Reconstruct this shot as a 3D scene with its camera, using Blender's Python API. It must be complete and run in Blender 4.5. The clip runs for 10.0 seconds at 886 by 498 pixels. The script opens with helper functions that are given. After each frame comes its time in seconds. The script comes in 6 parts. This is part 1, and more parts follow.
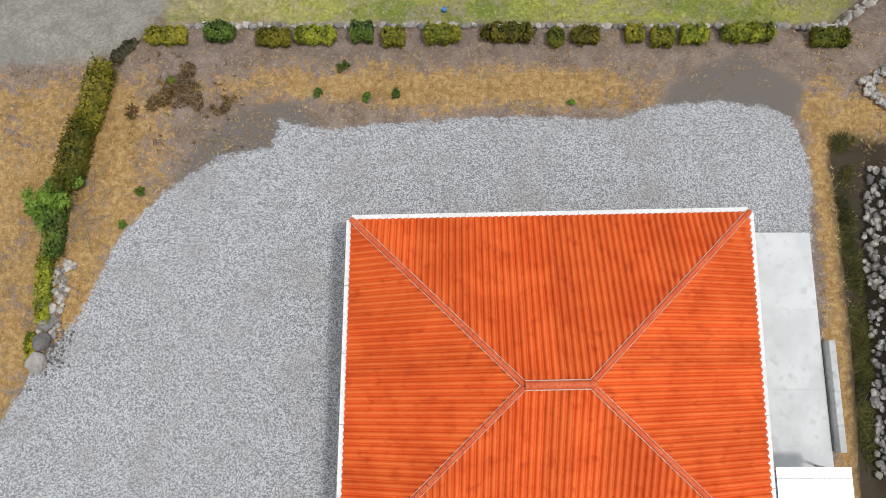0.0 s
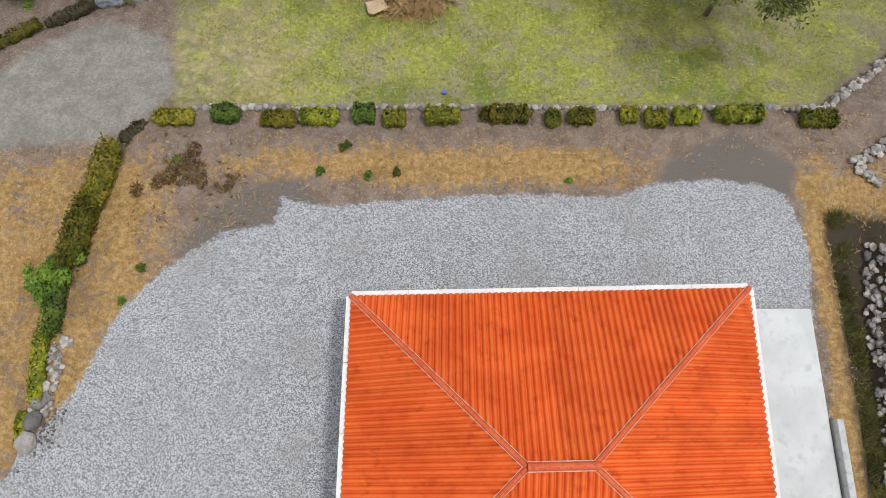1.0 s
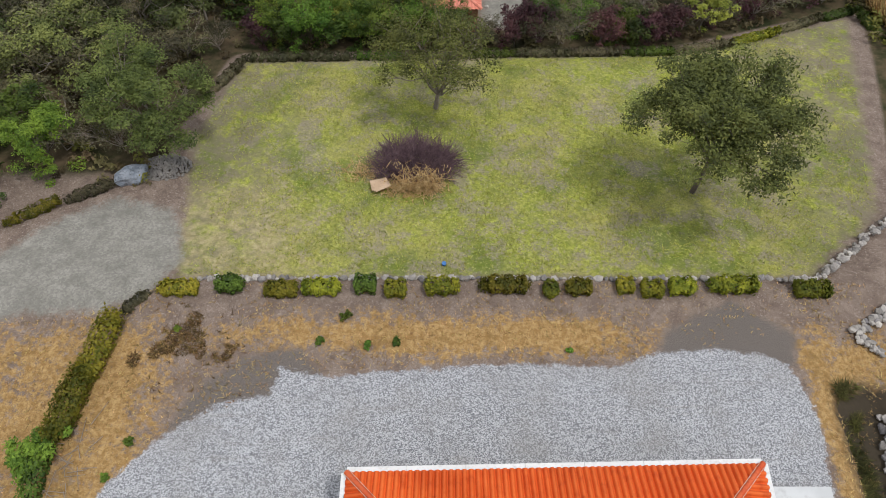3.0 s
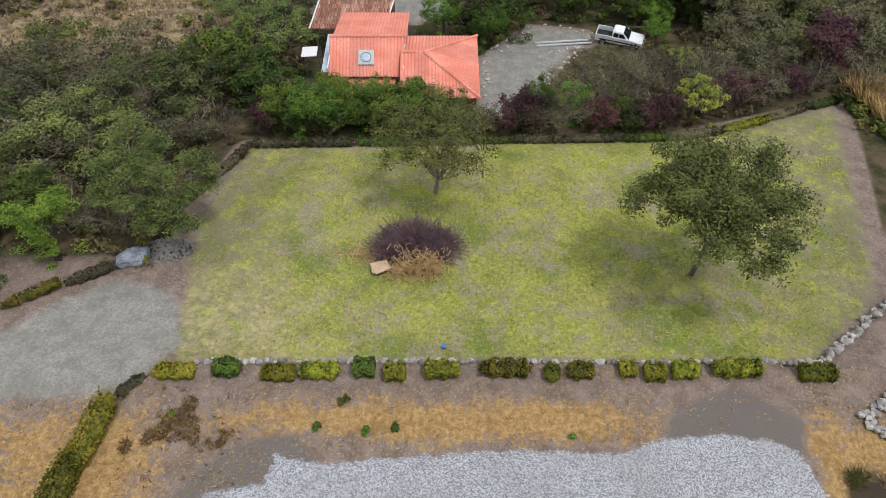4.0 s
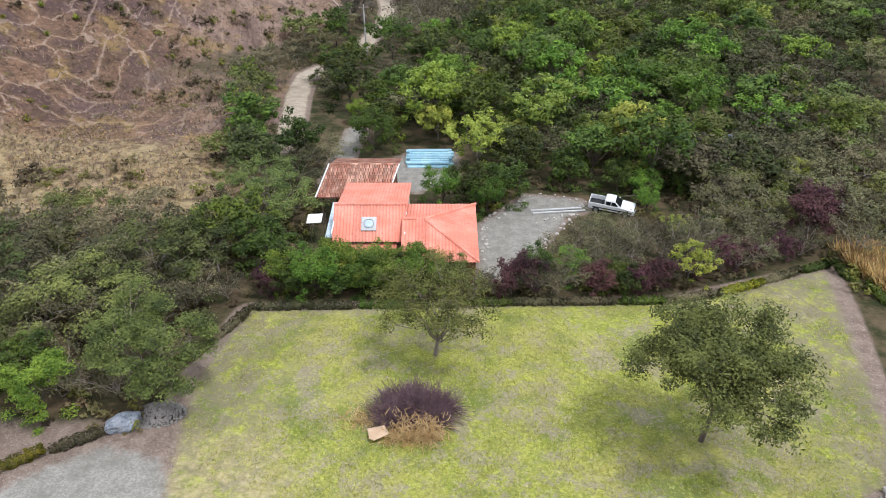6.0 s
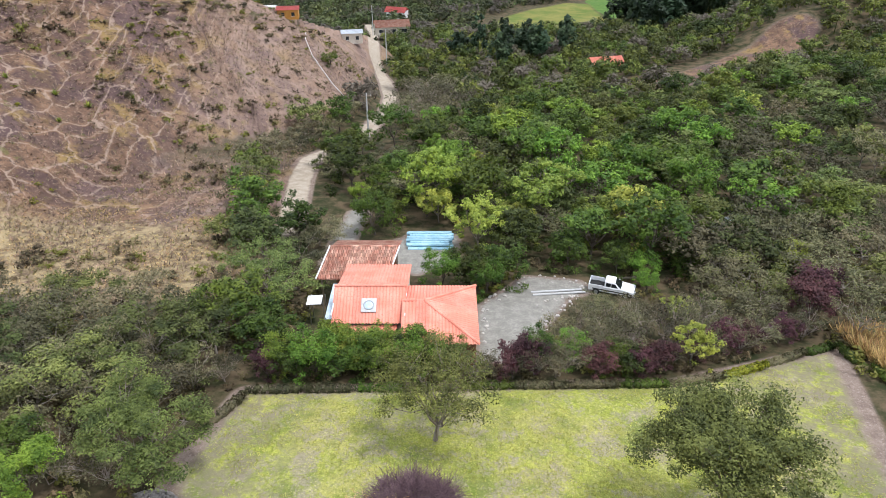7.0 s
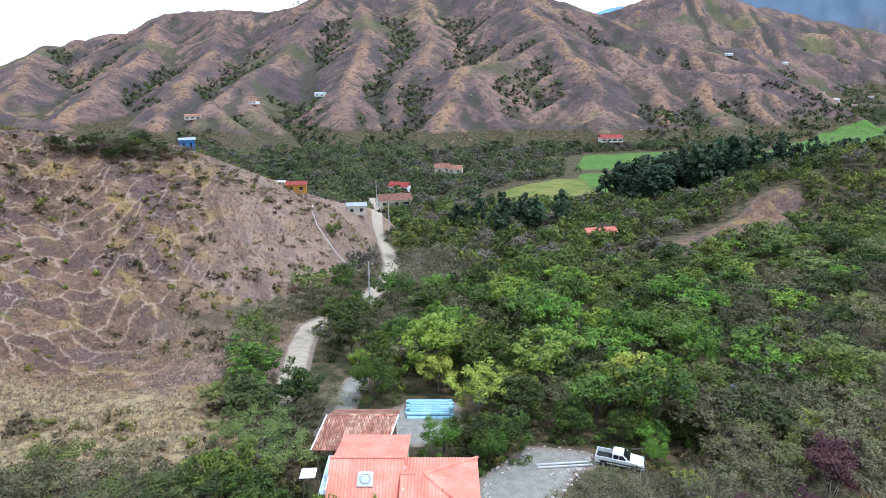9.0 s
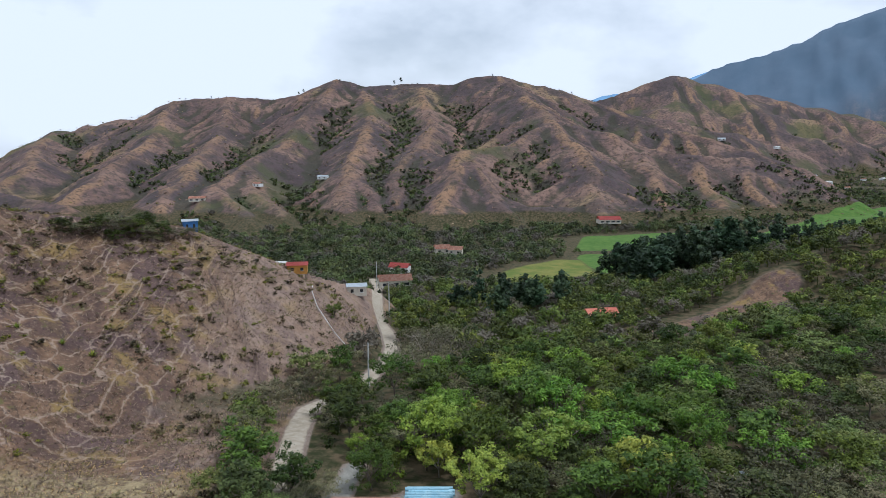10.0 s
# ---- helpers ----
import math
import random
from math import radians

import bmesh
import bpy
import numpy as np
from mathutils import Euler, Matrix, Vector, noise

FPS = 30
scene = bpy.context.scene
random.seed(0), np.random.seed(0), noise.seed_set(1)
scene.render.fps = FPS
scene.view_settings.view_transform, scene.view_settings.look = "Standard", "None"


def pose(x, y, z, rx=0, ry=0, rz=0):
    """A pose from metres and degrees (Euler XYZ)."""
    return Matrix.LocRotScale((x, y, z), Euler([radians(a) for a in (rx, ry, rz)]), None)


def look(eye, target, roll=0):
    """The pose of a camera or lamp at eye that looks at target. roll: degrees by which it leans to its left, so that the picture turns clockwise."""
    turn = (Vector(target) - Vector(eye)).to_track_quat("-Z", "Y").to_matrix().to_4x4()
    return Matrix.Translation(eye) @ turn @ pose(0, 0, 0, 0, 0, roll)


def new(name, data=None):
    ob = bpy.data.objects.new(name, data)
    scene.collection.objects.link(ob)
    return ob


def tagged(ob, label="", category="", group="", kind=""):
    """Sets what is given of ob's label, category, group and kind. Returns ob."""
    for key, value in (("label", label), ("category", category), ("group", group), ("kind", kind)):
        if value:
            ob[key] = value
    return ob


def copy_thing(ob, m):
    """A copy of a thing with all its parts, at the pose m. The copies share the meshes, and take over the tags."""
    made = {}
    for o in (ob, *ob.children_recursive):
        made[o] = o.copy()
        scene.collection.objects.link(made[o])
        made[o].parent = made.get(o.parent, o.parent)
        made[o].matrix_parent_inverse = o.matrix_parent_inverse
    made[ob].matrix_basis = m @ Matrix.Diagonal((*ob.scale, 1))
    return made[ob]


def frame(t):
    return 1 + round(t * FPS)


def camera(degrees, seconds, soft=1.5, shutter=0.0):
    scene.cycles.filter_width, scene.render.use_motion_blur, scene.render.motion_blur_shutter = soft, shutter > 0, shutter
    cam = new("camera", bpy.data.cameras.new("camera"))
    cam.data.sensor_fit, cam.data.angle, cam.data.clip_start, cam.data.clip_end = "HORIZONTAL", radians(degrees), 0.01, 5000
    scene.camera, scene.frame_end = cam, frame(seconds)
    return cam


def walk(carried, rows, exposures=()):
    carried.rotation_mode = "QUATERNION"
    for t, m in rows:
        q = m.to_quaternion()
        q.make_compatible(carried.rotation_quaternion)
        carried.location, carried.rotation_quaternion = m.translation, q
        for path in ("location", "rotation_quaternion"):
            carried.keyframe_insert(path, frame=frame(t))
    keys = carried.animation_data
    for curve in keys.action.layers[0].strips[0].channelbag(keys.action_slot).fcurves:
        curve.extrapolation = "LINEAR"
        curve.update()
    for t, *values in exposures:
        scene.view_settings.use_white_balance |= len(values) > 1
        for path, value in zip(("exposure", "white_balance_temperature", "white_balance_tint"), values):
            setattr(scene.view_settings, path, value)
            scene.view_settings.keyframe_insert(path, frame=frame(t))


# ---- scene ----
# Camera: a hovering drone that tilts up from the roof below it to the mountains.
cam = camera(66.25, 10.0, soft=0.4)
TILT = [
    (0.0, -79.0), (0.5, -75.94), (1.0, -72.58), (1.5, -69.07), (2.0, -65.48), (2.5, -61.83), (2.7, -60.42), (3.8, -52.79),
    (4.0, -51.4), (4.5, -47.98), (5.0, -44.6), (5.5, -41.16), (5.7, -39.79), (6.8, -32.31), (7.0, -30.89), (7.5, -27.4),
    (8.0, -23.88), (8.5, -20.38), (9.0, -16.9), (9.5, -13.48), (10.0, -10.1),
]
walk(cam, [(t, pose(0, 0, 29.5, 90 + p, -0.008 * (t - 4), 0.02 * (t - 6) if t > 6 else 0)) for t, p in TILT],
     exposures=[(0.0, -0.78, 6250, 10), (2.5, -0.86, 6200, 11), (4.0, -0.76, 6050, 12), (5.5, -0.42, 5900, 13), (6.8, -0.10, 5850, 13), (8.5, 0.06, 5550, 11), (9.0, -0.02, 5200, 9), (9.4, -0.22, 5350, 8), (10.0, -0.76, 5500, 8)])

# Daylight: a thinly clouded sky and a veiled sun.
world = bpy.data.worlds.new("sky")
scene.world = world
world.use_nodes = True
wn, wl = world.node_tree.nodes, world.node_tree.links
sky = wn.new("ShaderNodeTexSky")
sky.sky_type, sky.sun_disc = "NISHITA", False
sky.sun_elevation, sky.sun_rotation = radians(69), radians(111)
coord = wn.new("ShaderNodeTexCoord")
stretch = wn.new("ShaderNodeMapping")
stretch.inputs["Scale"].default_value = (1.6, 1.6, 3.0)
cloud = wn.new("ShaderNodeTexNoise")
cloud.inputs["Scale"].default_value, cloud.inputs["Detail"].default_value, cloud.inputs["Roughness"].default_value = 1.7, 7, 0.55
cover = wn.new("ShaderNodeValToRGB")
cover.color_ramp.elements[0].position, cover.color_ramp.elements[1].position = 0.34, 0.52
cover.color_ramp.elements[0].color = (0.60, 0.60, 0.60, 1)
lit = wn.new("ShaderNodeMix")
lit.data_type = "RGBA"
lit.inputs["B"].default_value = (15.5, 15.6, 15.8, 1)
wl.new(coord.outputs["Generated"], stretch.inputs["Vector"])
wl.new(stretch.outputs["Vector"], cloud.inputs["Vector"])
wl.new(cloud.outputs["Fac"], cover.inputs["Fac"])
wl.new(cover.outputs["Color"], lit.inputs["Factor"])
wl.new(sky.outputs["Color"], lit.inputs["A"])
wl.new(lit.outputs["Result"], wn["Background"].inputs["Color"])
wn["Background"].inputs["Strength"].default_value = 0.098
sun = new("sun", bpy.data.lights.new("sun", "SUN"))
sun.data.energy, sun.data.angle, sun.data.color = 3.3, radians(7), (1.0, 0.95, 0.87)
sun.matrix_world = look((0, 0, 80), (-28, 11, 0))

# ---- terrain ----
PLATFORM = [(-15.2, 14.6), (-14.1, 16.1), (-11.4, 16.5), (18.6, 16.4), (30, 25.2), (60, 34), (60, -60), (-60, -60), (-40, -30), (-17.6, 0.2), (-17.2, 5.4), (-17.0, 8.5), (-16.2, 12.2)]

DITCH = [(17.5, 10.4), (18.4, 11.0), (20.6, 10.6), (19.6, 4), (19.2, -9), (17.0, -9), (17.5, 2)]


def polygon_distance(x, y, poly):
    """Distance to the outline of a polygon, negative inside it."""
    best = np.full(x.shape, 1e9)
    inside = np.zeros(x.shape, bool)
    for (ax, ay), (bx, by) in zip(poly, poly[1:] + poly[:1]):
        t = np.clip(((x - ax) * (bx - ax) + (y - ay) * (by - ay)) / ((bx - ax) ** 2 + (by - ay) ** 2), 0, 1)
        best = np.minimum(best, np.hypot(x - ax - t * (bx - ax), y - ay - t * (by - ay)))
        if ay != by:
            inside ^= ((ay > y) != (by > y)) & (x < (bx - ax) * (y - ay) / (by - ay) + ax)
    return np.where(inside, -best, best)


def line_distance(x, y, line, ways=False):
    """Distance to a polyline of 2D or 3D points, the height interpolated along it, and the way across from it."""
    best, height = np.full(x.shape, 1e9), np.zeros(x.shape)
    across, along, run = np.zeros(x.shape), np.zeros(x.shape), 0.0
    for a, b in zip(line, line[1:]):
        ex, ey = b[0] - a[0], b[1] - a[1]
        t = np.clip(((x - a[0]) * ex + (y - a[1]) * ey) / (ex * ex + ey * ey), 0, 1)
        dx, dy = x - a[0] - t * ex, y - a[1] - t * ey
        d = np.hypot(dx, dy)
        near = d < best
        best = np.where(near, d, best)
        if len(a) > 2:
            height = np.where(near, a[2] + t * (b[2] - a[2]), height)
        across = np.where(near, dx / np.maximum(d, 1e-6), across)
        along = np.where(near, run + t * math.hypot(ex, ey), along)
        run += math.hypot(ex, ey)
    if ways:
        return best, height, along
    return best, height, across


def step(v, a, b):
    t = np.clip((v - a) / (b - a), 0, 1)
    return t * t * (3 - 2 * t)


def lattice(ix, iy, seed):
    n = (ix * 374761393 + iy * 668265263 + seed * 1442695041) & 0xFFFFFFFF
    n = ((n ^ (n >> 13)) * 1274126177) & 0xFFFFFFFF
    return ((n ^ (n >> 16)) & 0xFFFF) / 65535.0


def value_noise(x, y, seed=0):
    ix, iy = np.floor(x).astype(np.int64), np.floor(y).astype(np.int64)
    u, v = x - ix, y - iy
    u, v = u * u * u * (u * (u * 6 - 15) + 10), v * v * v * (v * (v * 6 - 15) + 10)
    a, b = lattice(ix, iy, seed), lattice(ix + 1, iy, seed)
    c, d = lattice(ix, iy + 1, seed), lattice(ix + 1, iy + 1, seed)
    return (a + (b - a) * u) * (1 - v) + (c + (d - c) * u) * v


def fractal(x, y, size, octaves=4, seed=0, ridged=False):
    """Layered noise, about -1 to 1 (ridged: 0 to 1 with sharp crests)."""
    total, amp, norm = np.zeros(np.shape(x)), 1.0, 0.0
    for k in range(octaves):
        s = 2 ** k / size
        n = value_noise(x * s + 17.3 * k, y * s - 9.1 * k, seed + k) * 2 - 1
        total += amp * ((1 - np.abs(n)) ** 2 if ridged else n)
        norm += amp
        amp *= 0.5
    return total / norm


# Crests of the hills: points along each. The crest of the range, its spurs, and the farther ranges.
HILL = [(-170, 118, 26), (-76, 116, 15.5), (-54, 138, 9.5), (-34, 150, -1.5), (-22, 190, -15)]
SPUR = [(58, 178, -26), (80, 186, -17), (98, 192, -9.5), (150, 205, 2), (300, 240, 18)]
SKYLINE = [(-1100, 1250, -60), (-746, 1160, -30), (-659, 1150, 25), (-597, 1150, 34), (-516, 1150, 48), (-453, 1150, 77), (-359, 1150, 80), (-284, 1150, 77), (-237, 1150, 84), (-176, 1150, 109), (-134, 1150, 98), (-41, 1150, 102), (15, 1150, 100), (48, 1150, 111), (89, 1150, 116), (136, 1150, 103), (202, 1150, 91), (240, 1150, 75), (316, 1150, 50), (391, 1150, 41), (487, 1150, 22), (600, 1180, -5)]
PYRAMIDS = [
    [(-176, 1150, 109), (-195, 1000, 55), (-201, 850, 10), (-217, 740, -8), (-219, 660, -23), (-216, 590, -36)],
    [(-217, 740, -8), (-181, 650, -28), (-133, 550, -42), (-109, 500, -50)],
    [(-134, 1150, 98), (-101, 960, 46), (-102, 820, 13), (-100, 720, -9), (-90, 630, -29), (-85, 565, -44)],
    [(-100, 720, -9), (-69, 640, -30), (-54, 580, -43)],
    [(-41, 1150, 102), (-15, 960, 39), (-32, 800, 9), (-46, 700, -15), (-50, 620, -33)],
    [(-32, 800, 9), (-8, 700, -18), (0, 630, -34), (-2, 565, -47)],
]
FACES = [
    [(89, 1150, 116), (121, 1020, 80), (131, 850, 40), (74, 770, 12), (24, 720, 9), (6, 640, -16), (-11, 565, -41)],
    [(24, 720, 9), (42, 630, -26), (57, 560, -47)],
    [(131, 850, 40), (139, 760, 17), (148, 670, -10), (138, 575, -39)],
    [(131, 850, 40), (200, 820, 24), (235, 800, 8), (272, 765, 2), (317, 745, -1), (360, 735, -8), (408, 720, -32)],
    [(235, 800, 8), (210, 700, -18), (198, 640, -32), (190, 575, -46)],
    [(280, 760, 0), (267, 690, -24), (258, 640, -36), (250, 590, -47)],
    [(328, 742, -3), (313, 690, -26), (309, 640, -39), (306, 610, -48)],
]
WESTERN = [
    [(-453, 1150, 77), (-405, 950, 20), (-373, 780, -10), (-359, 680, -28), (-338, 580, -46)],
    [(-359, 1150, 80), (-314, 960, 23), (-283, 780, -4), (-258, 640, -27), (-240, 570, -40)],
    [(-659, 1150, 25), (-481, 780, -17), (-473, 680, -39)],
    [(-222, 660, -23), (-162, 545, -42), (-139, 495, -50)],
    [(-461, 600, -21), (-376, 590, -27), (-327, 580, -35), (-299, 570, -50)],
    [(-247, 1150, 82), (-246, 1060, 40), (-265, 980, 19)],
    [(240, 1150, 75), (300, 1040, 42), (380, 960, 12), (470, 900, -20)],
    [(-110, 640, -46), (-20, 615, -41), (40, 605, -40), (110, 600, -39), (180, 605, -40), (250, 620, -42), (330, 640, -46), (410, 690, -48)],
]
DISTANT = [
    ([(330, 1700, 50), (464, 1650, 111), (535, 1650, 153), (609, 1650, 141), (691, 1650, 118), (827, 1650, 92), (1058, 1650, 45), (1241, 1650, 12)], 0.42),
    ([(535, 1650, 153), (480, 1400, 60), (430, 1250, 5)], 0.4),
    ([(691, 1650, 118), (660, 1400, 52), (620, 1250, -10)], 0.4),
    ([(1078, 2900, 116), (1189, 2900, 208), (1302, 2900, 265), (1436, 2900, 344), (1613, 2900, 433), (1806, 2900, 526), (2700, 2900, 860)], 0.45),
    ([(1806, 2900, 526), (1700, 2300, 190), (1550, 1900, 60)], 0.4),
    ([(575, 4000, 84), (849, 4000, 196), (1186, 4000, 275), (1474, 4000, 338), (1632, 4000, 385), (1824, 4000, 407), (2600, 4100, 560)], 0.4),
]


def base_height(x, y):
    """The garden, the slope below it and the valley floor."""
    z = np.interp(y, [-400, -60, -20, 16, 17, 35, 46, 56, 72, 120, 200, 300, 420, 560, 720, 5000],
                  [60, 4, 0, 0, -0.1, -3.5, -6.4, -8.2, -10.0, -15.5, -25.5, -38, -48, -53, -56, -60])
    z = z + 0.10 * np.maximum(0, x - 28) * step(y, 20, 60) * step(-y, -320, -180)
    z = z + 0.05 * np.maximum(0, -x - 25) * step(y, 5, 50) * step(-y, -320, -180)
    z = z - 0.07 * np.maximum(0, y - 1300) * step(-x / np.maximum(y, 1.0), 0.3, 0.5)
    return z


def branch(line, level, rng, out):
    """A crest and the ribs that leave it on both sides, each with lesser ribs; rows of two ends and the fall of the flanks."""
    fall = (0.58, 0.76, 0.98)[level]
    for a, b in zip(line, line[1:]):
        out.append((*a, *b, fall))
    if level == 2:
        return
    gap, reach = ((44.0, 84.0), (17.0, 30.0))[level]
    run, side = gap * rng.uniform(0.3, 0.8), 1
    for a, b in zip(line, line[1:]):
        length = math.hypot(b[0] - a[0], b[1] - a[1])
        ex, ey = (b[0] - a[0]) / length, (b[1] - a[1]) / length
        lower = 1 if b[2] < a[2] else -1
        pitch = min(0.6, abs(b[2] - a[2]) / length)
        while run < length:
            t = run / length
            for hand in (side, -side) if level == 0 else (side,):
                turn = rng.uniform(0.85, 1.25)
                wx = -ey * hand * math.sin(turn) + ex * lower * math.cos(turn)
                wy = ex * hand * math.sin(turn) + ey * lower * math.cos(turn)
                l = reach * rng.uniform(0.6, 1.3)
                drop = l * rng.uniform(0.5, 0.62) * (0.92 if level == 0 else 1.12)
                p = (a[0] + ex * run, a[1] + ey * run, a[2] + (b[2] - a[2]) * t - 0.5)
                bend = rng.normal() * 0.12
                m = (p[0] + (wx - wy * bend) * l * 0.5, p[1] + (wy + wx * bend) * l * 0.5, p[2] - drop * 0.42)
                e = (p[0] + wx * l, p[1] + wy * l, p[2] - drop)
                branch([p, m, e], level + 1, rng, out)
            side = -side
            run += gap * rng.uniform(0.65, 1.35)
        run -= length


def build_range():
    """Heights of the near range on a square grid."""
    rng = np.random.default_rng(404)
    ribs = []
    for line in [SKYLINE] + PYRAMIDS + FACES + WESTERN:
        branch(line, 0, rng, ribs)
    gx, gy = np.meshgrid(np.arange(-960, 961, 4.0), np.arange(480, 1321, 4.0))
    wx = gx + 9 * fractal(gx, gy, 70.0, 3, 51) + 3 * fractal(gx, gy, 20.0, 2, 53)
    wy = gy + 9 * fractal(gx, gy, 70.0, 3, 52) + 3 * fractal(gx, gy, 20.0, 2, 54)
    z = np.full(gx.shape, -300.0)
    for ax, ay, az, bx, by, bz, fall in ribs:
        far = 170 if fall < 0.7 else 90
        i0, i1 = int((min(ay, by) - far - 480) / 4), int((max(ay, by) + far - 480) / 4) + 1
        j0, j1 = int((min(ax, bx) - far + 960) / 4), int((max(ax, bx) + far + 960) / 4) + 1
        i0, j0 = max(i0, 0), max(j0, 0)
        if i1 <= i0 or j1 <= j0:
            continue
        px, py = wx[i0:i1, j0:j1], wy[i0:i1, j0:j1]
        ex, ey = bx - ax, by - ay
        t = np.clip(((px - ax) * ex + (py - ay) * ey) / (ex * ex + ey * ey), 0, 1)
        d = np.hypot(px - ax - t * ex, py - ay - t * ey)
        z[i0:i1, j0:j1] = np.maximum(z[i0:i1, j0:j1], az + t * (bz - az) - fall * d)
    return z + 2.2 * fractal(gx, gy, 22.0, 3, 61)


NEAR_RANGE = build_range()


def range_height(x, y):
    u, v = np.clip((x + 960) / 4, 0, NEAR_RANGE.shape[1] - 1.001), np.clip((y - 480) / 4, 0, NEAR_RANGE.shape[0] - 1.001)
    j, i = u.astype(int), v.astype(int)
    u, v = u - j, v - i
    z = (NEAR_RANGE[i, j] * (1 - u) + NEAR_RANGE[i, j + 1] * u) * (1 - v) + (NEAR_RANGE[i + 1, j] * (1 - u) + NEAR_RANGE[i + 1, j + 1] * u) * v
    inside = (np.abs(x) < 958) & (y > 482) & (y < 1318)
    return np.where(inside, z, -300.0)


def ground_height(x, y):
    x, y = np.asarray(x, float), np.asarray(y, float)
    z = base_height(x, y)
    d = polygon_distance(x, y, PLATFORM)
    z = z - 0.55 * step(d, 0.0, 0.35) * step(-y, -45, -20)
    z = z + 0.05 * fractal(x, y, 5.0, 3, 5) * step(y, 17, 24) * step(-y, -60, -40)
    ditch = polygon_distance(x, y, DITCH)
    z = z - 0.9 * step(-ditch, 0.0, 0.7) - 2.2 * step(x - 0.06 * y, 19.6, 22.5) * step(-y, -11, -8) * step(y, -12, -9)
    far = step(y, 60, 90)
    z = z + far * (0.8 * fractal(x, y, 22.0, 3, 9))
    h, hz, across = line_distance(x, y, HILL)
    flank = 0.29 + 0.55 * np.clip(across, 0, 1) ** 2 + 0.25 * step(y, 140, 175)
    gully = fractal(x + 0.3 * y, y * 0.35, 16.0, 3, 21, True)
    hill = hz + 1.2 - flank * np.sqrt(h * h + 16) + step(h, 2, 25) * (2.6 * gully - 2.2)
    s, sz, _ = line_distance(x, y, SPUR)
    spur = sz - 0.36 * np.sqrt(s * s + 9) + 1.0 + fractal(x, y, 18.0, 3, 33)
    for bump in (hill, spur):
        k = np.clip(0.5 + (bump - z) / 5.0, 0, 1)
        z = z + (bump - z) * k + 2.5 * k * (1 - k) * 0.6
    wide = step(np.hypot(x, y), 430, 540)
    if np.any(wide > 0):
        floor = z
        range_z = range_height(x, y)
        wx, wy = x + 26 * fractal(x, y, 120.0, 3, 51), y + 26 * fractal(x, y, 120.0, 3, 52)
        for crest, fall in DISTANT:
            c, cz, run = line_distance(wx * 0.5 + x * 0.5, wy * 0.5 + y * 0.5, crest, True)
            rib = np.abs(((run + 0.15 * c) / 110.0 + 0.5 * fractal(x, y, 170.0, 2, 58)) % 1.0 - 0.5) * 2
            tall = cz - fall * c + np.clip(c / 90.0, 0, 1) * (34 * rib - 17 + 22 * fractal(x, y, 90.0, 4, 62, True) - 10)
            range_z = np.maximum(range_z, tall)
        k = np.clip(0.5 + (range_z - floor) / 10.0, 0, 1)
        z = z + wide * ((range_z - floor) * k + 2.5 * k * (1 - k))
    return z
# ---- end of terrain ----


# ---- materials ----
def fresh(name, rough=0.85, metal=0.0, specular=0.3):
    m = bpy.data.materials.new(name)
    m.use_nodes = True
    nt = m.node_tree
    b = nt.nodes["Principled BSDF"]
    b.inputs["Roughness"].default_value, b.inputs["Metallic"].default_value = rough, metal
    b.inputs["Specular IOR Level"].default_value = specular
    return m, nt, b


def feed(nt, socket, value):
    if isinstance(value, bpy.types.NodeSocket):
        nt.links.new(value, socket)
    elif isinstance(value, tuple) and len(value) == 3 and socket.type == "RGBA":
        socket.default_value = (*value, 1)
    else:
        socket.default_value = value


def mixed(nt, fac, a, b, mode="MIX"):
    n = nt.nodes.new("ShaderNodeMix")
    n.data_type, n.blend_type = "RGBA", mode
    feed(nt, n.inputs["Factor"], fac), feed(nt, n.inputs["A"], a), feed(nt, n.inputs["B"], b)
    return n.outputs["Result"]


def maths(nt, op, a, b=0.0, c=0.0):
    n = nt.nodes.new("ShaderNodeMath")
    n.operation = op
    for k, v in enumerate((a, b, c)):
        feed(nt, n.inputs[k], v)
    return n.outputs[0]


def ranged(nt, value, lo, hi, out_lo=0.0, out_hi=1.0):
    n = nt.nodes.new("ShaderNodeMapRange")
    n.interpolation_type = "SMOOTHSTEP"
    for k, v in enumerate((value, lo, hi, out_lo, out_hi)):
        feed(nt, n.inputs[k], v)
    return n.outputs[0]


def place(nt, scale=(1, 1, 1), turn=0.0):
    g = nt.nodes.new("ShaderNodeNewGeometry")
    m = nt.nodes.new("ShaderNodeMapping")
    m.inputs["Scale"].default_value, m.inputs["Rotation"].default_value = scale, (0, 0, turn)
    nt.links.new(g.outputs["Position"], m.inputs["Vector"])
    return m.outputs["Vector"]


def noisy(nt, size, detail=4.0, rough=0.55, at=None):
    n = nt.nodes.new("ShaderNodeTexNoise")
    n.inputs["Scale"].default_value, n.inputs["Detail"].default_value, n.inputs["Roughness"].default_value = 1.0 / size, detail, rough
    nt.links.new(at or place(nt), n.inputs["Vector"])
    return n.outputs["Fac"]


def cells(nt, size, output="Color", at=None):
    n = nt.nodes.new("ShaderNodeTexVoronoi")
    n.inputs["Scale"].default_value = 1.0 / size
    nt.links.new(at or place(nt), n.inputs["Vector"])
    return n.outputs[output]


def grey(nt, colour):
    n = nt.nodes.new("ShaderNodeSeparateColor")
    nt.links.new(colour, n.inputs[0])
    return n.outputs[0]


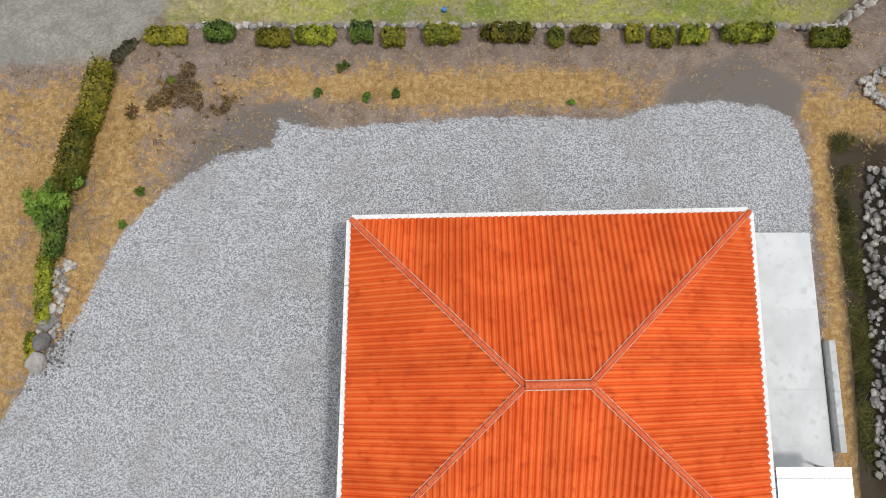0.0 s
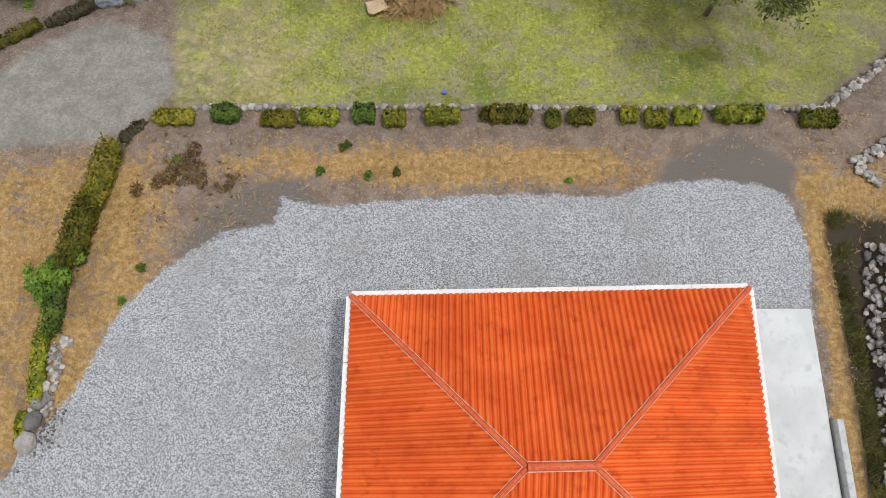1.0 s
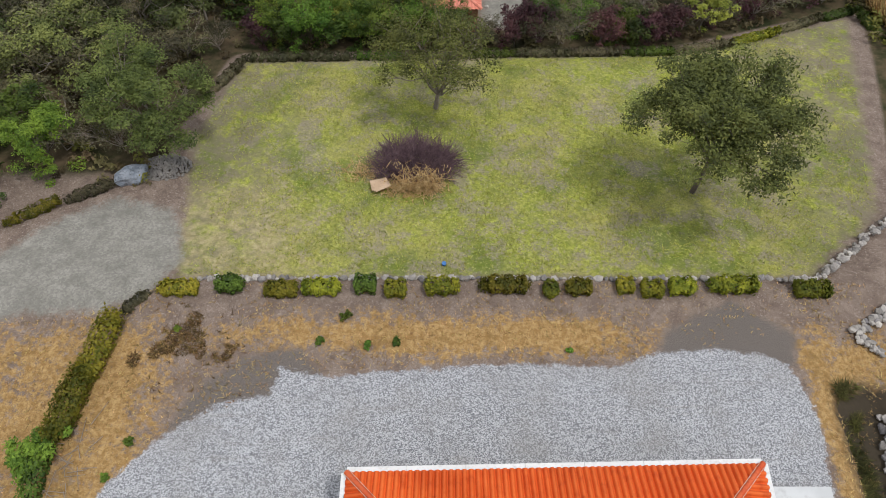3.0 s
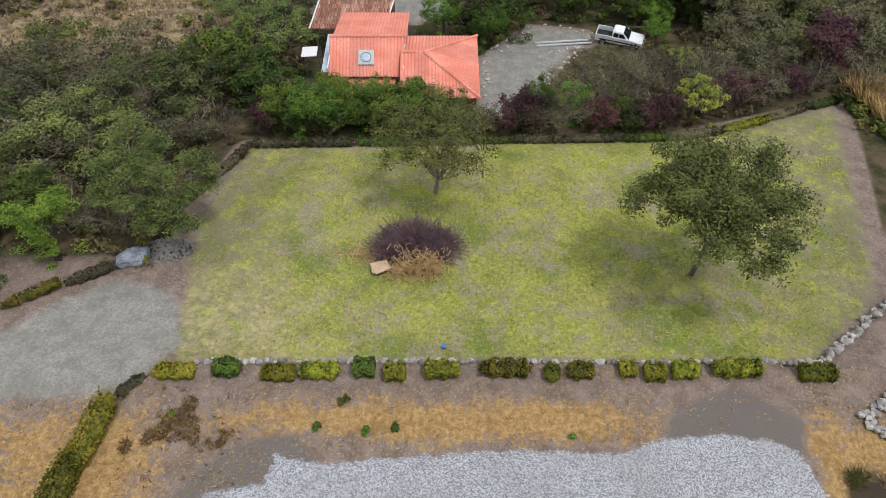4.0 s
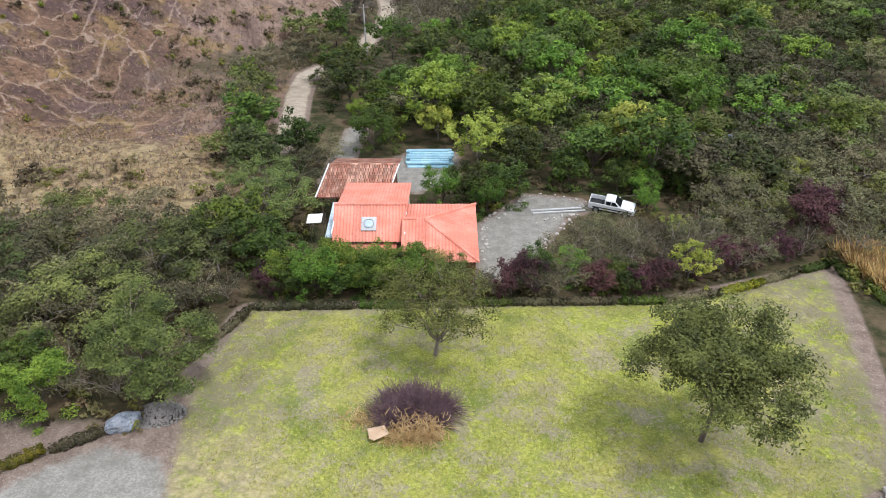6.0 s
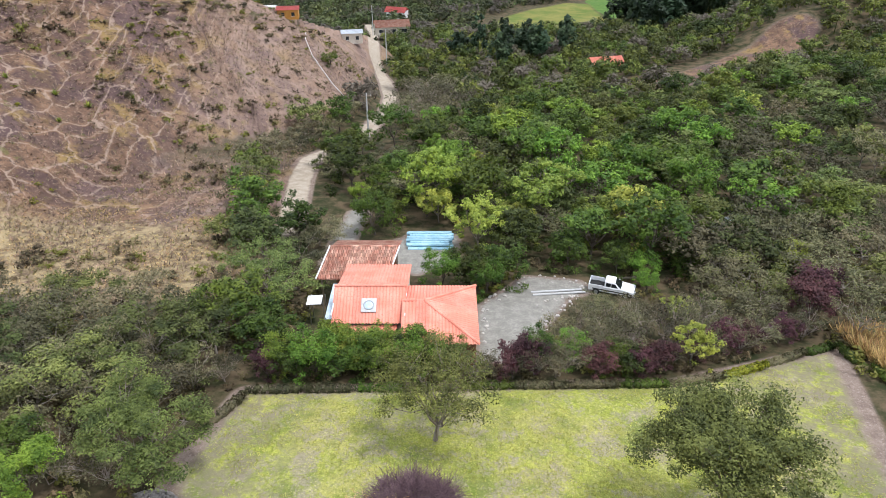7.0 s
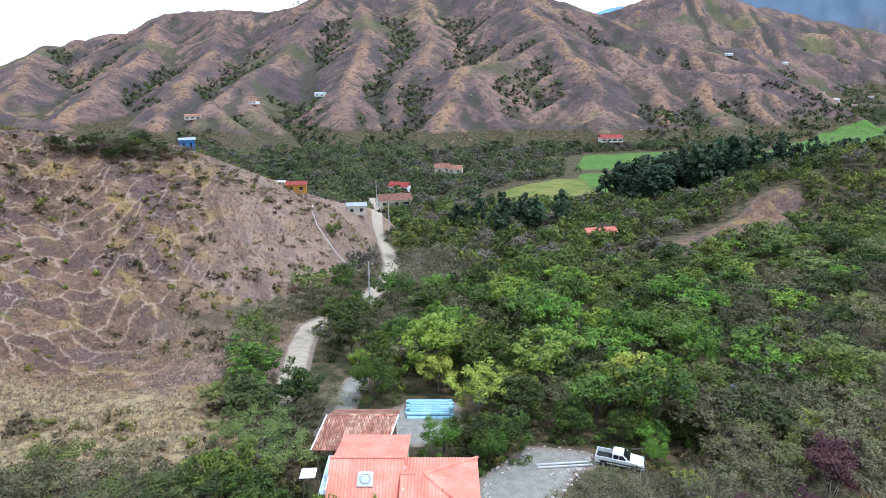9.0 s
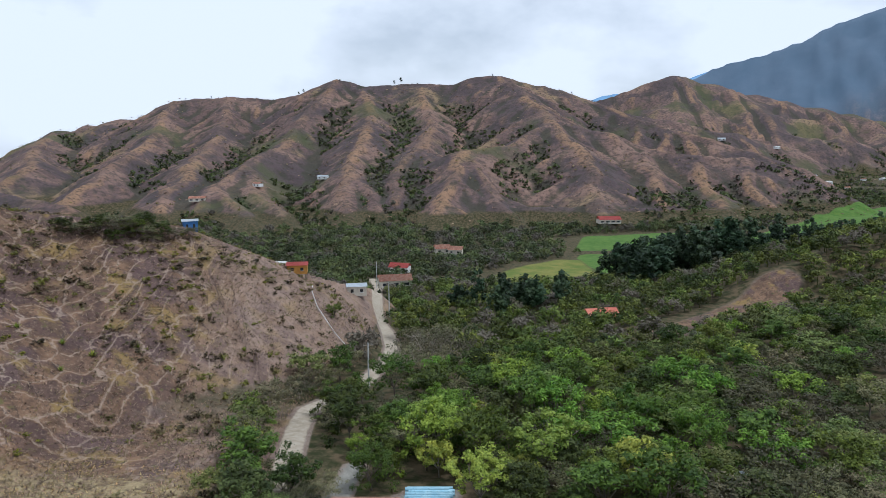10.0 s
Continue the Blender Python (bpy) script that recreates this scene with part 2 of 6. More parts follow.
def bumped(nt, b, height, strength=0.4, distance=0.05):
    n = nt.nodes.new("ShaderNodeBump")
    n.inputs["Strength"].default_value, n.inputs["Distance"].default_value = strength, distance
    nt.links.new(height, n.inputs["Height"])
    nt.links.new(n.outputs["Normal"], b.inputs["Normal"])


def attribute(nt, name):
    n = nt.nodes.new("ShaderNodeAttribute")
    n.attribute_name = name
    return n.outputs["Fac"]


def surface(name, a, b, c=None, size=1.0, fine=0.06, rough=0.85, metal=0.0, bump=0.3, depth=0.02, shift=0.0, specular=0.3):
    """Two tones in broad patches, a third in fine speckles, and a relief."""
    m, nt, bs = fresh(name, rough, metal, specular)
    broad, small = noisy(nt, size, 5), noisy(nt, fine, 3)
    col = mixed(nt, ranged(nt, broad, 0.35, 0.65), a, b)
    col = mixed(nt, ranged(nt, small, 0.5, 0.75), col, c or tuple(0.7 * v for v in a))
    if shift:
        info = nt.nodes.new("ShaderNodeObjectInfo")
        hue = nt.nodes.new("ShaderNodeHueSaturation")
        nt.links.new(ranged(nt, info.outputs["Random"], 0, 1, 1 - shift, 1 + shift), hue.inputs["Value"])
        nt.links.new(col, hue.inputs["Color"])
        col = hue.outputs["Color"]
    nt.links.new(col, bs.inputs["Base Color"])
    bumped(nt, bs, small, bump, depth)
    return m


def foliage(name, dark, light, extra=None, tone=False, size=1.2, low=0.40, high=1.10):
    """Leaves whose colour varies from leaf to leaf and from bough to bough."""
    m, nt, b = fresh(name, 0.6, 0.0, 0.25)
    g = nt.nodes.new("ShaderNodeNewGeometry")
    broad = noisy(nt, size, 3)
    v = maths(nt, "MULTIPLY_ADD", g.outputs["Random Per Island"], 0.34, maths(nt, "MULTIPLY_ADD", broad, 1.3, -0.32))
    col = mixed(nt, ranged(nt, v, 0.15, 0.85), dark, light)
    source = attribute(nt, "tone") if tone else nt.nodes.new("ShaderNodeObjectInfo").outputs["Random"]
    hue = nt.nodes.new("ShaderNodeHueSaturation")
    nt.links.new(ranged(nt, source, 0, 1, low, high), hue.inputs["Value"])
    nt.links.new(ranged(nt, maths(nt, "FRACT", maths(nt, "MULTIPLY", source, 7.31)), 0, 1, 0.478, 0.517), hue.inputs["Hue"])
    nt.links.new(col, hue.inputs["Color"])
    col = hue.outputs["Color"]
    if extra:
        col = mixed(nt, ranged(nt, maths(nt, "FRACT", maths(nt, "MULTIPLY", source, 13.7)), 0.80, 0.86), col, extra)
    nt.links.new(col, b.inputs["Base Color"])
    thin = nt.nodes.new("ShaderNodeBsdfTranslucent")
    nt.links.new(col, thin.inputs["Color"])
    both = nt.nodes.new("ShaderNodeMixShader")
    both.inputs[0].default_value = 0.24
    nt.links.new(b.outputs[0], both.inputs[1]), nt.links.new(thin.outputs[0], both.inputs[2])
    nt.links.new(both.outputs[0], nt.nodes["Material Output"].inputs["Surface"])
    return m


def ground_material():
    m, nt, b = fresh("ground", 0.95, 0.0, 0.15)
    ragged = maths(nt, "SUBTRACT", noisy(nt, 1.3, 6, 0.65), 0.5)
    ragged = maths(nt, "MULTIPLY_ADD", maths(nt, "SUBTRACT", noisy(nt, 0.22, 4, 0.8), 0.5), 0.9, ragged)
    grit = noisy(nt, 0.045, 3, 0.8)
    wide = maths(nt, "SUBTRACT", noisy(nt, 14.0, 6, 0.6), 0.5)
    fine, mid = noisy(nt, 0.09, 4, 0.7), noisy(nt, 0.9, 6, 0.65)
    tuft = noisy(nt, 0.28, 4, 0.7)

    def mask(name, amount=0.35, sharp=0.06, rag=ragged):
        v = maths(nt, "MULTIPLY_ADD", rag, amount, attribute(nt, name))
        return ranged(nt, v, 0.5 - sharp, 0.5 + sharp)

    # bare earth with straw-coloured grass
    earth = mixed(nt, ranged(nt, mid, 0.35, 0.7), (0.18, 0.135, 0.108), (0.28, 0.22, 0.178))
    earth = mixed(nt, ranged(nt, grey(nt, cells(nt, 0.07)), 0.80, 0.98, 0, 0.6), earth, (0.38, 0.32, 0.275))
    earth = mixed(nt, ranged(nt, grit, 0.48, 0.66, 0, 0.8), earth, (0.085, 0.064, 0.05))
    earth = mixed(nt, ranged(nt, noisy(nt, 0.5, 5, 0.75, place(nt, (1, 1, 1), 0.9)), 0.54, 0.64, 0, 0.55), earth, (0.11, 0.082, 0.062))
    earth = mixed(nt, ranged(nt, fine, 0.45, 0.75, 0, 0.6), earth, (0.13, 0.095, 0.075))
    straw = mixed(nt, ranged(nt, tuft, 0.35, 0.7), (0.28, 0.165, 0.06), (0.46, 0.31, 0.135))
    straw = mixed(nt, ranged(nt, fine, 0.48, 0.70, 0, 0.7), straw, (0.15, 0.095, 0.04))
    straw = mixed(nt, ranged(nt, noisy(nt, 1.6, 5, 0.7, place(nt, (1, 1, 1), 2.2)), 0.52, 0.66, 0, 0.6), straw, (0.19, 0.115, 0.04))
    dry = maths(nt, "MULTIPLY_ADD", ragged, 0.9, maths(nt, "MULTIPLY_ADD", wide, 0.5, attribute(nt, "straw")))
    dry = maths(nt, "MULTIPLY_ADD", maths(nt, "SUBTRACT", noisy(nt, 0.32, 5, 0.75), 0.5), 0.9, dry)
    col = mixed(nt, ranged(nt, dry, 0.46, 0.70), earth, straw)
    # lawn with worn spots
    blade = mixed(nt, ranged(nt, tuft, 0.3, 0.75), (0.20, 0.235, 0.03), (0.43, 0.45, 0.08))
    blade = mixed(nt, ranged(nt, fine, 0.5, 0.8, 0, 0.75), blade, (0.07, 0.09, 0.018))
    blade = mixed(nt, ranged(nt, noisy(nt, 5.0, 4), 0.45, 0.65, 0, 0.5), blade, (0.42, 0.36, 0.13))
    blade = mixed(nt, ranged(nt, noisy(nt, 3.6, 5, 0.6, place(nt, (1, 1, 1), 2.0)), 0.46, 0.64, 0, 0.75), blade, (0.10, 0.15, 0.022))
    worn = ranged(nt, maths(nt, "MULTIPLY_ADD", ragged, 0.6, noisy(nt, 2.4, 6, 0.65)), 0.50, 0.62)
    blade = mixed(nt, maths(nt, "MULTIPLY", worn, 0.75), blade, mixed(nt, fine, (0.22, 0.18, 0.13), (0.36, 0.31, 0.25)))
    blade = mixed(nt, ranged(nt, noisy(nt, 0.7, 6, 0.75, place(nt, (1, 1, 1), 0.4)), 0.53, 0.61, 0, 0.45), blade, mixed(nt, fine, (0.20, 0.165, 0.13), (0.38, 0.33, 0.28)))
    blade = mixed(nt, ranged(nt, noisy(nt, 0.35, 4, 0.75), 0.54, 0.66, 0, 0.5), blade, (0.12, 0.145, 0.022))
    blade = mixed(nt, ranged(nt, noisy(nt, 0.13, 3, 0.8), 0.50, 0.64, 0, 0.55), blade, (0.11, 0.125, 0.022))
    blade = mixed(nt, ranged(nt, noisy(nt, 0.16, 3, 0.8, place(nt, (1, 1, 1), 1.7)), 0.54, 0.68, 0, 0.6), blade, (0.56, 0.53, 0.20))
    # greyer, darker turf towards both sides of the lawn
    dull_turf = maths(nt, "MULTIPLY", attribute(nt, "dull_turf"), ranged(nt, noisy(nt, 1.1, 6, 0.7), 0.36, 0.58))
    blade = mixed(nt, maths(nt, "MULTIPLY", dull_turf, 0.8), blade, mixed(nt, fine, (0.13, 0.11, 0.075), (0.24, 0.205, 0.15)))
    hay = mixed(nt, ranged(nt, tuft, 0.3, 0.7), (0.28, 0.235, 0.11), (0.47, 0.40, 0.22))
    blade = mixed(nt, maths(nt, "MULTIPLY", mask("pale", 0.9, 0.22), ranged(nt, noisy(nt, 0.8, 5, 0.7), 0.36, 0.62, 0.8, 0.15)), blade, hay)
    col = mixed(nt, mask("lawn", 0.5, 0.14), col, blade)
    # dark damp earth
    col = mixed(nt, mask("damp", 0.5, 0.12), col, mixed(nt, ranged(nt, grit, 0.35, 0.65), (0.21, 0.185, 0.165), (0.085, 0.07, 0.06)))
    # ditch and bank in a near-black brown
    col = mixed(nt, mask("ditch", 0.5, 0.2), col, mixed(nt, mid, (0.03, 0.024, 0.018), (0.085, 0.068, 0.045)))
    # slopes of dry scrub
    scrub = mixed(nt, ranged(nt, noisy(nt, 3.0, 7, 0.65), 0.35, 0.65), (0.085, 0.052, 0.036), (0.205, 0.125, 0.078))
    scrub = mixed(nt, ranged(nt, noisy(nt, 9.0, 5, 0.6), 0.50, 0.60, 0, 0.8), scrub, (0.095, 0.062, 0.062))
    scrub = mixed(nt, ranged(nt, noisy(nt, 7.0, 5, 0.6, place(nt, (1, 1, 1), 1.0)), 0.52, 0.64, 0, 0.7), scrub, (0.25, 0.17, 0.055))
    scrub = mixed(nt, ranged(nt, noisy(nt, 0.5, 5, 0.7), 0.5, 0.75, 0, 0.55), scrub, (0.07, 0.05, 0.04))
    across = nt.nodes.new("ShaderNodeCombineXYZ")
    wob = noisy(nt, 2.2, 4, 0.6)
    nt.links.new(maths(nt, "MULTIPLY_ADD", wob, 0.5, attribute(nt, "path_a")), across.inputs[0])
    nt.links.new(maths(nt, "MULTIPLY_ADD", wob, 0.9, attribute(nt, "path_b")), across.inputs[1])
    net = nt.nodes.new("ShaderNodeTexVoronoi")
    net.voronoi_dimensions, net.feature = "2D", "DISTANCE_TO_EDGE"
    net.inputs["Scale"].default_value = 1.0
    clump = nt.nodes.new("ShaderNodeTexVoronoi")
    clump.voronoi_dimensions = "2D"
    clump.inputs["Scale"].default_value = 1.0
    nt.links.new(across.outputs[0], net.inputs["Vector"]), nt.links.new(across.outputs[0], clump.inputs["Vector"])
    trail = attribute(nt, "trail")
    tussock = maths(nt, "MULTIPLY", ranged(nt, grey(nt, clump.outputs["Color"]), 0.45, 0.7), ranged(nt, net.outputs["Distance"], 0.05, 0.22))
    scrub = mixed(nt, maths(nt, "MULTIPLY", maths(nt, "MULTIPLY", tussock, trail), 0.75), scrub, (0.075, 0.048, 0.045))
    worn_edge = maths(nt, "MULTIPLY_ADD", ragged, 0.14, net.outputs["Distance"])
    scrub = mixed(nt, maths(nt, "MULTIPLY", ranged(nt, worn_edge, 0.0, 0.06, 0.62, 0), trail), scrub, mixed(nt, fine, (0.29, 0.215, 0.165), (0.42, 0.325, 0.255)))
    scrub = mixed(nt, maths(nt, "MULTIPLY", attribute(nt, "bleached"), ranged(nt, noisy(nt, 4.0, 6, 0.7), 0.38, 0.6, 0.75, 0.3)), scrub, mixed(nt, mid, (0.24, 0.165, 0.13), (0.37, 0.275, 0.22)))
    turf = mixed(nt, ranged(nt, noisy(nt, 1.2, 6, 0.7), 0.35, 0.62), (0.12, 0.085, 0.055), (0.33, 0.26, 0.145))
    turf = mixed(nt, ranged(nt, fine, 0.5, 0.75, 0, 0.6), turf, (0.10, 0.075, 0.045))
    scrub = mixed(nt, ranged(nt, noisy(nt, 0.55, 6, 0.8), 0.53, 0.64, 0, 0.6), scrub, (0.30, 0.22, 0.155))
    scrub = mixed(nt, ranged(nt, noisy(nt, 0.8, 6, 0.8, place(nt, (1, 1, 1), 1.3)), 0.53, 0.62, 0, 0.8), scrub, (0.05, 0.036, 0.03))
    scrub = mixed(nt, ranged(nt, noisy(nt, 2.6, 5, 0.7, place(nt, (1, 1, 1), 0.2)), 0.60, 0.68, 0, 0.6), scrub, (0.10, 0.105, 0.03))
    scrub = mixed(nt, mask("pasture", 0.9, 0.25), scrub, turf)
    col = mixed(nt, mask("hill", 0.5, 0.2), col, scrub)
    # far mountains
    rock = mixed(nt, ranged(nt, noisy(nt, 60.0, 8, 0.6), 0.40, 0.62), (0.135, 0.088, 0.08), (0.235, 0.15, 0.12))
    rock = mixed(nt, ranged(nt, noisy(nt, 110.0, 6, 0.6), 0.54, 0.64, 0, 0.6), rock, (0.27, 0.20, 0.10))
    rock = mixed(nt, ranged(nt, noisy(nt, 75.0, 7, 0.65, place(nt, (1, 1, 1), 0.7)), 0.46, 0.56, 0, 0.85), rock, (0.075, 0.058, 0.064))
    # dark scrub in gullies, tan crests; the contrast also paints in relief shading
    scrub_relief = maths(nt, "MULTIPLY_ADD", maths(nt, "SUBTRACT", noisy(nt, 25.0, 6, 0.65), 0.5), 0.6, attribute(nt, "gully"))
    rock = mixed(nt, ranged(nt, scrub_relief, 0.54, 0.80, 0, 0.8), rock, (0.05, 0.05, 0.034))
    rock = mixed(nt, maths(nt, "MULTIPLY", ranged(nt, scrub_relief, 0.05, 0.40, 0.8, 0), ranged(nt, noisy(nt, 90.0, 4, 0.6, place(nt, (1, 1, 1), 2.6)), 0.40, 0.60, 0.15, 1.0)), rock, (0.30, 0.18, 0.105))
    rock = mixed(nt, ranged(nt, noisy(nt, 6.0, 6, 0.75), 0.46, 0.62, 0, 0.8), rock, (0.055, 0.046, 0.04))
    rock = mixed(nt, ranged(nt, noisy(nt, 2.6, 5, 0.8), 0.5, 0.7, 0, 0.6), rock, (0.045, 0.048, 0.03))
    rock = mixed(nt, ranged(nt, noisy(nt, 150.0, 5, 0.6, place(nt, (1, 1, 1), 1.9)), 0.56, 0.64, 0, 0.6), rock, (0.075, 0.085, 0.035))
    col = mixed(nt, attribute(nt, "range"), col, rock)
    # floor of the woods, in dark green and brown
    wood_floor = mixed(nt, ranged(nt, noisy(nt, 2.0, 6, 0.65), 0.35, 0.65), (0.028, 0.034, 0.012), (0.115, 0.085, 0.05))
    col = mixed(nt, mask("wood", 0.6, 0.18, wide), col, wood_floor)
    # aerial haze painted into the colour: far ranges turn blue, the last palest
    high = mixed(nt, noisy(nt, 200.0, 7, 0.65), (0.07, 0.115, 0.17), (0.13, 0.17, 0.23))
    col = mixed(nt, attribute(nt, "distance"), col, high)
    col = mixed(nt, attribute(nt, "far_haze"), col, (0.17, 0.31, 0.50))
    # farm fields, one tone to each
    crop = mixed(nt, ranged(nt, noisy(nt, 4.0, 5, 0.7), 0.3, 0.7), (0.055, 0.12, 0.022), (0.105, 0.17, 0.035))
    col = mixed(nt, mask("field", 0.1, 0.1), col, crop)
    ripe = mixed(nt, ranged(nt, noisy(nt, 12.0, 5, 0.7), 0.3, 0.7), (0.09, 0.13, 0.024), (0.20, 0.185, 0.05))
    col = mixed(nt, mask("meadow", 0.3, 0.2), col, ripe)
    # beaten tracks and yards
    dust = mixed(nt, ranged(nt, mid, 0.3, 0.7), (0.30, 0.25, 0.185), (0.42, 0.365, 0.29))
    col = mixed(nt, mask("road", 0.35, 0.12), col, dust)
    slate = mixed(nt, ranged(nt, mid, 0.3, 0.7), (0.22, 0.21, 0.18), (0.33, 0.315, 0.275))
    slate = mixed(nt, ranged(nt, fine, 0.5, 0.8, 0, 0.5), slate, (0.17, 0.155, 0.14))
    slate = mixed(nt, ranged(nt, grey(nt, cells(nt, 0.09)), 0.0, 1.0, 0, 0.5), slate, (0.14, 0.135, 0.12))
    col = mixed(nt, mask("yard", 0.9, 0.2), col, slate)
    # crushed stone
    chips = grey(nt, cells(nt, 0.044))
    stone = mixed(nt, ranged(nt, chips, 0.1, 0.9), (0.17, 0.175, 0.185), (0.55, 0.555, 0.575))
    stone = mixed(nt, ranged(nt, grit, 0.50, 0.68, 0, 0.8), stone, (0.12, 0.12, 0.125))
    stone = mixed(nt, ranged(nt, noisy(nt, 0.5, 4, 0.7, place(nt, (0.12, 1.6, 1))), 0.55, 0.70, 0, 0.3), stone, (0.27, 0.255, 0.235))
    stone = mixed(nt, ranged(nt, noisy(nt, 2.6, 6, 0.6), 0.42, 0.7, 0, 0.45), stone, (0.26, 0.25, 0.235))
    col = mixed(nt, mask("gravel", 0.5, 0.05), col, stone)
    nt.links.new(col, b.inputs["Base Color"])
    near = mixed(nt, mask("gravel", 0.4, 0.05), tuft, chips)
    crag = maths(nt, "MULTIPLY", noisy(nt, 9.0, 7, 0.7), maths(nt, "MULTIPLY", attribute(nt, "range"), 5.0))
    bumped(nt, b, maths(nt, "MULTIPLY_ADD", grey(nt, near), 0.06, crag), 0.5, 1.0)
    return m


GROUND = ground_material()
ROOF = surface("orange_clay_sheet", (0.64, 0.102, 0.016), (0.73, 0.14, 0.025), (0.55, 0.078, 0.012), 1.6, 0.5, 0.55, 0, 0.1, 0.01, 0.06)
RIDGE = surface("ridge_clay", (0.55, 0.085, 0.025), (0.62, 0.13, 0.045), (0.4, 0.06, 0.02), 0.7, 0.1, 0.6, 0, 0.2, 0.01)
MORTAR = surface("pale_mortar", (0.55, 0.40, 0.33), (0.65, 0.5, 0.43), None, 0.5, 0.05)
PINK_ROOF = surface("salmon_clay_tile", (0.66, 0.215, 0.145), (0.74, 0.29, 0.21), (0.56, 0.16, 0.10), 1.5, 0.12, 0.6, 0, 0.2, 0.01, 0.1)
OLD_TILE = surface("weathered_clay_tile", (0.36, 0.15, 0.10), (0.50, 0.30, 0.22), (0.16, 0.075, 0.055), 0.9, 0.15, 0.8, 0, 0.4, 0.02, 0.3)
WHITE = surface("white_paint", (0.78, 0.78, 0.77), (0.70, 0.70, 0.69), (0.6, 0.6, 0.58), 1.5, 0.2, 0.6, 0, 0.1, 0.005)
PLASTER = surface("cream_plaster", (0.62, 0.57, 0.48), (0.54, 0.49, 0.41), None, 1.2, 0.15, 0.85)
BRICK = surface("brick_wall", (0.36, 0.17, 0.10), (0.28, 0.13, 0.08), None, 0.8, 0.12, 0.9)
CONCRETE = surface("pale_concrete", (0.52, 0.53, 0.53), (0.43, 0.43, 0.42), (0.36, 0.36, 0.36), 1.6, 0.25, 0.85, 0, 0.15, 0.005)
SLAB = surface("smooth_pale_concrete", (0.62, 0.63, 0.63), (0.54, 0.55, 0.55), (0.50, 0.50, 0.50), 1.4, 0.4, 0.8, 0, 0.1, 0.004)
SHEET = surface("pale_metal_sheet", (0.66, 0.71, 0.75), (0.56, 0.60, 0.64), None, 1.0, 0.3, 0.45, 0.2, 0.05, 0.004)
STONE = surface("grey_field_stone", (0.40, 0.37, 0.33), (0.29, 0.27, 0.25), (0.2, 0.18, 0.165), 0.35, 0.05, 0.9, 0, 0.6, 0.02, 0.35)
DARK_STONE = surface("dark_field_stone", (0.16, 0.15, 0.15), (0.25, 0.235, 0.225), None, 0.35, 0.05, 0.9, 0, 0.6, 0.02, 0.3)
BARK = surface("grey_bark", (0.20, 0.165, 0.135), (0.28, 0.245, 0.21), (0.1, 0.08, 0.065), 0.5, 0.05, 0.95, 0, 0.7, 0.02)
DARK_BARK = surface("dark_bark", (0.10, 0.08, 0.065), (0.15, 0.125, 0.105), None, 0.5, 0.05, 0.95, 0, 0.7, 0.02)
TWIG = surface("purple_brown_twigs", (0.115, 0.07, 0.082), (0.20, 0.13, 0.14), None, 0.6, 0.08, 0.9)
DEAD = surface("bleached_twigs", (0.34, 0.29, 0.24), (0.25, 0.21, 0.175), None, 0.6, 0.08, 0.9)
STRAW = surface("dry_straw", (0.62, 0.45, 0.22), (0.46, 0.29, 0.12), (0.26, 0.15, 0.06), 0.5, 0.06, 0.95)
CARD = surface("brown_cardboard", (0.55, 0.40, 0.27), (0.48, 0.34, 0.22), None, 0.4, 0.1, 0.9)
TIMBER = surface("weathered_timber", (0.33, 0.27, 0.2), (0.24, 0.19, 0.14), None, 0.6, 0.05, 0.9)
OCHRE = surface("ochre_boards", (0.52, 0.27, 0.06), (0.42, 0.20, 0.045), None, 0.6, 0.08, 0.7)
RED_SHEET = surface("red_metal_sheet", (0.42, 0.07, 0.065), (0.50, 0.11, 0.09), None, 1.0, 0.2, 0.5)
BLUE = surface("blue_plastic", (0.26, 0.46, 0.57), (0.36, 0.55, 0.63), None, 0.8, 0.2, 0.4, 0, 0.05, 0.003, 0.2)
BLUE_WALL = surface("blue_wall", (0.05, 0.16, 0.42), (0.08, 0.2, 0.46), None, 0.8, 0.2, 0.7)
CAR_WHITE = surface("white_car_paint", (0.80, 0.81, 0.81), (0.76, 0.77, 0.77), (0.74, 0.75, 0.75), 1.5, 0.4, 0.25, 0, 0.0, 0.001, 0, 0.5)
RUBBER = surface("black_rubber", (0.02, 0.02, 0.02), (0.03, 0.03, 0.03), None, 0.3, 0.05, 0.8)
STEEL = surface("grey_steel", (0.45, 0.46, 0.48), (0.38, 0.39, 0.41), None, 0.4, 0.05, 0.4, 0.8)
GLASS = surface("dark_glass", (0.025, 0.03, 0.035), (0.035, 0.04, 0.045), None, 0.5, 0.2, 0.08, 0, 0.0, 0.001, 0, 0.6)
SKYGLASS = surface("frosted_skylight", (0.52, 0.62, 0.68), (0.40, 0.50, 0.56), None, 0.3, 0.06, 0.25)
TARP = surface("grey_blue_tarpaulin", (0.17, 0.20, 0.24), (0.28, 0.30, 0.33), (0.08, 0.095, 0.115), 0.5, 0.12, 0.6, 0, 0.6, 0.03)
LEAF_ACACIA = foliage("acacia_leaves", (0.055, 0.078, 0.02), (0.235, 0.275, 0.075))
LEAF_LAWN = foliage("lawn_tree_leaves", (0.045, 0.060, 0.015), (0.20, 0.225, 0.055), None, False, 1.2, 0.9, 1.1)
LEAF_DARK = foliage("dark_leaves", (0.028, 0.052, 0.009), (0.145, 0.205, 0.028))
LEAF_BROWN = foliage("dry_bush_leaves", (0.075, 0.058, 0.034), (0.23, 0.185, 0.085), (0.16, 0.16, 0.03), True)
LEAF_LIME = foliage("lime_leaves", (0.1305, 0.1885, 0.029), (0.3915, 0.4495, 0.0725))
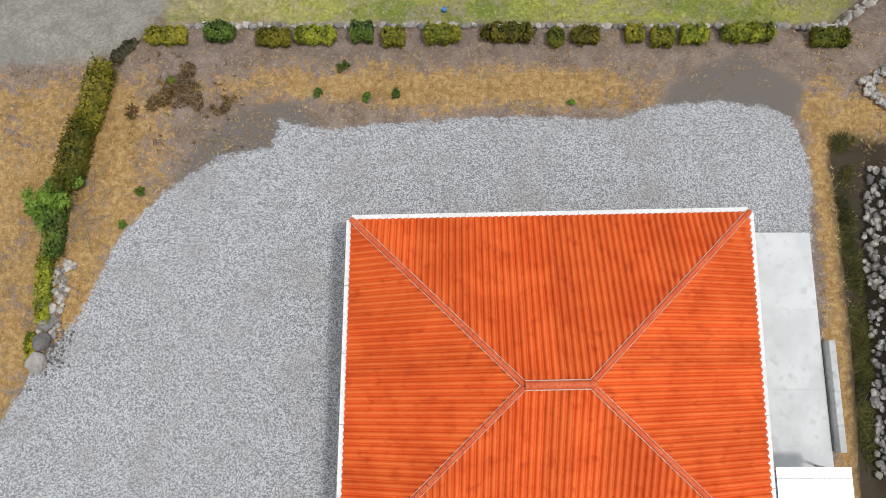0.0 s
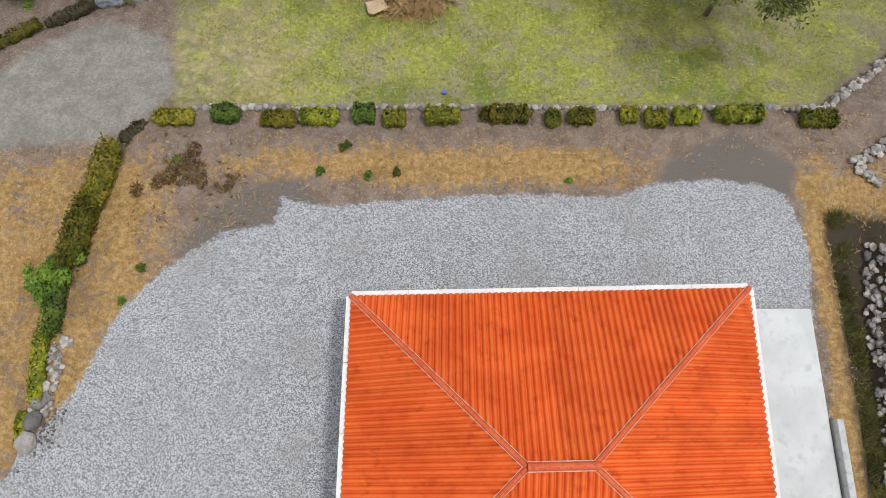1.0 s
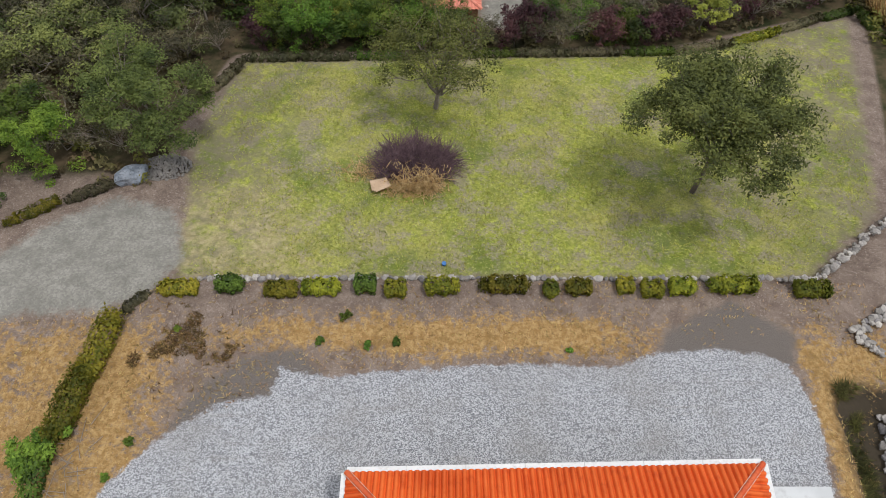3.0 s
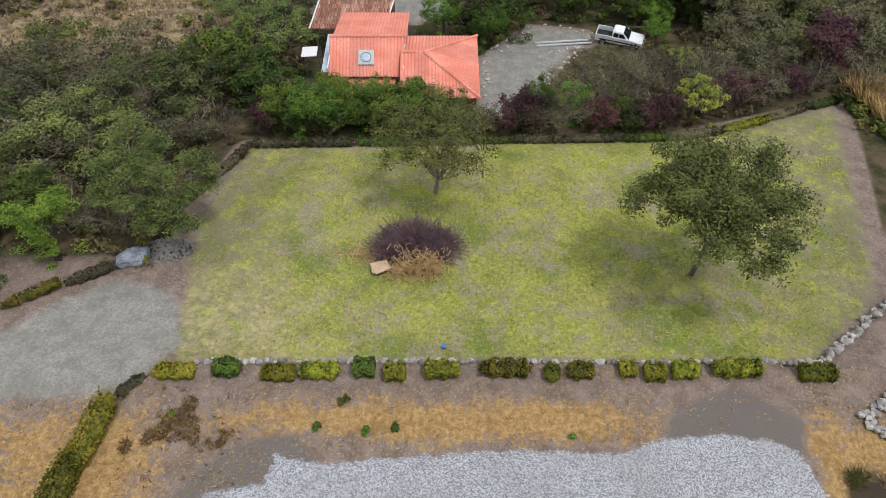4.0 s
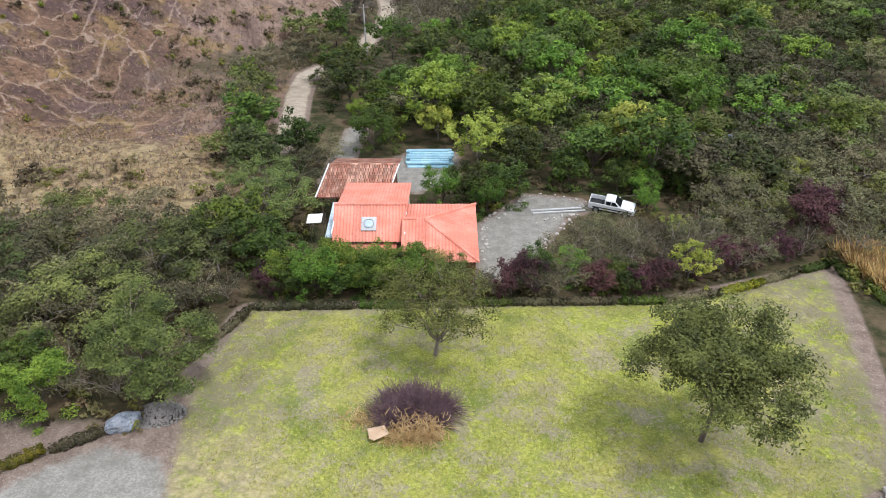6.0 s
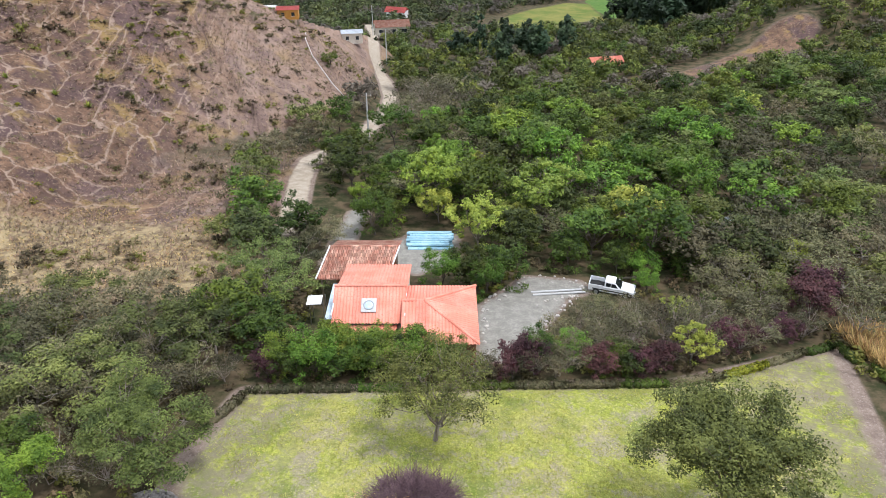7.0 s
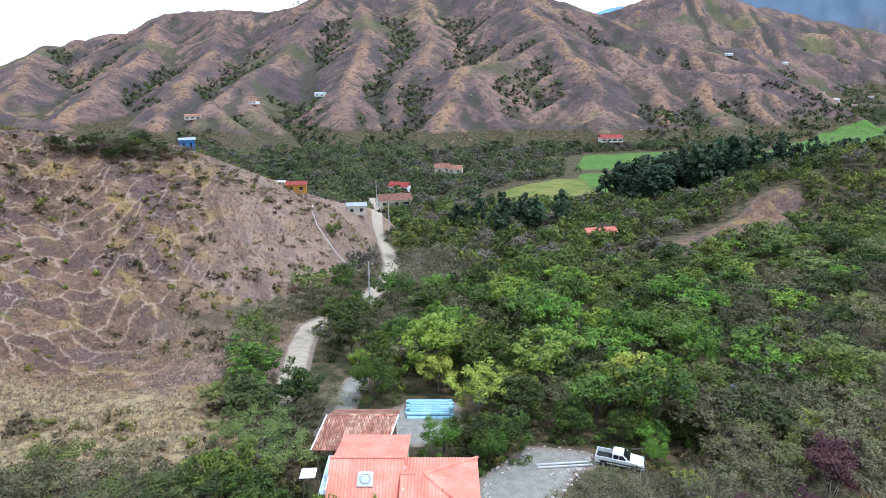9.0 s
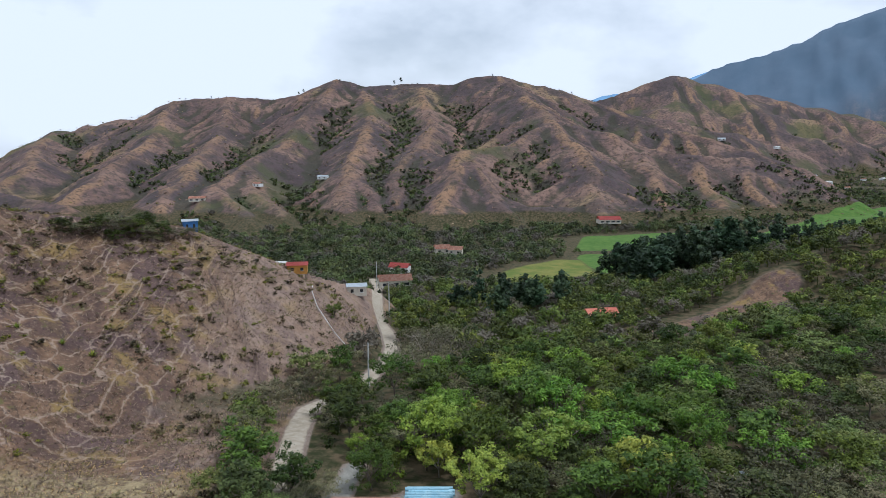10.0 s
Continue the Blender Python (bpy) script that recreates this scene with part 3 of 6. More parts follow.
LEAF_FRESH = foliage("fresh_leaves", (0.058, 0.12, 0.013), (0.235, 0.355, 0.04))
LEAF_PURPLE = foliage("purple_leaves", (0.0508, 0.0203, 0.0261), (0.1668, 0.0696, 0.0725))
LEAF_OLIVE = foliage("olive_leaves", (0.075, 0.078, 0.036), (0.25, 0.23, 0.115))
LEAF_HEDGE = foliage("hedge_leaves", (0.085, 0.11, 0.010), (0.34, 0.32, 0.026), None, False, 0.7, 0.5, 1.25)
LEAF_WOODS = foliage("woodland_leaves", (0.032, 0.055, 0.011), (0.19, 0.235, 0.042), (0.14, 0.12, 0.09), True, 3.0)
LEAF_FAR = foliage("far_woodland_leaves", (0.045, 0.064, 0.026), (0.15, 0.18, 0.058), (0.12, 0.105, 0.085), True, 8.0)
LEAF_EUCALYPT = foliage("eucalypt_leaves", (0.0203, 0.0464, 0.0232), (0.0725, 0.116, 0.0508), None, True, 3.0)
LAWN_BLADES = foliage("lawn_blades", (0.20, 0.22, 0.035), (0.46, 0.46, 0.10), None, True, 1.5, 0.7, 1.4)
BANK_BLADES = foliage("bank_blades", (0.05, 0.055, 0.012), (0.20, 0.19, 0.05), None, True, 1.5)
STRAW_BLADES = foliage("straw_blades", (0.26, 0.17, 0.06), (0.56, 0.40, 0.17), None, True, 1.5, 0.55, 1.45)
WEED_BLADES = foliage("brown_weeds", (0.12, 0.075, 0.025), (0.27, 0.175, 0.065), None, True, 1.0)
SCRUB_BLADES = foliage("scrub_blades", (0.17, 0.12, 0.085), (0.42, 0.30, 0.20), (0.16, 0.14, 0.04), True, 2.5, 0.35, 1.3)


# ---- ground ----
GRAVEL = [(-17.9, 0.3), (-15.8, 2.7), (-14.6, 6.1), (-12.4, 8.5), (-10.0, 10.1), (-7.8, 10.4), (-7.6, 11.8), (-5.6, 11.3), (-2.2, 11.6), (2.0, 11.9), (5.7, 11.9), (8.1, 11.8), (10.2, 12.5), (13.5, 12.7), (16.0, 12.1), (16.5, 10.4), (16.6, 8.2), (16.4, 6.4), (14, -30), (-30, -30)]
DAMP = [(-12.2, 8.6), (-11.3, 10.6), (-9.4, 12.3), (-6.6, 12.7), (-5.6, 11.3), (-7.6, 10.0), (-10.4, 9.6)]
DAMP_RIGHT = [(10.0, 12.3), (10.6, 13.6), (14.0, 15.2), (16.6, 13.4), (16.2, 11.8), (13.5, 12.3)]
BANK = [(17.5, 10.3), (19.0, 11.1), (23, 10.6), (27, 8), (27, -10), (16.9, -10), (17.4, 2)]
LAWN = [(-13.5, 16.9), (18.4, 16.9), (24.0, 21.5), (30.5, 41.9), (17.1, 36.9), (4.7, 36.4), (-13.8, 35.8), (-15.4, 27.5), (-14.2, 21.0)]
DRIVE = [(-24.5, 17.0), (-21.2, 21.0), (-18.3, 22.6), (-14.9, 21.6), (-13.6, 18.1), (-14.4, 16.4), (-15.8, 15.2), (-21.0, 14.6), (-30, 14.5)]
COURT = [(3.0, 41.0), (3.3, 51.0), (8.3, 57.7), (13.6, 56.9), (14.6, 54.6), (11.6, 52.8), (8.2, 46.2), (5.4, 40.8)]
BACK_YARD = [(-6.0, 60.0), (-6.0, 66.0), (-2.9, 69.2), (1.6, 68.4), (1.4, 61.5), (-2.6, 58.5)]
ROAD = [(-18.2, 70), (-18.9, 76), (-20.4, 88.5), (-20.7, 98), (-17.5, 107), (-14.4, 114.3), (-11.2, 130), (-11.6, 146), (-14.0, 163), (-18.0, 180), (-22, 215), (-26, 262), (-32, 300)]
LANE = [(-11.6, 60), (-11.3, 68), (-10.6, 75)]
FIELDS = [[(84, 432), (104, 502), (138, 520), (177, 532), (198, 520), (163, 452), (125, 434)], [(78, 392), (84, 412), (124, 424), (152, 432), (170, 425), (125, 365), (96, 335), (76, 318)], [(201, 470), (265, 548), (355, 645), (494, 754), (640, 760), (500, 640), (415, 590), (323, 520), (236, 465)]]
MEADOW = [(15, 282), (30, 330), (66, 385), (78, 380), (74, 320), (76, 300), (50, 268), (32, 258)]


def mesh_from(name, verts, faces, material, smooth=False):
    """A mesh out of arrays of points and of equal-sized faces."""
    me = bpy.data.meshes.new(name)
    verts, faces = np.asarray(verts, np.float32), np.asarray(faces, np.int32)
    me.vertices.add(len(verts)), me.loops.add(faces.size), me.polygons.add(len(faces))
    me.vertices.foreach_set("co", verts.ravel())
    me.loops.foreach_set("vertex_index", faces.ravel())
    me.polygons.foreach_set("loop_start", np.arange(0, faces.size, faces.shape[1], dtype=np.int32))
    me.polygons.foreach_set("use_smooth", np.full(len(faces), smooth))
    me.update(calc_edges=True)
    me.materials.append(material)
    return me


def give(me, name, values):
    me.attributes.new(name, "FLOAT", "POINT").data.foreach_set("value", np.asarray(values, np.float32))


def soft(d, width=2.0):
    return np.clip(0.5 - d / width, 0, 1)


def build_ground():
    ring = np.concatenate([[0.0], np.exp(np.linspace(np.log(2.0), np.log(560), 400)), np.arange(564, 1220, 4.0), np.exp(np.linspace(np.log(1224), np.log(4700), 70))])
    turn = np.radians(np.concatenate([np.arange(-180, -45, 3.0), np.arange(-45, 45, 0.24), np.arange(45, 181, 3.0)]))
    rr, aa = np.meshgrid(ring, turn, indexing="ij")
    x, y = rr * np.sin(aa), rr * np.cos(aa)
    x, y = x.ravel(), y.ravel()
    z = ground_height(x, y)
    n, k = len(ring), len(turn)
    i, j = np.meshgrid(np.arange(n - 1), np.arange(k - 1), indexing="ij")
    a = (i * k + j).ravel()
    me = mesh_from("ground", np.stack([x, y, z], 1), np.stack([a, a + 1, a + k + 1, a + k], 1)[:, ::-1], GROUND, True)
    give(me, "gravel", soft(polygon_distance(x, y, GRAVEL)))
    give(me, "damp", np.maximum.reduce([soft(polygon_distance(x, y, p)) for p in (DAMP, DAMP_RIGHT)]))
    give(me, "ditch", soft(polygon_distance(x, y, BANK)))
    give(me, "lawn", soft(polygon_distance(x, y, LAWN), 3.0))
    give(me, "pale", step(-x, 1.0, 13.0) * step(-y, -28, -19))
    give(me, "dull_turf", 0.25 + 0.75 * np.maximum(step(x, 14, 26), step(-x, 7, 13)))
    road, _, _ = line_distance(x, y, ROAD)
    lane, _, _ = line_distance(x, y, LANE)
    give(me, "road", soft(road - 1.5))
    yards = np.minimum.reduce([polygon_distance(x, y, p) for p in (DRIVE, COURT, BACK_YARD)] + [lane - 1.2])
    give(me, "yard", soft(yards))
    # straw lies in bands along the platform and over the bank to the left
    band = np.exp(-((y - 13.4 - 0.25 * fractal(x, y, 4.0, 2, 3)) / 1.1) ** 2) * step(x, -16, -3) * step(-x, -14, -5)
    left = step(-x, 11.0, 14.5) * step(-y, -16, -12)
    right = step(x, 16.0, 17.2) * step(-y, -15, -12)
    give(me, "straw", np.clip(0.32 + 0.5 * band + 0.36 * left + 0.45 * right - 0.2 * step(y, 17, 19), 0, 1))
    h, hz, _ = line_distance(x, y, HILL)
    above = z - base_height(x, y)
    far = step(np.hypot(x, y), 470, 560)
    hill = np.clip(step(above, 0.8, 3.0) * (x < 20), 0, 1) * (1 - far)
    hill = np.maximum(hill, 0.9 * step(-x, 14, 24) * step(y, 44, 58) * step(-y, -140, -60))
    s, _, _ = line_distance(x, y, [(54, 152), (94, 186)])
    hill = np.maximum(hill, soft(s - 6.0, 5.0))
    give(me, "hill", hill)
    give(me, "bleached", hill * step(x + 0.25 * (y - 120), -50, -34) * (x < 20))
    give(me, "pasture", step(-x, 16, 22) * step(y, 44, 49) * step(-y, -76, -64))
    # the net of cattle tracks follows the contours
    plain = hz - 0.29 * h + 1.1 * fractal(x, y, 16.0, 3, 71)
    give(me, "path_a", (x + 0.35 * y + 3.0 * fractal(x, y, 20.0, 3, 73)) / 5.2)
    give(me, "path_b", (plain + 0.10 * x) / 0.78)
    give(me, "trail", step(fractal(x, y, 26.0, 3, 77), -0.62, -0.1) * hill * (1 - 0.75 * step(x + 0.25 * (y - 120), -42, -28)))
    rise = step(above, 1.5, 9) * far
    give(me, "range", rise)
    gully = np.zeros(x.shape)
    m = rise > 0
    gully[m] = (ground_height(x[m] + 12, y[m]) + ground_height(x[m] - 12, y[m])) / 2 - z[m]
    give(me, "gully", np.clip(0.5 + gully / 9.0, 0, 1))
    # where the ground colour takes the painted haze of the far ranges
    give(me, "far_haze", step(y, 3400, 3600) * far)
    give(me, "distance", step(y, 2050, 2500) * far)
    wood = (1 - hill) * (1 - step(above, 6, 16) * far) * np.maximum(step(y, 56, 64), step(polygon_distance(x, y, LAWN), 0.5, 2.0) * step(y, 22, 27))
    wood = wood * step(np.minimum(road - 1.6, yards), 0, 1)
    give(me, "wood", wood)
    give(me, "field", np.maximum.reduce([soft(polygon_distance(x, y, p), 6.0) for p in FIELDS]))
    give(me, "meadow", soft(polygon_distance(x, y, MEADOW), 8.0))
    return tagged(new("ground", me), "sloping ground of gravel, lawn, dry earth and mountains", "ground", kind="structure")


build_ground()


# ---- building blocks ----
def empty(name, m, label, category, group="", kind=""):
    ob = new(name)
    ob.empty_display_size = 0.2
    ob.matrix_world = m
    return tagged(ob, label, category, group, kind)


def child(name, me, parent, label="", m=None):
    ob = new(name, me)
    ob.parent = parent
    if m is not None:
        ob.matrix_basis = m
    if label:
        ob["label"] = label
    return ob


def bm_mesh(name, bm, material, smooth=False):
    me = bpy.data.meshes.new(name)
    bm.normal_update()
    bm.to_mesh(me)
    bm.free()
    me.materials.append(material)
    if smooth:
        me.polygons.foreach_set("use_smooth", [True] * len(me.polygons))
    return me


def part(name, bm, material, parent, label="", m=None, smooth=False):
    return child(name, bm_mesh(name, bm, material, smooth), parent, label, m)


def block(bm, centre, size, bevel=0.0, turn=0.0):
    """Adds a box with eased edges to bm."""
    made = bmesh.ops.create_cube(bm, size=1.0)["verts"]
    bmesh.ops.scale(bm, vec=size, verts=made)
    if bevel:
        edges = list({e for v in made for e in v.link_edges})
        made = bmesh.ops.bevel(bm, geom=edges, offset=bevel, segments=1, affect="EDGES")["verts"]
    if turn:
        bmesh.ops.rotate(bm, cent=(0, 0, 0), matrix=Matrix.Rotation(turn, 3, "Z"), verts=made)
    bmesh.ops.translate(bm, vec=centre, verts=made)
    return bm


def box(centre, size, bevel=0.0, turn=0.0):
    return block(bmesh.new(), centre, size, bevel, turn)


def rod(bm, a, b, ra, rb=None, sides=8):
    """Adds a tapered bar from a to b to bm."""
    a, b = Vector(a), Vector(b)
    made = bmesh.ops.create_cone(bm, cap_ends=True, segments=sides, radius1=ra, radius2=ra if rb is None else rb, depth=(b - a).length)["verts"]
    turn = (b - a).to_track_quat("Z", "Y").to_matrix()
    bmesh.ops.rotate(bm, cent=(0, 0, 0), matrix=turn, verts=made)
    bmesh.ops.translate(bm, vec=(a + b) / 2, verts=made)
    return bm


def bars_mesh(name, segments, material, sides=4):
    """One mesh of many tapered bars: rows of p0, p1, r0, r1."""
    p0, p1 = np.array([s[0] for s in segments]), np.array([s[1] for s in segments])
    r = np.array([[s[2], s[3]] for s in segments])
    d = p1 - p0
    d /= np.maximum(np.linalg.norm(d, axis=1, keepdims=True), 1e-6)
    ref = np.where(np.abs(d[:, 2:]) > 0.9, [[1.0, 0, 0]], [[0, 0, 1.0]])
    u = np.cross(d, ref)
    u /= np.linalg.norm(u, axis=1, keepdims=True)
    v = np.cross(d, u)
    ang = np.arange(sides) * 2 * np.pi / sides
    ring = np.cos(ang)[None, :, None] * u[:, None] + np.sin(ang)[None, :, None] * v[:, None]
    verts = np.concatenate([p0[:, None] + ring * r[:, :1, None], p1[:, None] + ring * r[:, 1:, None]], 1)
    base = (np.arange(len(p0)) * 2 * sides)[:, None]
    k = np.arange(sides)
    n = (k + 1) % sides
    faces = np.stack([base + k, base + n, base + n + sides, base + k + sides], 2)
    return mesh_from(name, verts.reshape(-1, 3), faces.reshape(-1, 4), material, True)


def leaf_arrays(rng, centres, radii, count, size, flat=0.5):
    """Small four-cornered leaves round many centres, facing out and up from each."""
    count, size = int(count * 1.25), size * 1.0
    pick = rng.integers(0, len(centres), count)
    off = rng.normal(size=(count, 3))
    off /= np.linalg.norm(off, axis=1, keepdims=True)
    off *= rng.random((count, 1)) ** 0.45
    pos = np.asarray(centres)[pick] + off * np.asarray(radii)[pick][:, None] * [1, 1, flat]
    nrm = off * [0.8, 0.8, 0.8 / max(flat, 0.3)] + [0, 0, 0.6] + rng.normal(size=(count, 3)) * 0.36
    nrm /= np.linalg.norm(nrm, axis=1, keepdims=True)
    ref = rng.normal(size=(count, 3))
    u = np.cross(nrm, ref)
    u /= np.linalg.norm(u, axis=1, keepdims=True)
    v = np.cross(nrm, u)
    s = size * rng.uniform(0.55, 1.3, (count, 1))
    u, v = u * s, v * s * 0.55
    verts = np.stack([pos - u - v * 0.9, pos - u * 0.3 + v * 1.2, pos + u * 1.1 - v * 0.2], 1).reshape(-1, 3)
    return verts, np.arange(count * 3).reshape(-1, 3)


def grow(rng, height, spread, fork=0.3, limbs=5, splits=(3, 3), droop=0.0, girth=0.05):
    """A trunk with forking limbs: the bars, and the ends of the twigs."""
    bars, tips = [], []
    lean = rng.normal(size=2) * 0.06 * height
    top = np.array([lean[0], lean[1], height * fork])
    mid = np.array([lean[0] * 0.3, lean[1] * 0.3, height * fork * 0.5])
    r = girth * height
    bars += [(np.array([0, 0, -0.3]), mid, r * 1.15, r * 0.9), (mid, top, r * 0.9, r * 0.75)]
    turn0 = rng.random() * 6.28

    def reach(p, goal, rad, level):
        bend = (p + goal) / 2 + rng.normal(size=3) * np.linalg.norm(goal - p) * 0.09
        if level >= len(splits):
            bars.append((p, goal, rad, rad * 0.5))
        else:
            bars.append((p, bend, rad, rad * 0.75))
            bars.append((bend, goal, rad * 0.75, rad * 0.5))
        if level >= len(splits):
            tips.append(goal)
            return
        length = np.linalg.norm(goal - p)
        out = (goal - p) / length
        for _ in range(splits[level]):
            way = out + rng.normal(size=3) * [0.75, 0.75, 0.4]
            way[2] = way[2] * 0.8 + 0.12 - droop
            way /= np.linalg.norm(way)
            reach(goal if rng.random() < 0.7 else bend, goal + way * length * rng.uniform(0.5, 0.8), rad * 0.48, level + 1)

    for k in range(limbs):
        a = turn0 + k * 6.283 / limbs + rng.normal() * 0.25
        d = spread * rng.uniform(0.42, 0.62) if k else spread * 0.12
        goal = np.array([np.cos(a) * d, np.sin(a) * d, height * rng.uniform(0.62, 0.78)]) + [lean[0], lean[1], 0]
        reach(top, goal, r * 0.55, 0)
    tips = np.array(tips)
    # keep the crown to its breadth and height
    k = spread * 0.88 / np.percentile(np.hypot(tips[:, 0], tips[:, 1]), 92)
    lift = height * (0.93 - fork) / max(np.percentile(tips[:, 2], 97) - height * fork, 0.1)

    def fitted(p):
        z = p[2] if p[2] < height * fork else height * fork + (p[2] - height * fork) * lift
        h = k * min(1.0, spread / max(1e-6, k * math.hypot(p[0], p[1])))
        return np.array([p[0] * h, p[1] * h, min(z, height)])

    bars = bars[:2] + [(fitted(a) if i else a, fitted(b), ra, rb) for i, (a, b, ra, rb) in enumerate(bars[2:], 1)]
    bars[1] = (bars[1][0], fitted(bars[1][1]), *bars[1][2:])
    return bars, np.array([fitted(p) for p in tips])


def tree_thing(name, m, label, seed, height, spread, leaves, leaf, material, bark=BARK, fork=0.3, limbs=5, splits=(3, 3), blob=0.16, flat=0.5, droop=0.0, low=0, girth=0.03, category="tree", group="", fill=False):
    """A tree with a trunk that carries limbs, and a crown of small leaves."""
    rng = np.random.default_rng(seed)
    bars, tips = grow(rng, height, spread, fork, limbs, splits, droop, girth)
    reach = np.hypot(tips[:, 0], tips[:, 1])
    span = reach.max()
    if flat < 0.5:
        tips[:, 2] = np.maximum(tips[:, 2], height * (0.74 - 0.2 * (reach / spread) ** 2))
    ob = empty(name, m, label, category, group)
    child("trunk", bars_mesh("trunk", bars, bark), ob)
    if low:
        a, d = rng.random(low) * 6.28, span * np.sqrt(rng.random(low)) * 1.0
        extra = np.stack([np.cos(a) * d, np.sin(a) * d, height * (0.25 + 0.55 * rng.random(low)) * np.sqrt(np.maximum(0.05, 1.05 - (d / span) ** 2))], 1)
        tips = np.concatenate([tips, extra])
    if leaves:
        tips = np.concatenate([tips, (tips + tips[rng.permutation(len(tips))] * [1, 1, 1]) / 2]) if fill else tips
        radii = rng.uniform(0.6, 1.3, len(tips)) * blob * spread
        v, f = leaf_arrays(rng, tips, radii, leaves, leaf, flat)
        child("crown", mesh_from("crown", v, f, material), ob)
    return ob


def on_ground(x, y, sink=0.0, turn=0.0):
    return pose(x, y, float(ground_height(np.array([x]), np.array([y]))[0]) - sink, 0, 0, turn)


def scaled(m, s, tall=1.0):
    return m @ Matrix.Diagonal((s, s, s * tall, 1))


def planted(ob, x, y, s=1.0, tall=1.0, turn=0.0):
    """A copy of a plant, standing on the ground at another size."""
    made = copy_thing(ob, on_ground(x, y, 0.05, turn))
    made.scale = (s, s, s * tall)
    return made


def stuff(name, material, verts, faces, label, category, tones=None):
    me = mesh_from(name, verts, faces, material)
    if tones is not None:
        give(me, "tone", tones)
    return tagged(new(name, me), label, category, kind="stuff")


def scatter(proto, places, rng):
    """Joined copies of a small mesh (verts, faces): places are rows of x, y, z, size, height."""
    v, f = proto
    n, k = len(places), len(v)
    a = rng.random(n) * 6.283
    c, s = np.cos(a)[:, None], np.sin(a)[:, None]
    px = (v[None, :, 0] * c - v[None, :, 1] * s) * places[:, 3:4] + places[:, 0:1]
    py = (v[None, :, 0] * s + v[None, :, 1] * c) * places[:, 3:4] + places[:, 1:2]
    pz = v[None, :, 2] * places[:, 4:5] + places[:, 2:3]
    faces = (np.arange(n) * k)[:, None, None] + f[None]
    return np.stack([px, py, pz], 2).reshape(-1, 3), faces.reshape(-1, f.shape[1])


def joined(groups):
    verts, faces, base = [], [], 0
    for v, f in groups:
        verts.append(v), faces.append(f + base)
        base += len(v)
    return np.concatenate(verts), np.concatenate(faces)


def boulder_mesh(name, material, seed, rough=0.25, detail=2):
    bm = bmesh.new()
    bmesh.ops.create_icosphere(bm, subdivisions=detail, radius=1.0)
    for v in bm.verts:
        p = v.co + Vector((seed * 3.7, seed * 1.3, 0))
        v.co *= 1 + rough * noise.noise(p * 1.1) + 0.5 * rough * noise.noise(p * 2.7)
        v.co.z = max(v.co.z, -0.55)
    return bm_mesh(name, bm, material)


# ---- the house under the camera ----
EAVE = (-3.74, 12.19, -6.75, 6.5, 3.0)
RISE = 3.0


def slope_sheets(house, origin, along, up, length, run, rise, left, right, material, wave=0.255, name="roof_sheet", high=0.16):
    """Wavy sheets side by side on a roof slope. origin: a corner of the eave; along, up: the ways along the eave and up the slope in plan;
    left, right: how far each end leans in at the top (a hip), in metres along the eave."""
    fall = rise / run
    waves = int(round(length / wave))
    per = 4
    for first in range(0, waves, per):
        last = min(first + per, waves)
        us = np.linspace(first, last, (last - first) * 12 + 1) * length / waves
        verts, cols = [], len(us)
        rows = 15
        for q in range(rows):
            for u in us:
                top = run
                if left:
                    top = min(top, run * u / left)
                if right:
                    top = min(top, run * (length - u) / right)
                w = min(q / (rows - 1) * run, max(top, 0.0))
                phase = u / length * waves
                lift = high * math.sqrt(max(0.0, 1 - ((phase % 1.0 - 0.5) / 0.37) ** 2)) + 0.010 * (1 - (w * 1.4) % 1.0)
                p = [origin[k] + along[k] * u + up[k] * w for k in (0, 1)]
                verts.append((p[0], p[1], origin[2] + w * fall + lift))
        i, j = np.meshgrid(np.arange(rows - 1), np.arange(cols - 1), indexing="ij")
        a = (i * cols + j).ravel()
        child(name, mesh_from(name, verts, np.stack([a, a + 1, a + cols + 1, a + cols], 1), material, True), house)


def cap_line(house, name, a, b, material, radius=0.105, piece=0.9):
    """Overlapping half-round caps along a hip or a ridge, as parts."""
    a, b = Vector(a), Vector(b)
    count = max(1, int((b - a).length / piece))
    bm = bmesh.new()
    for k in range(7):
        t = math.pi * k / 6
        for z, r in ((0, radius), (1, radius * 0.88)):
            bm.verts.new((math.cos(t) * r, math.sin(t) * r, z * piece * 1.06))
    bm.verts.ensure_lookup_table()
    for k in range(6):
        bm.faces.new([bm.verts[i] for i in (2 * k, 2 * k + 2, 2 * k + 3, 2 * k + 1)])
    me = bm_mesh(name, bm, material, True)
    way = (b - a).normalized()
    side = way.cross(Vector((0, 0, 1))).normalized()
    up = side.cross(way)
    turn = Matrix((side, up, way)).transposed().to_4x4()
    for k in range(count):
        child(name, me, house, "", Matrix.Translation(a + (b - a) * (k / count)) @ turn)


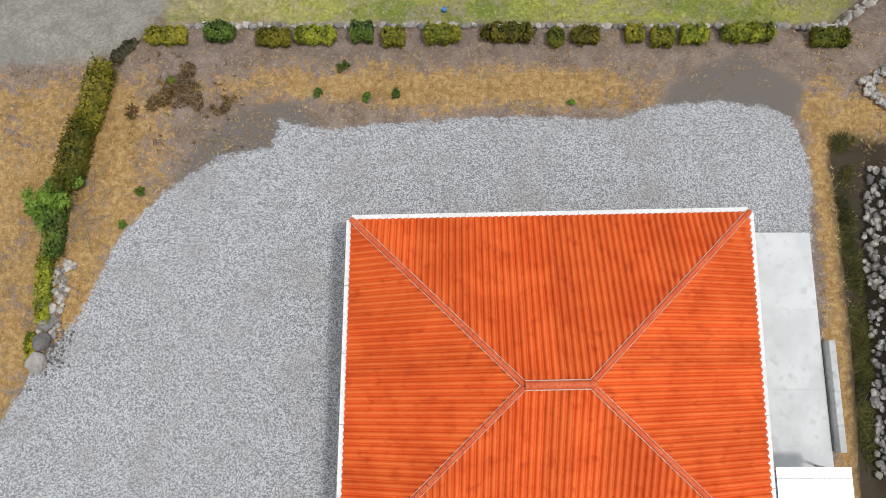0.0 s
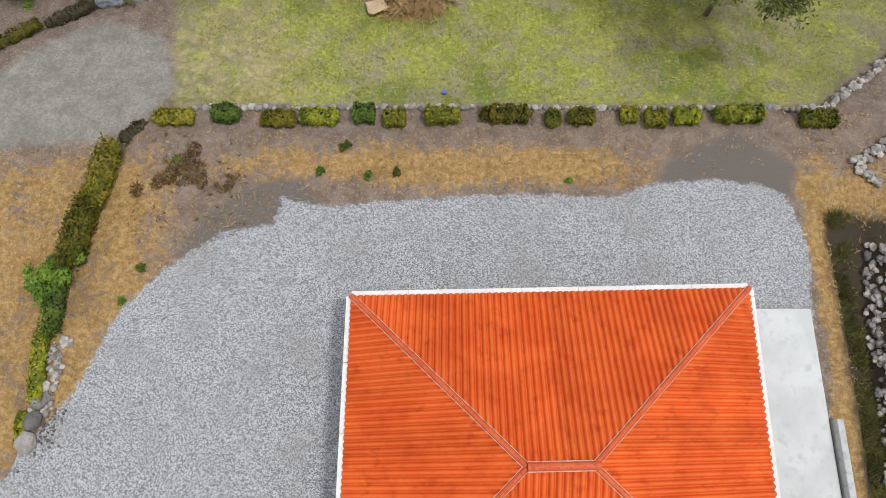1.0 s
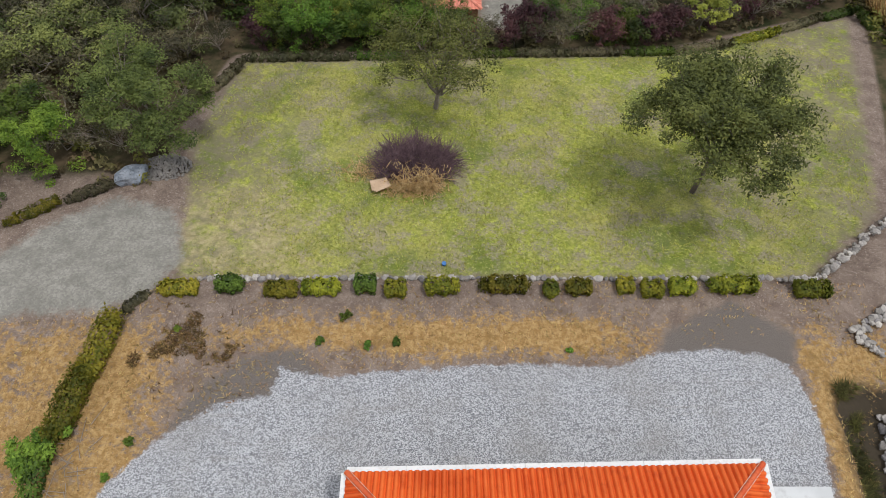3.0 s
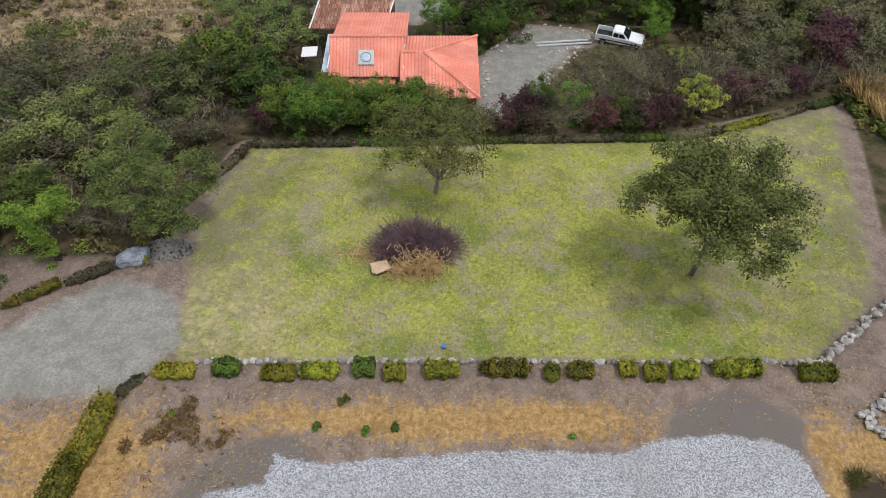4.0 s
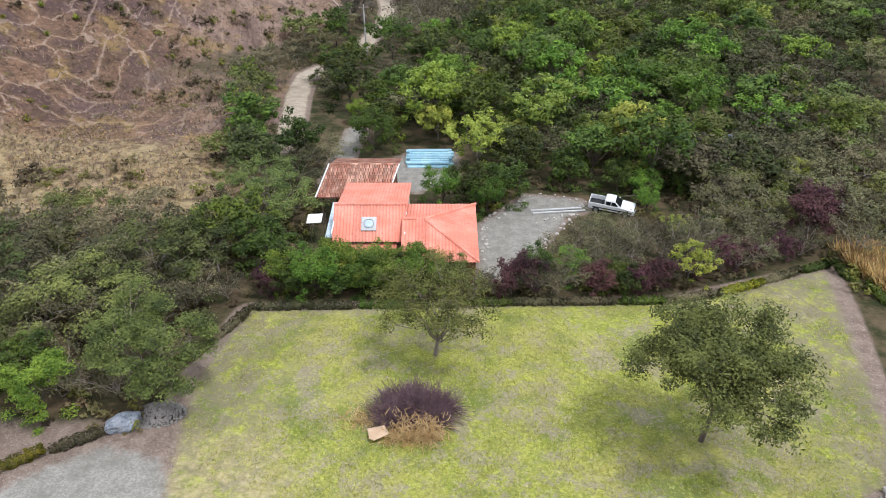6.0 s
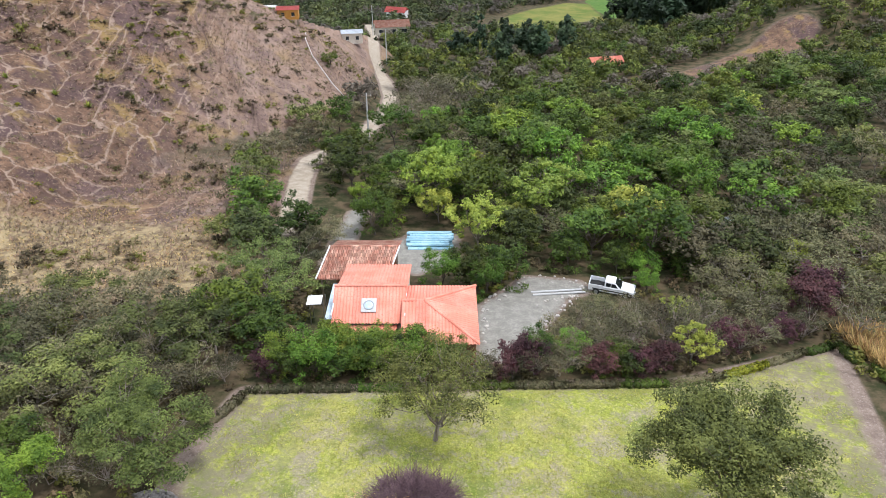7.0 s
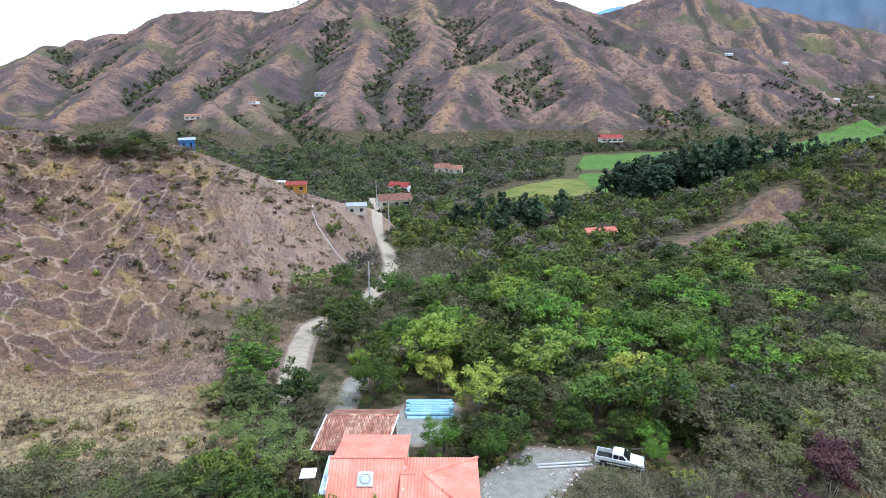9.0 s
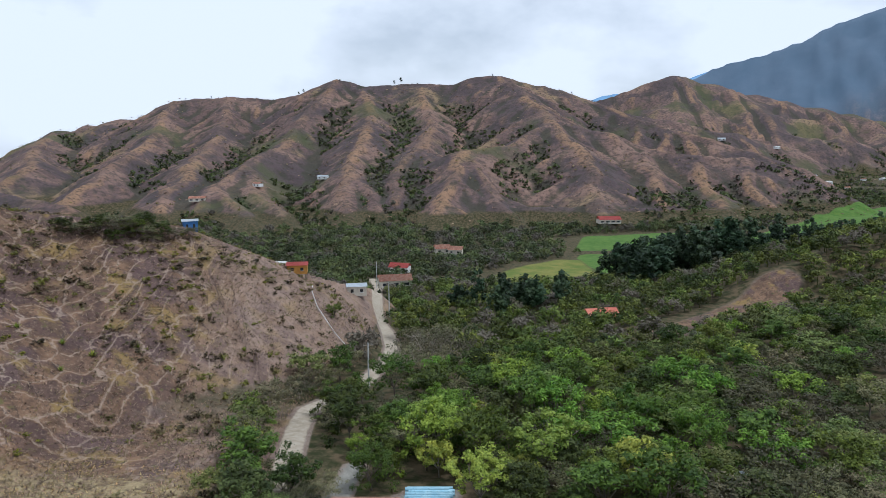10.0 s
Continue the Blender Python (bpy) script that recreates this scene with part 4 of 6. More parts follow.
def build_house():
    x0, x1, y0, y1, z = EAVE
    run = (y1 - y0) / 2
    rid_l, rid_r, mid = 2.76, 4.97, (y0 + y1) / 2
    house = empty("house", pose((x0 + x1) / 2, mid, 0, 0, 0, 0), "single-storey house with orange hipped clay-sheet roof and white fascia", "house")
    inv = house.matrix_world.inverted()
    slope_sheets(house, (x1, y1, z), (-1, 0), (0, -1), x1 - x0, run, RISE, x1 - rid_r, rid_l - x0, ROOF)
    slope_sheets(house, (x0, y0, z), (1, 0), (0, 1), x1 - x0, run, RISE, rid_l - x0, x1 - rid_r, ROOF)
    slope_sheets(house, (x0, y1, z), (0, -1), (1, 0), y1 - y0, rid_l - x0, RISE, run, run, ROOF)
    slope_sheets(house, (x1, y0, z), (0, 1), (-1, 0), y1 - y0, x1 - rid_r, RISE, run, run, ROOF)
    for end, (cx, cy) in ((rid_l, (x0, y1)), (rid_l, (x0, y0)), (rid_r, (x1, y1)), (rid_r, (x1, y0))):
        cap_line(house, "hip_cap", (cx, cy, z + 0.09), (end, mid, z + RISE + 0.09), RIDGE)
        for side in (-1, 1):
            n = Vector((end - cx, mid - cy, 0)).normalized().cross(Vector((0, 0, 1))) * 0.115 * side
            bm = rod(bmesh.new(), Vector((cx, cy, z + 0.12)) + n, Vector((end, mid, z + RISE + 0.12)) + n, 0.012, None, 5)
            part("mortar_line", bm, MORTAR, house)
    cap_line(house, "ridge_cap", (rid_l, mid, z + RISE + 0.11), (rid_r, mid, z + RISE + 0.11), RIDGE, 0.15, 2.3)
    for side in (-1, 1):
        part("mortar_line", rod(bmesh.new(), (rid_l, mid + 0.16 * side, z + RISE + 0.11), (rid_r, mid + 0.16 * side, z + RISE + 0.11), 0.02, None, 5), MORTAR, house)
    # white fascia boards in lengths, each with a lip
    for a, b, o in (((x0, y1), (x1, y1), (0, 1)), ((x0, y0), (x1, y0), (0, -1)), ((x0, y0), (x0, y1), (-1, 0)), ((x1, y0), (x1, y1), (1, 0))):
        length = math.hypot(b[0] - a[0], b[1] - a[1])
        n = round(length / 2.44)
        for k in range(n):
            c = [(a[i] + (b[i] - a[i]) * (k + 0.5) / n) + o[i] * 0.10 for i in (0, 1)]
            s = (length / n - 0.012, 0.2) if o[0] == 0 else (0.2, length / n - 0.012)
            bm = box((c[0], c[1], z - 0.07), (*s, 0.2), 0.012)
            part("fascia_board", bm, WHITE, house)
    wall = 0.75
    part("soffit", box(((x0 + x1) / 2, mid, z - 0.12), (x1 - x0, y1 - y0, 0.04)), WHITE, house)
    for c, s in ((((x0 + x1) / 2, y1 - wall), (x1 - x0 - 2 * wall - 0.2, 0.2)), (((x0 + x1) / 2, y0 + wall), (x1 - x0 - 2 * wall - 0.2, 0.2)),
                 ((x0 + wall, mid), (0.2, y1 - y0 - 2 * wall + 0.2)), ((x1 - wall, mid), (0.2, y1 - y0 - 2 * wall + 0.2))):
        part("wall", box((c[0], c[1], 1.33), (*s, 3.06), 0.01), PLASTER, house)
    # the plan is sheared so that the eaves fit the camera's view
    for ob in house.children:
        p = inv @ ob.matrix_basis
        if ob.data.users == 1:
            ob.data.transform(Matrix(((1, 0.0087, 0, 0), (0.0204, 1, 0, 0), (0, 0, 1, 0), (0, 0, 0, 1))) @ p)
            p = Matrix()
        else:
            v = p.translation
            p.translation = (v.x + 0.0087 * v.y, v.y + 0.0204 * v.x, v.z)
        ob.matrix_basis = p
    return house


build_house()


def build_terrace():
    for k in range(3):
        y = 6.45 - 3.4 * (k + 0.5)
        me = bm_mesh("slab", box((14.2, y, 0.05), (4.0, 3.397, 0.16), 0.002), SLAB)
        ob = tagged(new("slab", me), "pale smooth concrete terrace slab beside the house", "terrace", "terrace slabs", "structure")
    low = tagged(new("low_wall", bm_mesh("low_wall", box((16.45, -0.6, 0.2), (0.28, 4.6, 0.7), 0.02), CONCRETE)), "low grey concrete wall on the bank beside the terrace", "wall", kind="structure")
    shelter = empty("lean_to", pose(14.2, -4.6, 0), "lean-to with a pale blue-white ribbed metal roof", "shelter")
    for k in range(7):
        bm = bmesh.new()
        block(bm, (0, 1.15 - 0.42 * k, 2.32 - 0.004 * k), (2.9, 0.405, 0.02))
        block(bm, (0, 1.34 - 0.42 * k, 2.345), (2.9, 0.04, 0.03))
        part("metal_sheet", bm, SHEET, shelter)
    for x in (-1.25, 1.25):
        part("post", box((x, 1.15, 1.15), (0.08, 0.08, 2.32), 0.005), STEEL, shelter)
        part("post", box((x, -1.4, 1.15), (0.08, 0.08, 2.32), 0.005), STEEL, shelter)


build_terrace()


# ---- garden ----
def hedge_bush(x, y, w, d, h, material=LEAF_HEDGE, seed=0, leaves=1500, turn=0.0, label="clipped yellow-green hedge bush by the stone edging", name="hedge_bush", group="hedge bushes"):
    """A clipped bush: woody core, and leaves over a rounded block."""
    rng = np.random.default_rng(seed + 400)
    n = leaves
    p = rng.uniform(-1, 1, (n, 3))
    p /= (np.abs(p) ** 4).sum(1, keepdims=True) ** 0.25
    p *= rng.uniform(0.82, 1.0, (n, 1))
    bump = 1 + 0.14 * np.sin(p[:, :1] * 5 * max(w, d) + seed) + rng.normal(size=(n, 1)) * 0.05
    pos = p * [w / 2, d / 2, h / 2] * bump + [0, 0, h * 0.52]
    nrm = p + rng.normal(size=(n, 3)) * 0.45 + [0, 0, 0.25]
    nrm /= np.linalg.norm(nrm, axis=1, keepdims=True)
    u = np.cross(nrm, rng.normal(size=(n, 3)))
    u /= np.linalg.norm(u, axis=1, keepdims=True)
    v = np.cross(nrm, u)
    s = rng.uniform(0.05, 0.10, (n, 1))
    verts = np.stack([pos - u * s, pos - v * s * 0.6, pos + u * s, pos + v * s * 0.6], 1).reshape(-1, 3)
    ob = tagged(new(name, mesh_from(name, verts, np.arange(4 * n).reshape(-1, 4), material)), label, "bush", group)
    ob.matrix_world = on_ground(x, y, 0.02, turn)
    return ob


# bushes along the edging: place along it, width, height
for k, (x, w, h) in enumerate([(-13.0, 2.0, 0.55), (-10.4, 1.25, 0.9), (-7.9, 1.5, 0.6), (-5.9, 1.9, 0.6), (-3.85, 1.15, 0.85), (-2.3, 1.1, 0.7), (-0.15, 1.7, 0.8),
                               (3.1, 2.4, 0.75), (5.25, 0.85, 0.6), (6.6, 1.25, 0.65), (8.9, 0.8, 0.6), (10.2, 1.1, 0.7), (11.7, 1.4, 0.75), (14.3, 2.4, 0.75), (18.0, 1.9, 0.65)]):
    hedge_bush(x, 15.85 + 0.12 * math.sin(k * 2.1), w, 0.85, h, LEAF_DARK if k in (1, 4) else LEAF_HEDGE, k, int(950 * w))
hedge_bush(-15.0, 15.2, 1.6, 0.6, 0.5, LEAF_OLIVE, 30, 1300, 45, "sparse brownish hedge bush at the hedge corner")
hedge_bush(-15.9, 12.8, 1.15, 3.4, 0.95, LEAF_HEDGE, 31, 2600, -8, "dense olive clipped hedge above the stone bank", "hedge")
hedge_bush(-16.5, 10.0, 1.2, 3.4, 1.05, LEAF_HEDGE, 32, 3400, -8, "dense olive clipped hedge above the stone bank", "hedge")
hedge_bush(-17.05, 6.9, 0.8, 3.2, 0.8, LEAF_DARK, 33, 1800, 0, "dark green part of the hedge above the bank", "hedge")
hedge_bush(-17.35, 4.0, 0.65, 3.2, 0.55, LEAF_HEDGE, 34, 1800, 3, "low olive hedge above the stone bank", "hedge")
hedge_bush(-17.95, 1.3, 0.55, 1.5, 0.4, LEAF_HEDGE, 35, 1000, 8, "low olive hedge above the stone bank", "hedge")
tree_thing("shrub", on_ground(-17.3, 8.0), "bushy fresh green shrub growing out of the hedge", 77, 1.5, 1.3, 1500, 0.10, LEAF_FRESH, fork=0.2, limbs=6, splits=(3,), blob=0.3, flat=0.7, category="shrub")
for k, (x, y, s) in enumerate([(-4.7, 14.35, 0.3), (-5.8, 13.0, 0.24), (-2.2, 13.0, 0.22), (-3.6, 12.85, 0.22), (-13.6, 8.3, 0.22), (5.9, 12.6, 0.15), (-14.3, 6.8, 0.2), (-12.6, 13.7, 0.15)]):
    tree_thing("weed", on_ground(x, y), "small green weed on the dry earth", 90 + k, s, s, 220, 0.06, LEAF_FRESH, fork=0.1, limbs=6, splits=(2,), blob=0.4, flat=0.6, category="weed", group="weeds")


def stone_row(line, count, size, group, label, rng, width=0.25, rows=1, top=0.0, setting=None):
    """Field stones set side by side along a line; each one is a stone of its own."""
    line = np.array(line, float)
    seg = np.hypot(*np.diff(line, axis=0).T)
    ends = np.concatenate([[0], np.cumsum(seg)])
    for k in range(count):
        s = (k + rng.uniform(0.1, 0.9)) / count * ends[-1]
        x, y = np.interp(s, ends, line[:, 0]), np.interp(s, ends, line[:, 1])
        i = min(np.searchsorted(ends, s, side="right") - 1, len(seg) - 1)
        nx, ny = -(line[i + 1, 1] - line[i, 1]) / seg[i], (line[i + 1, 0] - line[i, 0]) / seg[i]
        o = rng.uniform(-width, width)
        r = size * rng.uniform(0.55, 1.35)
        z = float(ground_height(np.array([x + nx * o]), np.array([y + ny * o]))[0])
        ob = new("stone", STONES[rng.integers(len(STONES))])
        m = pose(x + nx * o - setting.location.x, y + ny * o - setting.location.y, z + r * 0.3 + top - setting.location.z, rng.uniform(-20, 20), rng.uniform(-20, 20), rng.uniform(0, 360))
        ob.parent = setting
        ob.matrix_basis = m @ Matrix.Diagonal((r * rng.uniform(0.8, 1.35), r, r * rng.uniform(0.6, 0.9), 1))


STONES = [boulder_mesh("stone", STONE, k, 0.3, 1) for k in range(6)] + [boulder_mesh("stone", DARK_STONE, 9, 0.3, 1)]
rng = np.random.default_rng(11)
edging = empty("stone_edging", pose(2, 16.5, 0), "low edging of pale field stones between earth and lawn", "edging", kind="structure")
stone_row([(-12.5, 16.55), (18.7, 16.5)], 150, 0.17, "", "", rng, 0.12, setting=edging)
curb = empty("stone_edging", pose(23, 19.5, 0), "low diagonal wall of pale field stones beside the lawn", "edging", kind="structure")
stone_row([(18.8, 16.6), (22.2, 19.2), (27.0, 23.0)], 120, 0.15, "", "", rng, 0.18, setting=curb)
bank = empty("stone_bank", pose(-17, 3, 0), "bank of loose pale stones below the hedge", "stones", kind="structure")
stone_row([(-16.6, 5.2), (-16.9, 3.5), (-17.1, 2.0)], 95, 0.12, "", "", rng, 0.45, setting=bank)
retaining = empty("retaining_wall", pose(20, 13, 0), "short dry-stone retaining wall with a squared end", "wall", kind="structure")
stone_row([(19.4, 13.4), (21.4, 14.6), (23.5, 16.5)], 110, 0.15, "", "", rng, 0.25, setting=retaining, top=0.12)
stone_row([(19.5, 13.3), (20.4, 12.4)], 45, 0.14, "", "", rng, 0.2, setting=retaining, top=0.1)
side_wall = empty("retaining_wall", pose(20, 4, 0), "long dry-stone retaining wall above a dark bank", "wall", kind="structure")
stone_row([(20.2, 9.6), (19.5, 6.5), (19.4, 3.0), (19.2, 0.0), (18.9, -4.0)], 290, 0.16, "", "", rng, 0.42, setting=side_wall, top=0.12)
for x, y, r, mat_, label in [(-17.35, 0.75, 0.42, STONE, "large pale boulder at the foot of the hedge"), (-17.25, 1.65, 0.38, DARK_STONE, "large dark boulder at the foot of the hedge"),
                             (-17.2, 2.4, 0.3, DARK_STONE, "dark grey boulder at the foot of the hedge"), (-17.0, 3.1, 0.22, STONE, "small grey boulder among loose stones")]:
    ob = tagged(new("boulder", boulder_mesh("boulder", mat_, x + y, 0.25, 3)), label, "boulder", "boulders")
    ob.matrix_world = on_ground(x, y, -r * 0.35) @ Matrix.Diagonal((r, r * 1.1, r * 0.8, 1))


def dark_rubble():
    rng = np.random.default_rng(5)
    bm = bmesh.new()
    for k in range(160):
        x, y, r = -16.7 + rng.normal() * 0.35, 1.5 + rng.normal() * 0.7, rng.uniform(0.02, 0.07)
        z = float(ground_height(np.array([x]), np.array([y]))[0])
        made = bmesh.ops.create_icosphere(bm, subdivisions=1, radius=r, matrix=Matrix.Translation((x, y, z + r * 0.4)))
    tagged(new("rubble", bm_mesh("rubble", bm, DARK_STONE)), "dark loose rubble and leaves beside the boulders", "rubble", kind="stuff")
    sticks = []
    for k in range(26):
        x, y = -15.9 + rng.normal() * 0.45, 6.9 + rng.normal() * 1.1
        z = float(ground_height(np.array([x]), np.array([y]))[0]) + 0.04
        a, l = rng.random() * 6.28, rng.uniform(0.4, 1.3)
        sticks.append((np.array([x, y, z]), np.array([x + math.cos(a) * l, y + math.sin(a) * l, z + rng.uniform(0, 0.2)]), 0.02, 0.01))
    tagged(new("sticks", bars_mesh("sticks", sticks, DEAD, 4)), "dry cut sticks lying on the bank", "sticks", kind="stuff")


dark_rubble()


def grass(name, material, count, region, size, label, seed, blades=4, keep=None, wide=0.3, stiff=1.0):
    """Tufts of narrow blades spread over a region (x0, x1, y0, y1)."""
    rng = np.random.default_rng(seed)
    x, y = rng.uniform(region[0], region[1], count), rng.uniform(region[2], region[3], count)
    ok = keep(x, y, rng.random(count))
    x, y = x[ok], y[ok]
    n = len(x)
    z = ground_height(x, y)
    x, y, z = (np.repeat(v, blades) for v in (x, y, z))
    a = rng.random(n * blades) * 6.283
    s = size * rng.uniform(0.5, 1.4, n * blades)
    lean = s * stiff * rng.uniform(0.5, 1.5, n * blades)
    s = s * rng.uniform(0.35, 0.9, n * blades) ** stiff
    ca, sa = np.cos(a), np.sin(a)
    w = s * wide * 0.5
    base = np.stack([x, y, z - 0.01], 1)
    side = np.stack([-sa * w, ca * w, 0 * w], 1)
    tip = base + np.stack([ca * lean, sa * lean, s], 1)
    verts = np.stack([base - side, base + side, tip], 1).reshape(-1, 3)
    tones = np.repeat(np.repeat(rng.random(n), blades), 3)
    return stuff(name, material, verts, np.arange(len(verts)).reshape(-1, 3), label, "grass", tones)


grass("lawn_grass", LAWN_BLADES, 70000, (-15, 31, 16.8, 42), 0.11, "short patchy yellow-green lawn grass", 1, 4,
      lambda x, y, r: (polygon_distance(x, y, LAWN) < -0.2) & (r < 0.72 + fractal(x, y, 2.4, 3, 88) * 1.6 - 0.35 * step(x, 14, 26) - 0.5 * step(-x, 4.5, 12.5) * step(-y, -27, -20)))
grass("dry_grass", STRAW_BLADES, 30000, (-26, 21, 0, 16.2), 0.11, "short dry straw-coloured grass on bare earth", 2, 4,
      lambda x, y, r: (polygon_distance(x, y, GRAVEL) > 0.15) & (polygon_distance(x, y, DRIVE) > 0.1) & (r < 0.45 + 1.6 * fractal(x, y, 1.8, 3, 89)))

grass("brown_weeds", WEED_BLADES, 4200, (-14.6, -9.2, 9.6, 15.2), 0.16, "dark brown dry weeds in clumps on the bank", 12, 5,
      lambda x, y, r: (np.hypot((x + 11.9) / 1.9, (y - 13.1) / 1.5) < 0.55 + 1.5 * (fractal(x, y, 1.1, 3, 45) + 0.15)) | (r < 0.02), 0.3)


def brush_pile():
    rng = np.random.default_rng(8)
    ob = empty("brush_pile", on_ground(-1.6, 24.2), "heap of purple-brown cut brushwood with straw and cardboard", "brush pile")
    twigs = []
    for k in range(1500):
        a = rng.random() * 6.283
        d = rng.random() ** 0.6
        root = np.array([math.cos(a) * d * 2.3, math.sin(a) * d * 1.25 + 1.0, 0.1 + (1 - d) * 1.0])
        way = np.array([math.cos(a) * 0.45, math.sin(a) * 0.4, 0.3]) + rng.normal(size=3) * [0.75, 0.75, 0.4]
        way /= np.linalg.norm(way)
        l = rng.uniform(0.5, 1.3)
        mid = root + way * l * 0.5
        end = mid + (way + rng.normal(size=3) * 0.35) * l * 0.5
        twigs += [(root, mid, 0.022, 0.016), (mid, end, 0.016, 0.007)]
        for _ in range(2):
            twigs.append((mid, mid + (way + rng.normal(size=3) * 0.6) * l * 0.4, 0.008, 0.004))
    for t in twigs:
        t[0][2], t[1][2] = max(t[0][2], 0.03), max(t[1][2], 0.03)
    tagged(child("brushwood", bars_mesh("brushwood", twigs, TWIG, 4), ob), kind="stuff")
    pale = []
    for cx, cy, n, sx in ((0.75, -0.75, 900, 0.42), (-0.5, -0.85, 700, 0.45), (-2.8, 0.5, 260, 0.7), (-1.5, -0.8, 260, 0.45), (0.1, -1.3, 300, 0.7)):
        for k in range(n):
            p = np.array([cx + rng.normal() * sx, cy + rng.normal() * 0.4, abs(rng.normal()) * (0.62 if cx > -1 and cy > -1 else 0.15) + 0.03])
            q = p + rng.normal(size=3) * [0.18, 0.18, 0.16]
            q[2] = max(q[2], 0.02)
            pale.append((p, q, 0.02, 0.012))
    tagged(child("straw", bars_mesh("straw", pale, STRAW, 4), ob, "dry straw and palm leaves"), kind="stuff")
    bm = bmesh.new()
    for k in range(3):
        block(bm, (-2.05 + 0.06 * k, -0.75 - 0.04 * k, 0.5 + 0.035 * k), (0.95, 0.72, 0.02), 0.003, 0.25 + 0.12 * k)
    part("cardboard", bm, CARD, ob, "flattened brown cardboard sheets")
    part("plank", rod(bmesh.new(), (-0.35, -1.5, 0.15), (-0.3, -2.5, 0.05), 0.035), DEAD, ob)


brush_pile()
ob = tagged(new("boulder", boulder_mesh("boulder", TARP, 4.4, 0.35, 3)), "boulder wrapped in a grey-blue tarpaulin at the lawn's edge", "boulder")
ob.matrix_world = on_ground(-18.0, 24.2, -0.35, 25) @ Matrix.Diagonal((0.95, 0.6, 0.6, 1))


def gravel_heap():
    rng = np.random.default_rng(3)
    bm = bmesh.new()
    bmesh.ops.create_icosphere(bm, subdivisions=1, radius=1.0)
    v = np.array([p.co[:] for p in bm.verts])
    f = np.array([[p.index for p in q.verts] for q in bm.faces])
    bm.free()
    n = 650
    a, d = rng.random(n) * 6.283, np.sqrt(rng.random(n))
    x, y = -16.4 + np.cos(a) * d * 1.5, 25.2 + np.sin(a) * d * 1.1
    z = ground_height(x, y) + 0.75 * (1 - d) ** 0.9
    s = rng.uniform(0.05, 0.13, n)
    vv, ff = scatter((v, f), np.stack([x, y, z, s, s * 0.8], 1), rng)
    stuff("gravel_heap", STONE, vv, ff, "heap of pale crushed stone at the lawn's edge", "gravel heap")


gravel_heap()
tagged(new("bucket", bm_mesh("bucket", rod(bmesh.new(), (0, 0, 0), (0, 0, 0.22), 0.09, 0.12, 14), BLUE_WALL)), "small blue plastic bucket on the lawn", "bucket").matrix_world = on_ground(0.05, 17.7)


# ---- trees of the garden and round the lower house ----
tree_thing("tree", on_ground(14.2, 23.1, 0, 170), "broad dense green acacia tree on the lawn", 209, 8.6, 4.5, 34000, 0.085, LEAF_LAWN, DARK_BARK, 0.32, 11, (4, 3), 0.18, 0.55, -0.06, 0, 0.018, fill=True)
tree_thing("tree", on_ground(-0.5, 30.7), "half-bare acacia tree with grey limbs on the lawn", 206, 6.6, 3.9, 10000, 0.075, LEAF_LAWN, BARK, 0.2, 9, (4, 3), 0.19, 0.45, -0.05, 0, 0.024)
tree_thing("tree", on_ground(-17.1, 28.2), "wide umbrella-shaped acacia with pale limbs at the lawn's edge", 203, 5.6, 4.5, 16000, 0.08, LEAF_LAWN, BARK, 0.25, 8, (4, 3), 0.19, 0.3, 0.0, 0, 0.026)
tree_thing("tree", on_ground(-23.2, 25.6), "round fresh green bushy tree beside the drive", 204, 3.4, 2.0, 8000, 0.07, LEAF_FRESH, DARK_BARK, 0.25, 6, (3, 3), 0.25, 0.7, 0.05, 12, 0.03)
PROTO = {
    "acacia": tree_thing("tree", on_ground(-24.5, 34.5), "wide olive-green acacia tree among scrub", 211, 4.8, 5.4, 4200, 0.125, LEAF_ACACIA, BARK, 0.25, 6, (3, 2), 0.19, 0.38, 0.05, 14, 0.026),
    "olive": tree_thing("tree", on_ground(-30.0, 41.5), "grey-olive thin-leaved acacia tree among scrub", 212, 4.6, 5.2, 3400, 0.12, LEAF_OLIVE, BARK, 0.22, 6, (4, 3), 0.17, 0.4, 0.05, 14, 0.026),
    "dark": tree_thing("tree", on_ground(-17.5, 46.5), "dense dark green tree beside the house", 213, 5.6, 3.6, 3400, 0.17, LEAF_DARK, DARK_BARK, 0.2, 6, (3, 3), 0.22, 0.6, 0.03, 18, 0.026),
    "fresh": tree_thing("tree", on_ground(-9.6, 38.6), "bright green leafy tree at the house hedge", 214, 3.8, 2.0, 3800, 0.09, LEAF_FRESH, DARK_BARK, 0.2, 6, (3, 3), 0.26, 0.75, 0.0, 12, 0.025),
    "lime": tree_thing("tree", on_ground(12.0, 71.5), "yellow-green tall tree in the woods", 215, 8.0, 4.6, 3400, 0.2, LEAF_LIME, BARK, 0.25, 6, (3, 3), 0.19, 0.6, 0.0, 12, 0.022),
    "purple": tree_thing("shrub", on_ground(6.0, 38.7), "dark purple-leaved shrub in the hedge", 216, 3.0, 1.7, 2600, 0.085, LEAF_PURPLE, DARK_BARK, 0.15, 6, (3, 3), 0.26, 0.8, 0.0, 10, 0.022, "shrub"),
    "bare": tree_thing("shrub", on_ground(9.3, 39.4), "bare grey twiggy shrub in the hedge", 217, 3.0, 2.2, 900, 0.08, LEAF_OLIVE, DEAD, 0.12, 7, (4, 3), 0.2, 0.7, -0.05, 0, 0.026, "shrub"),
}
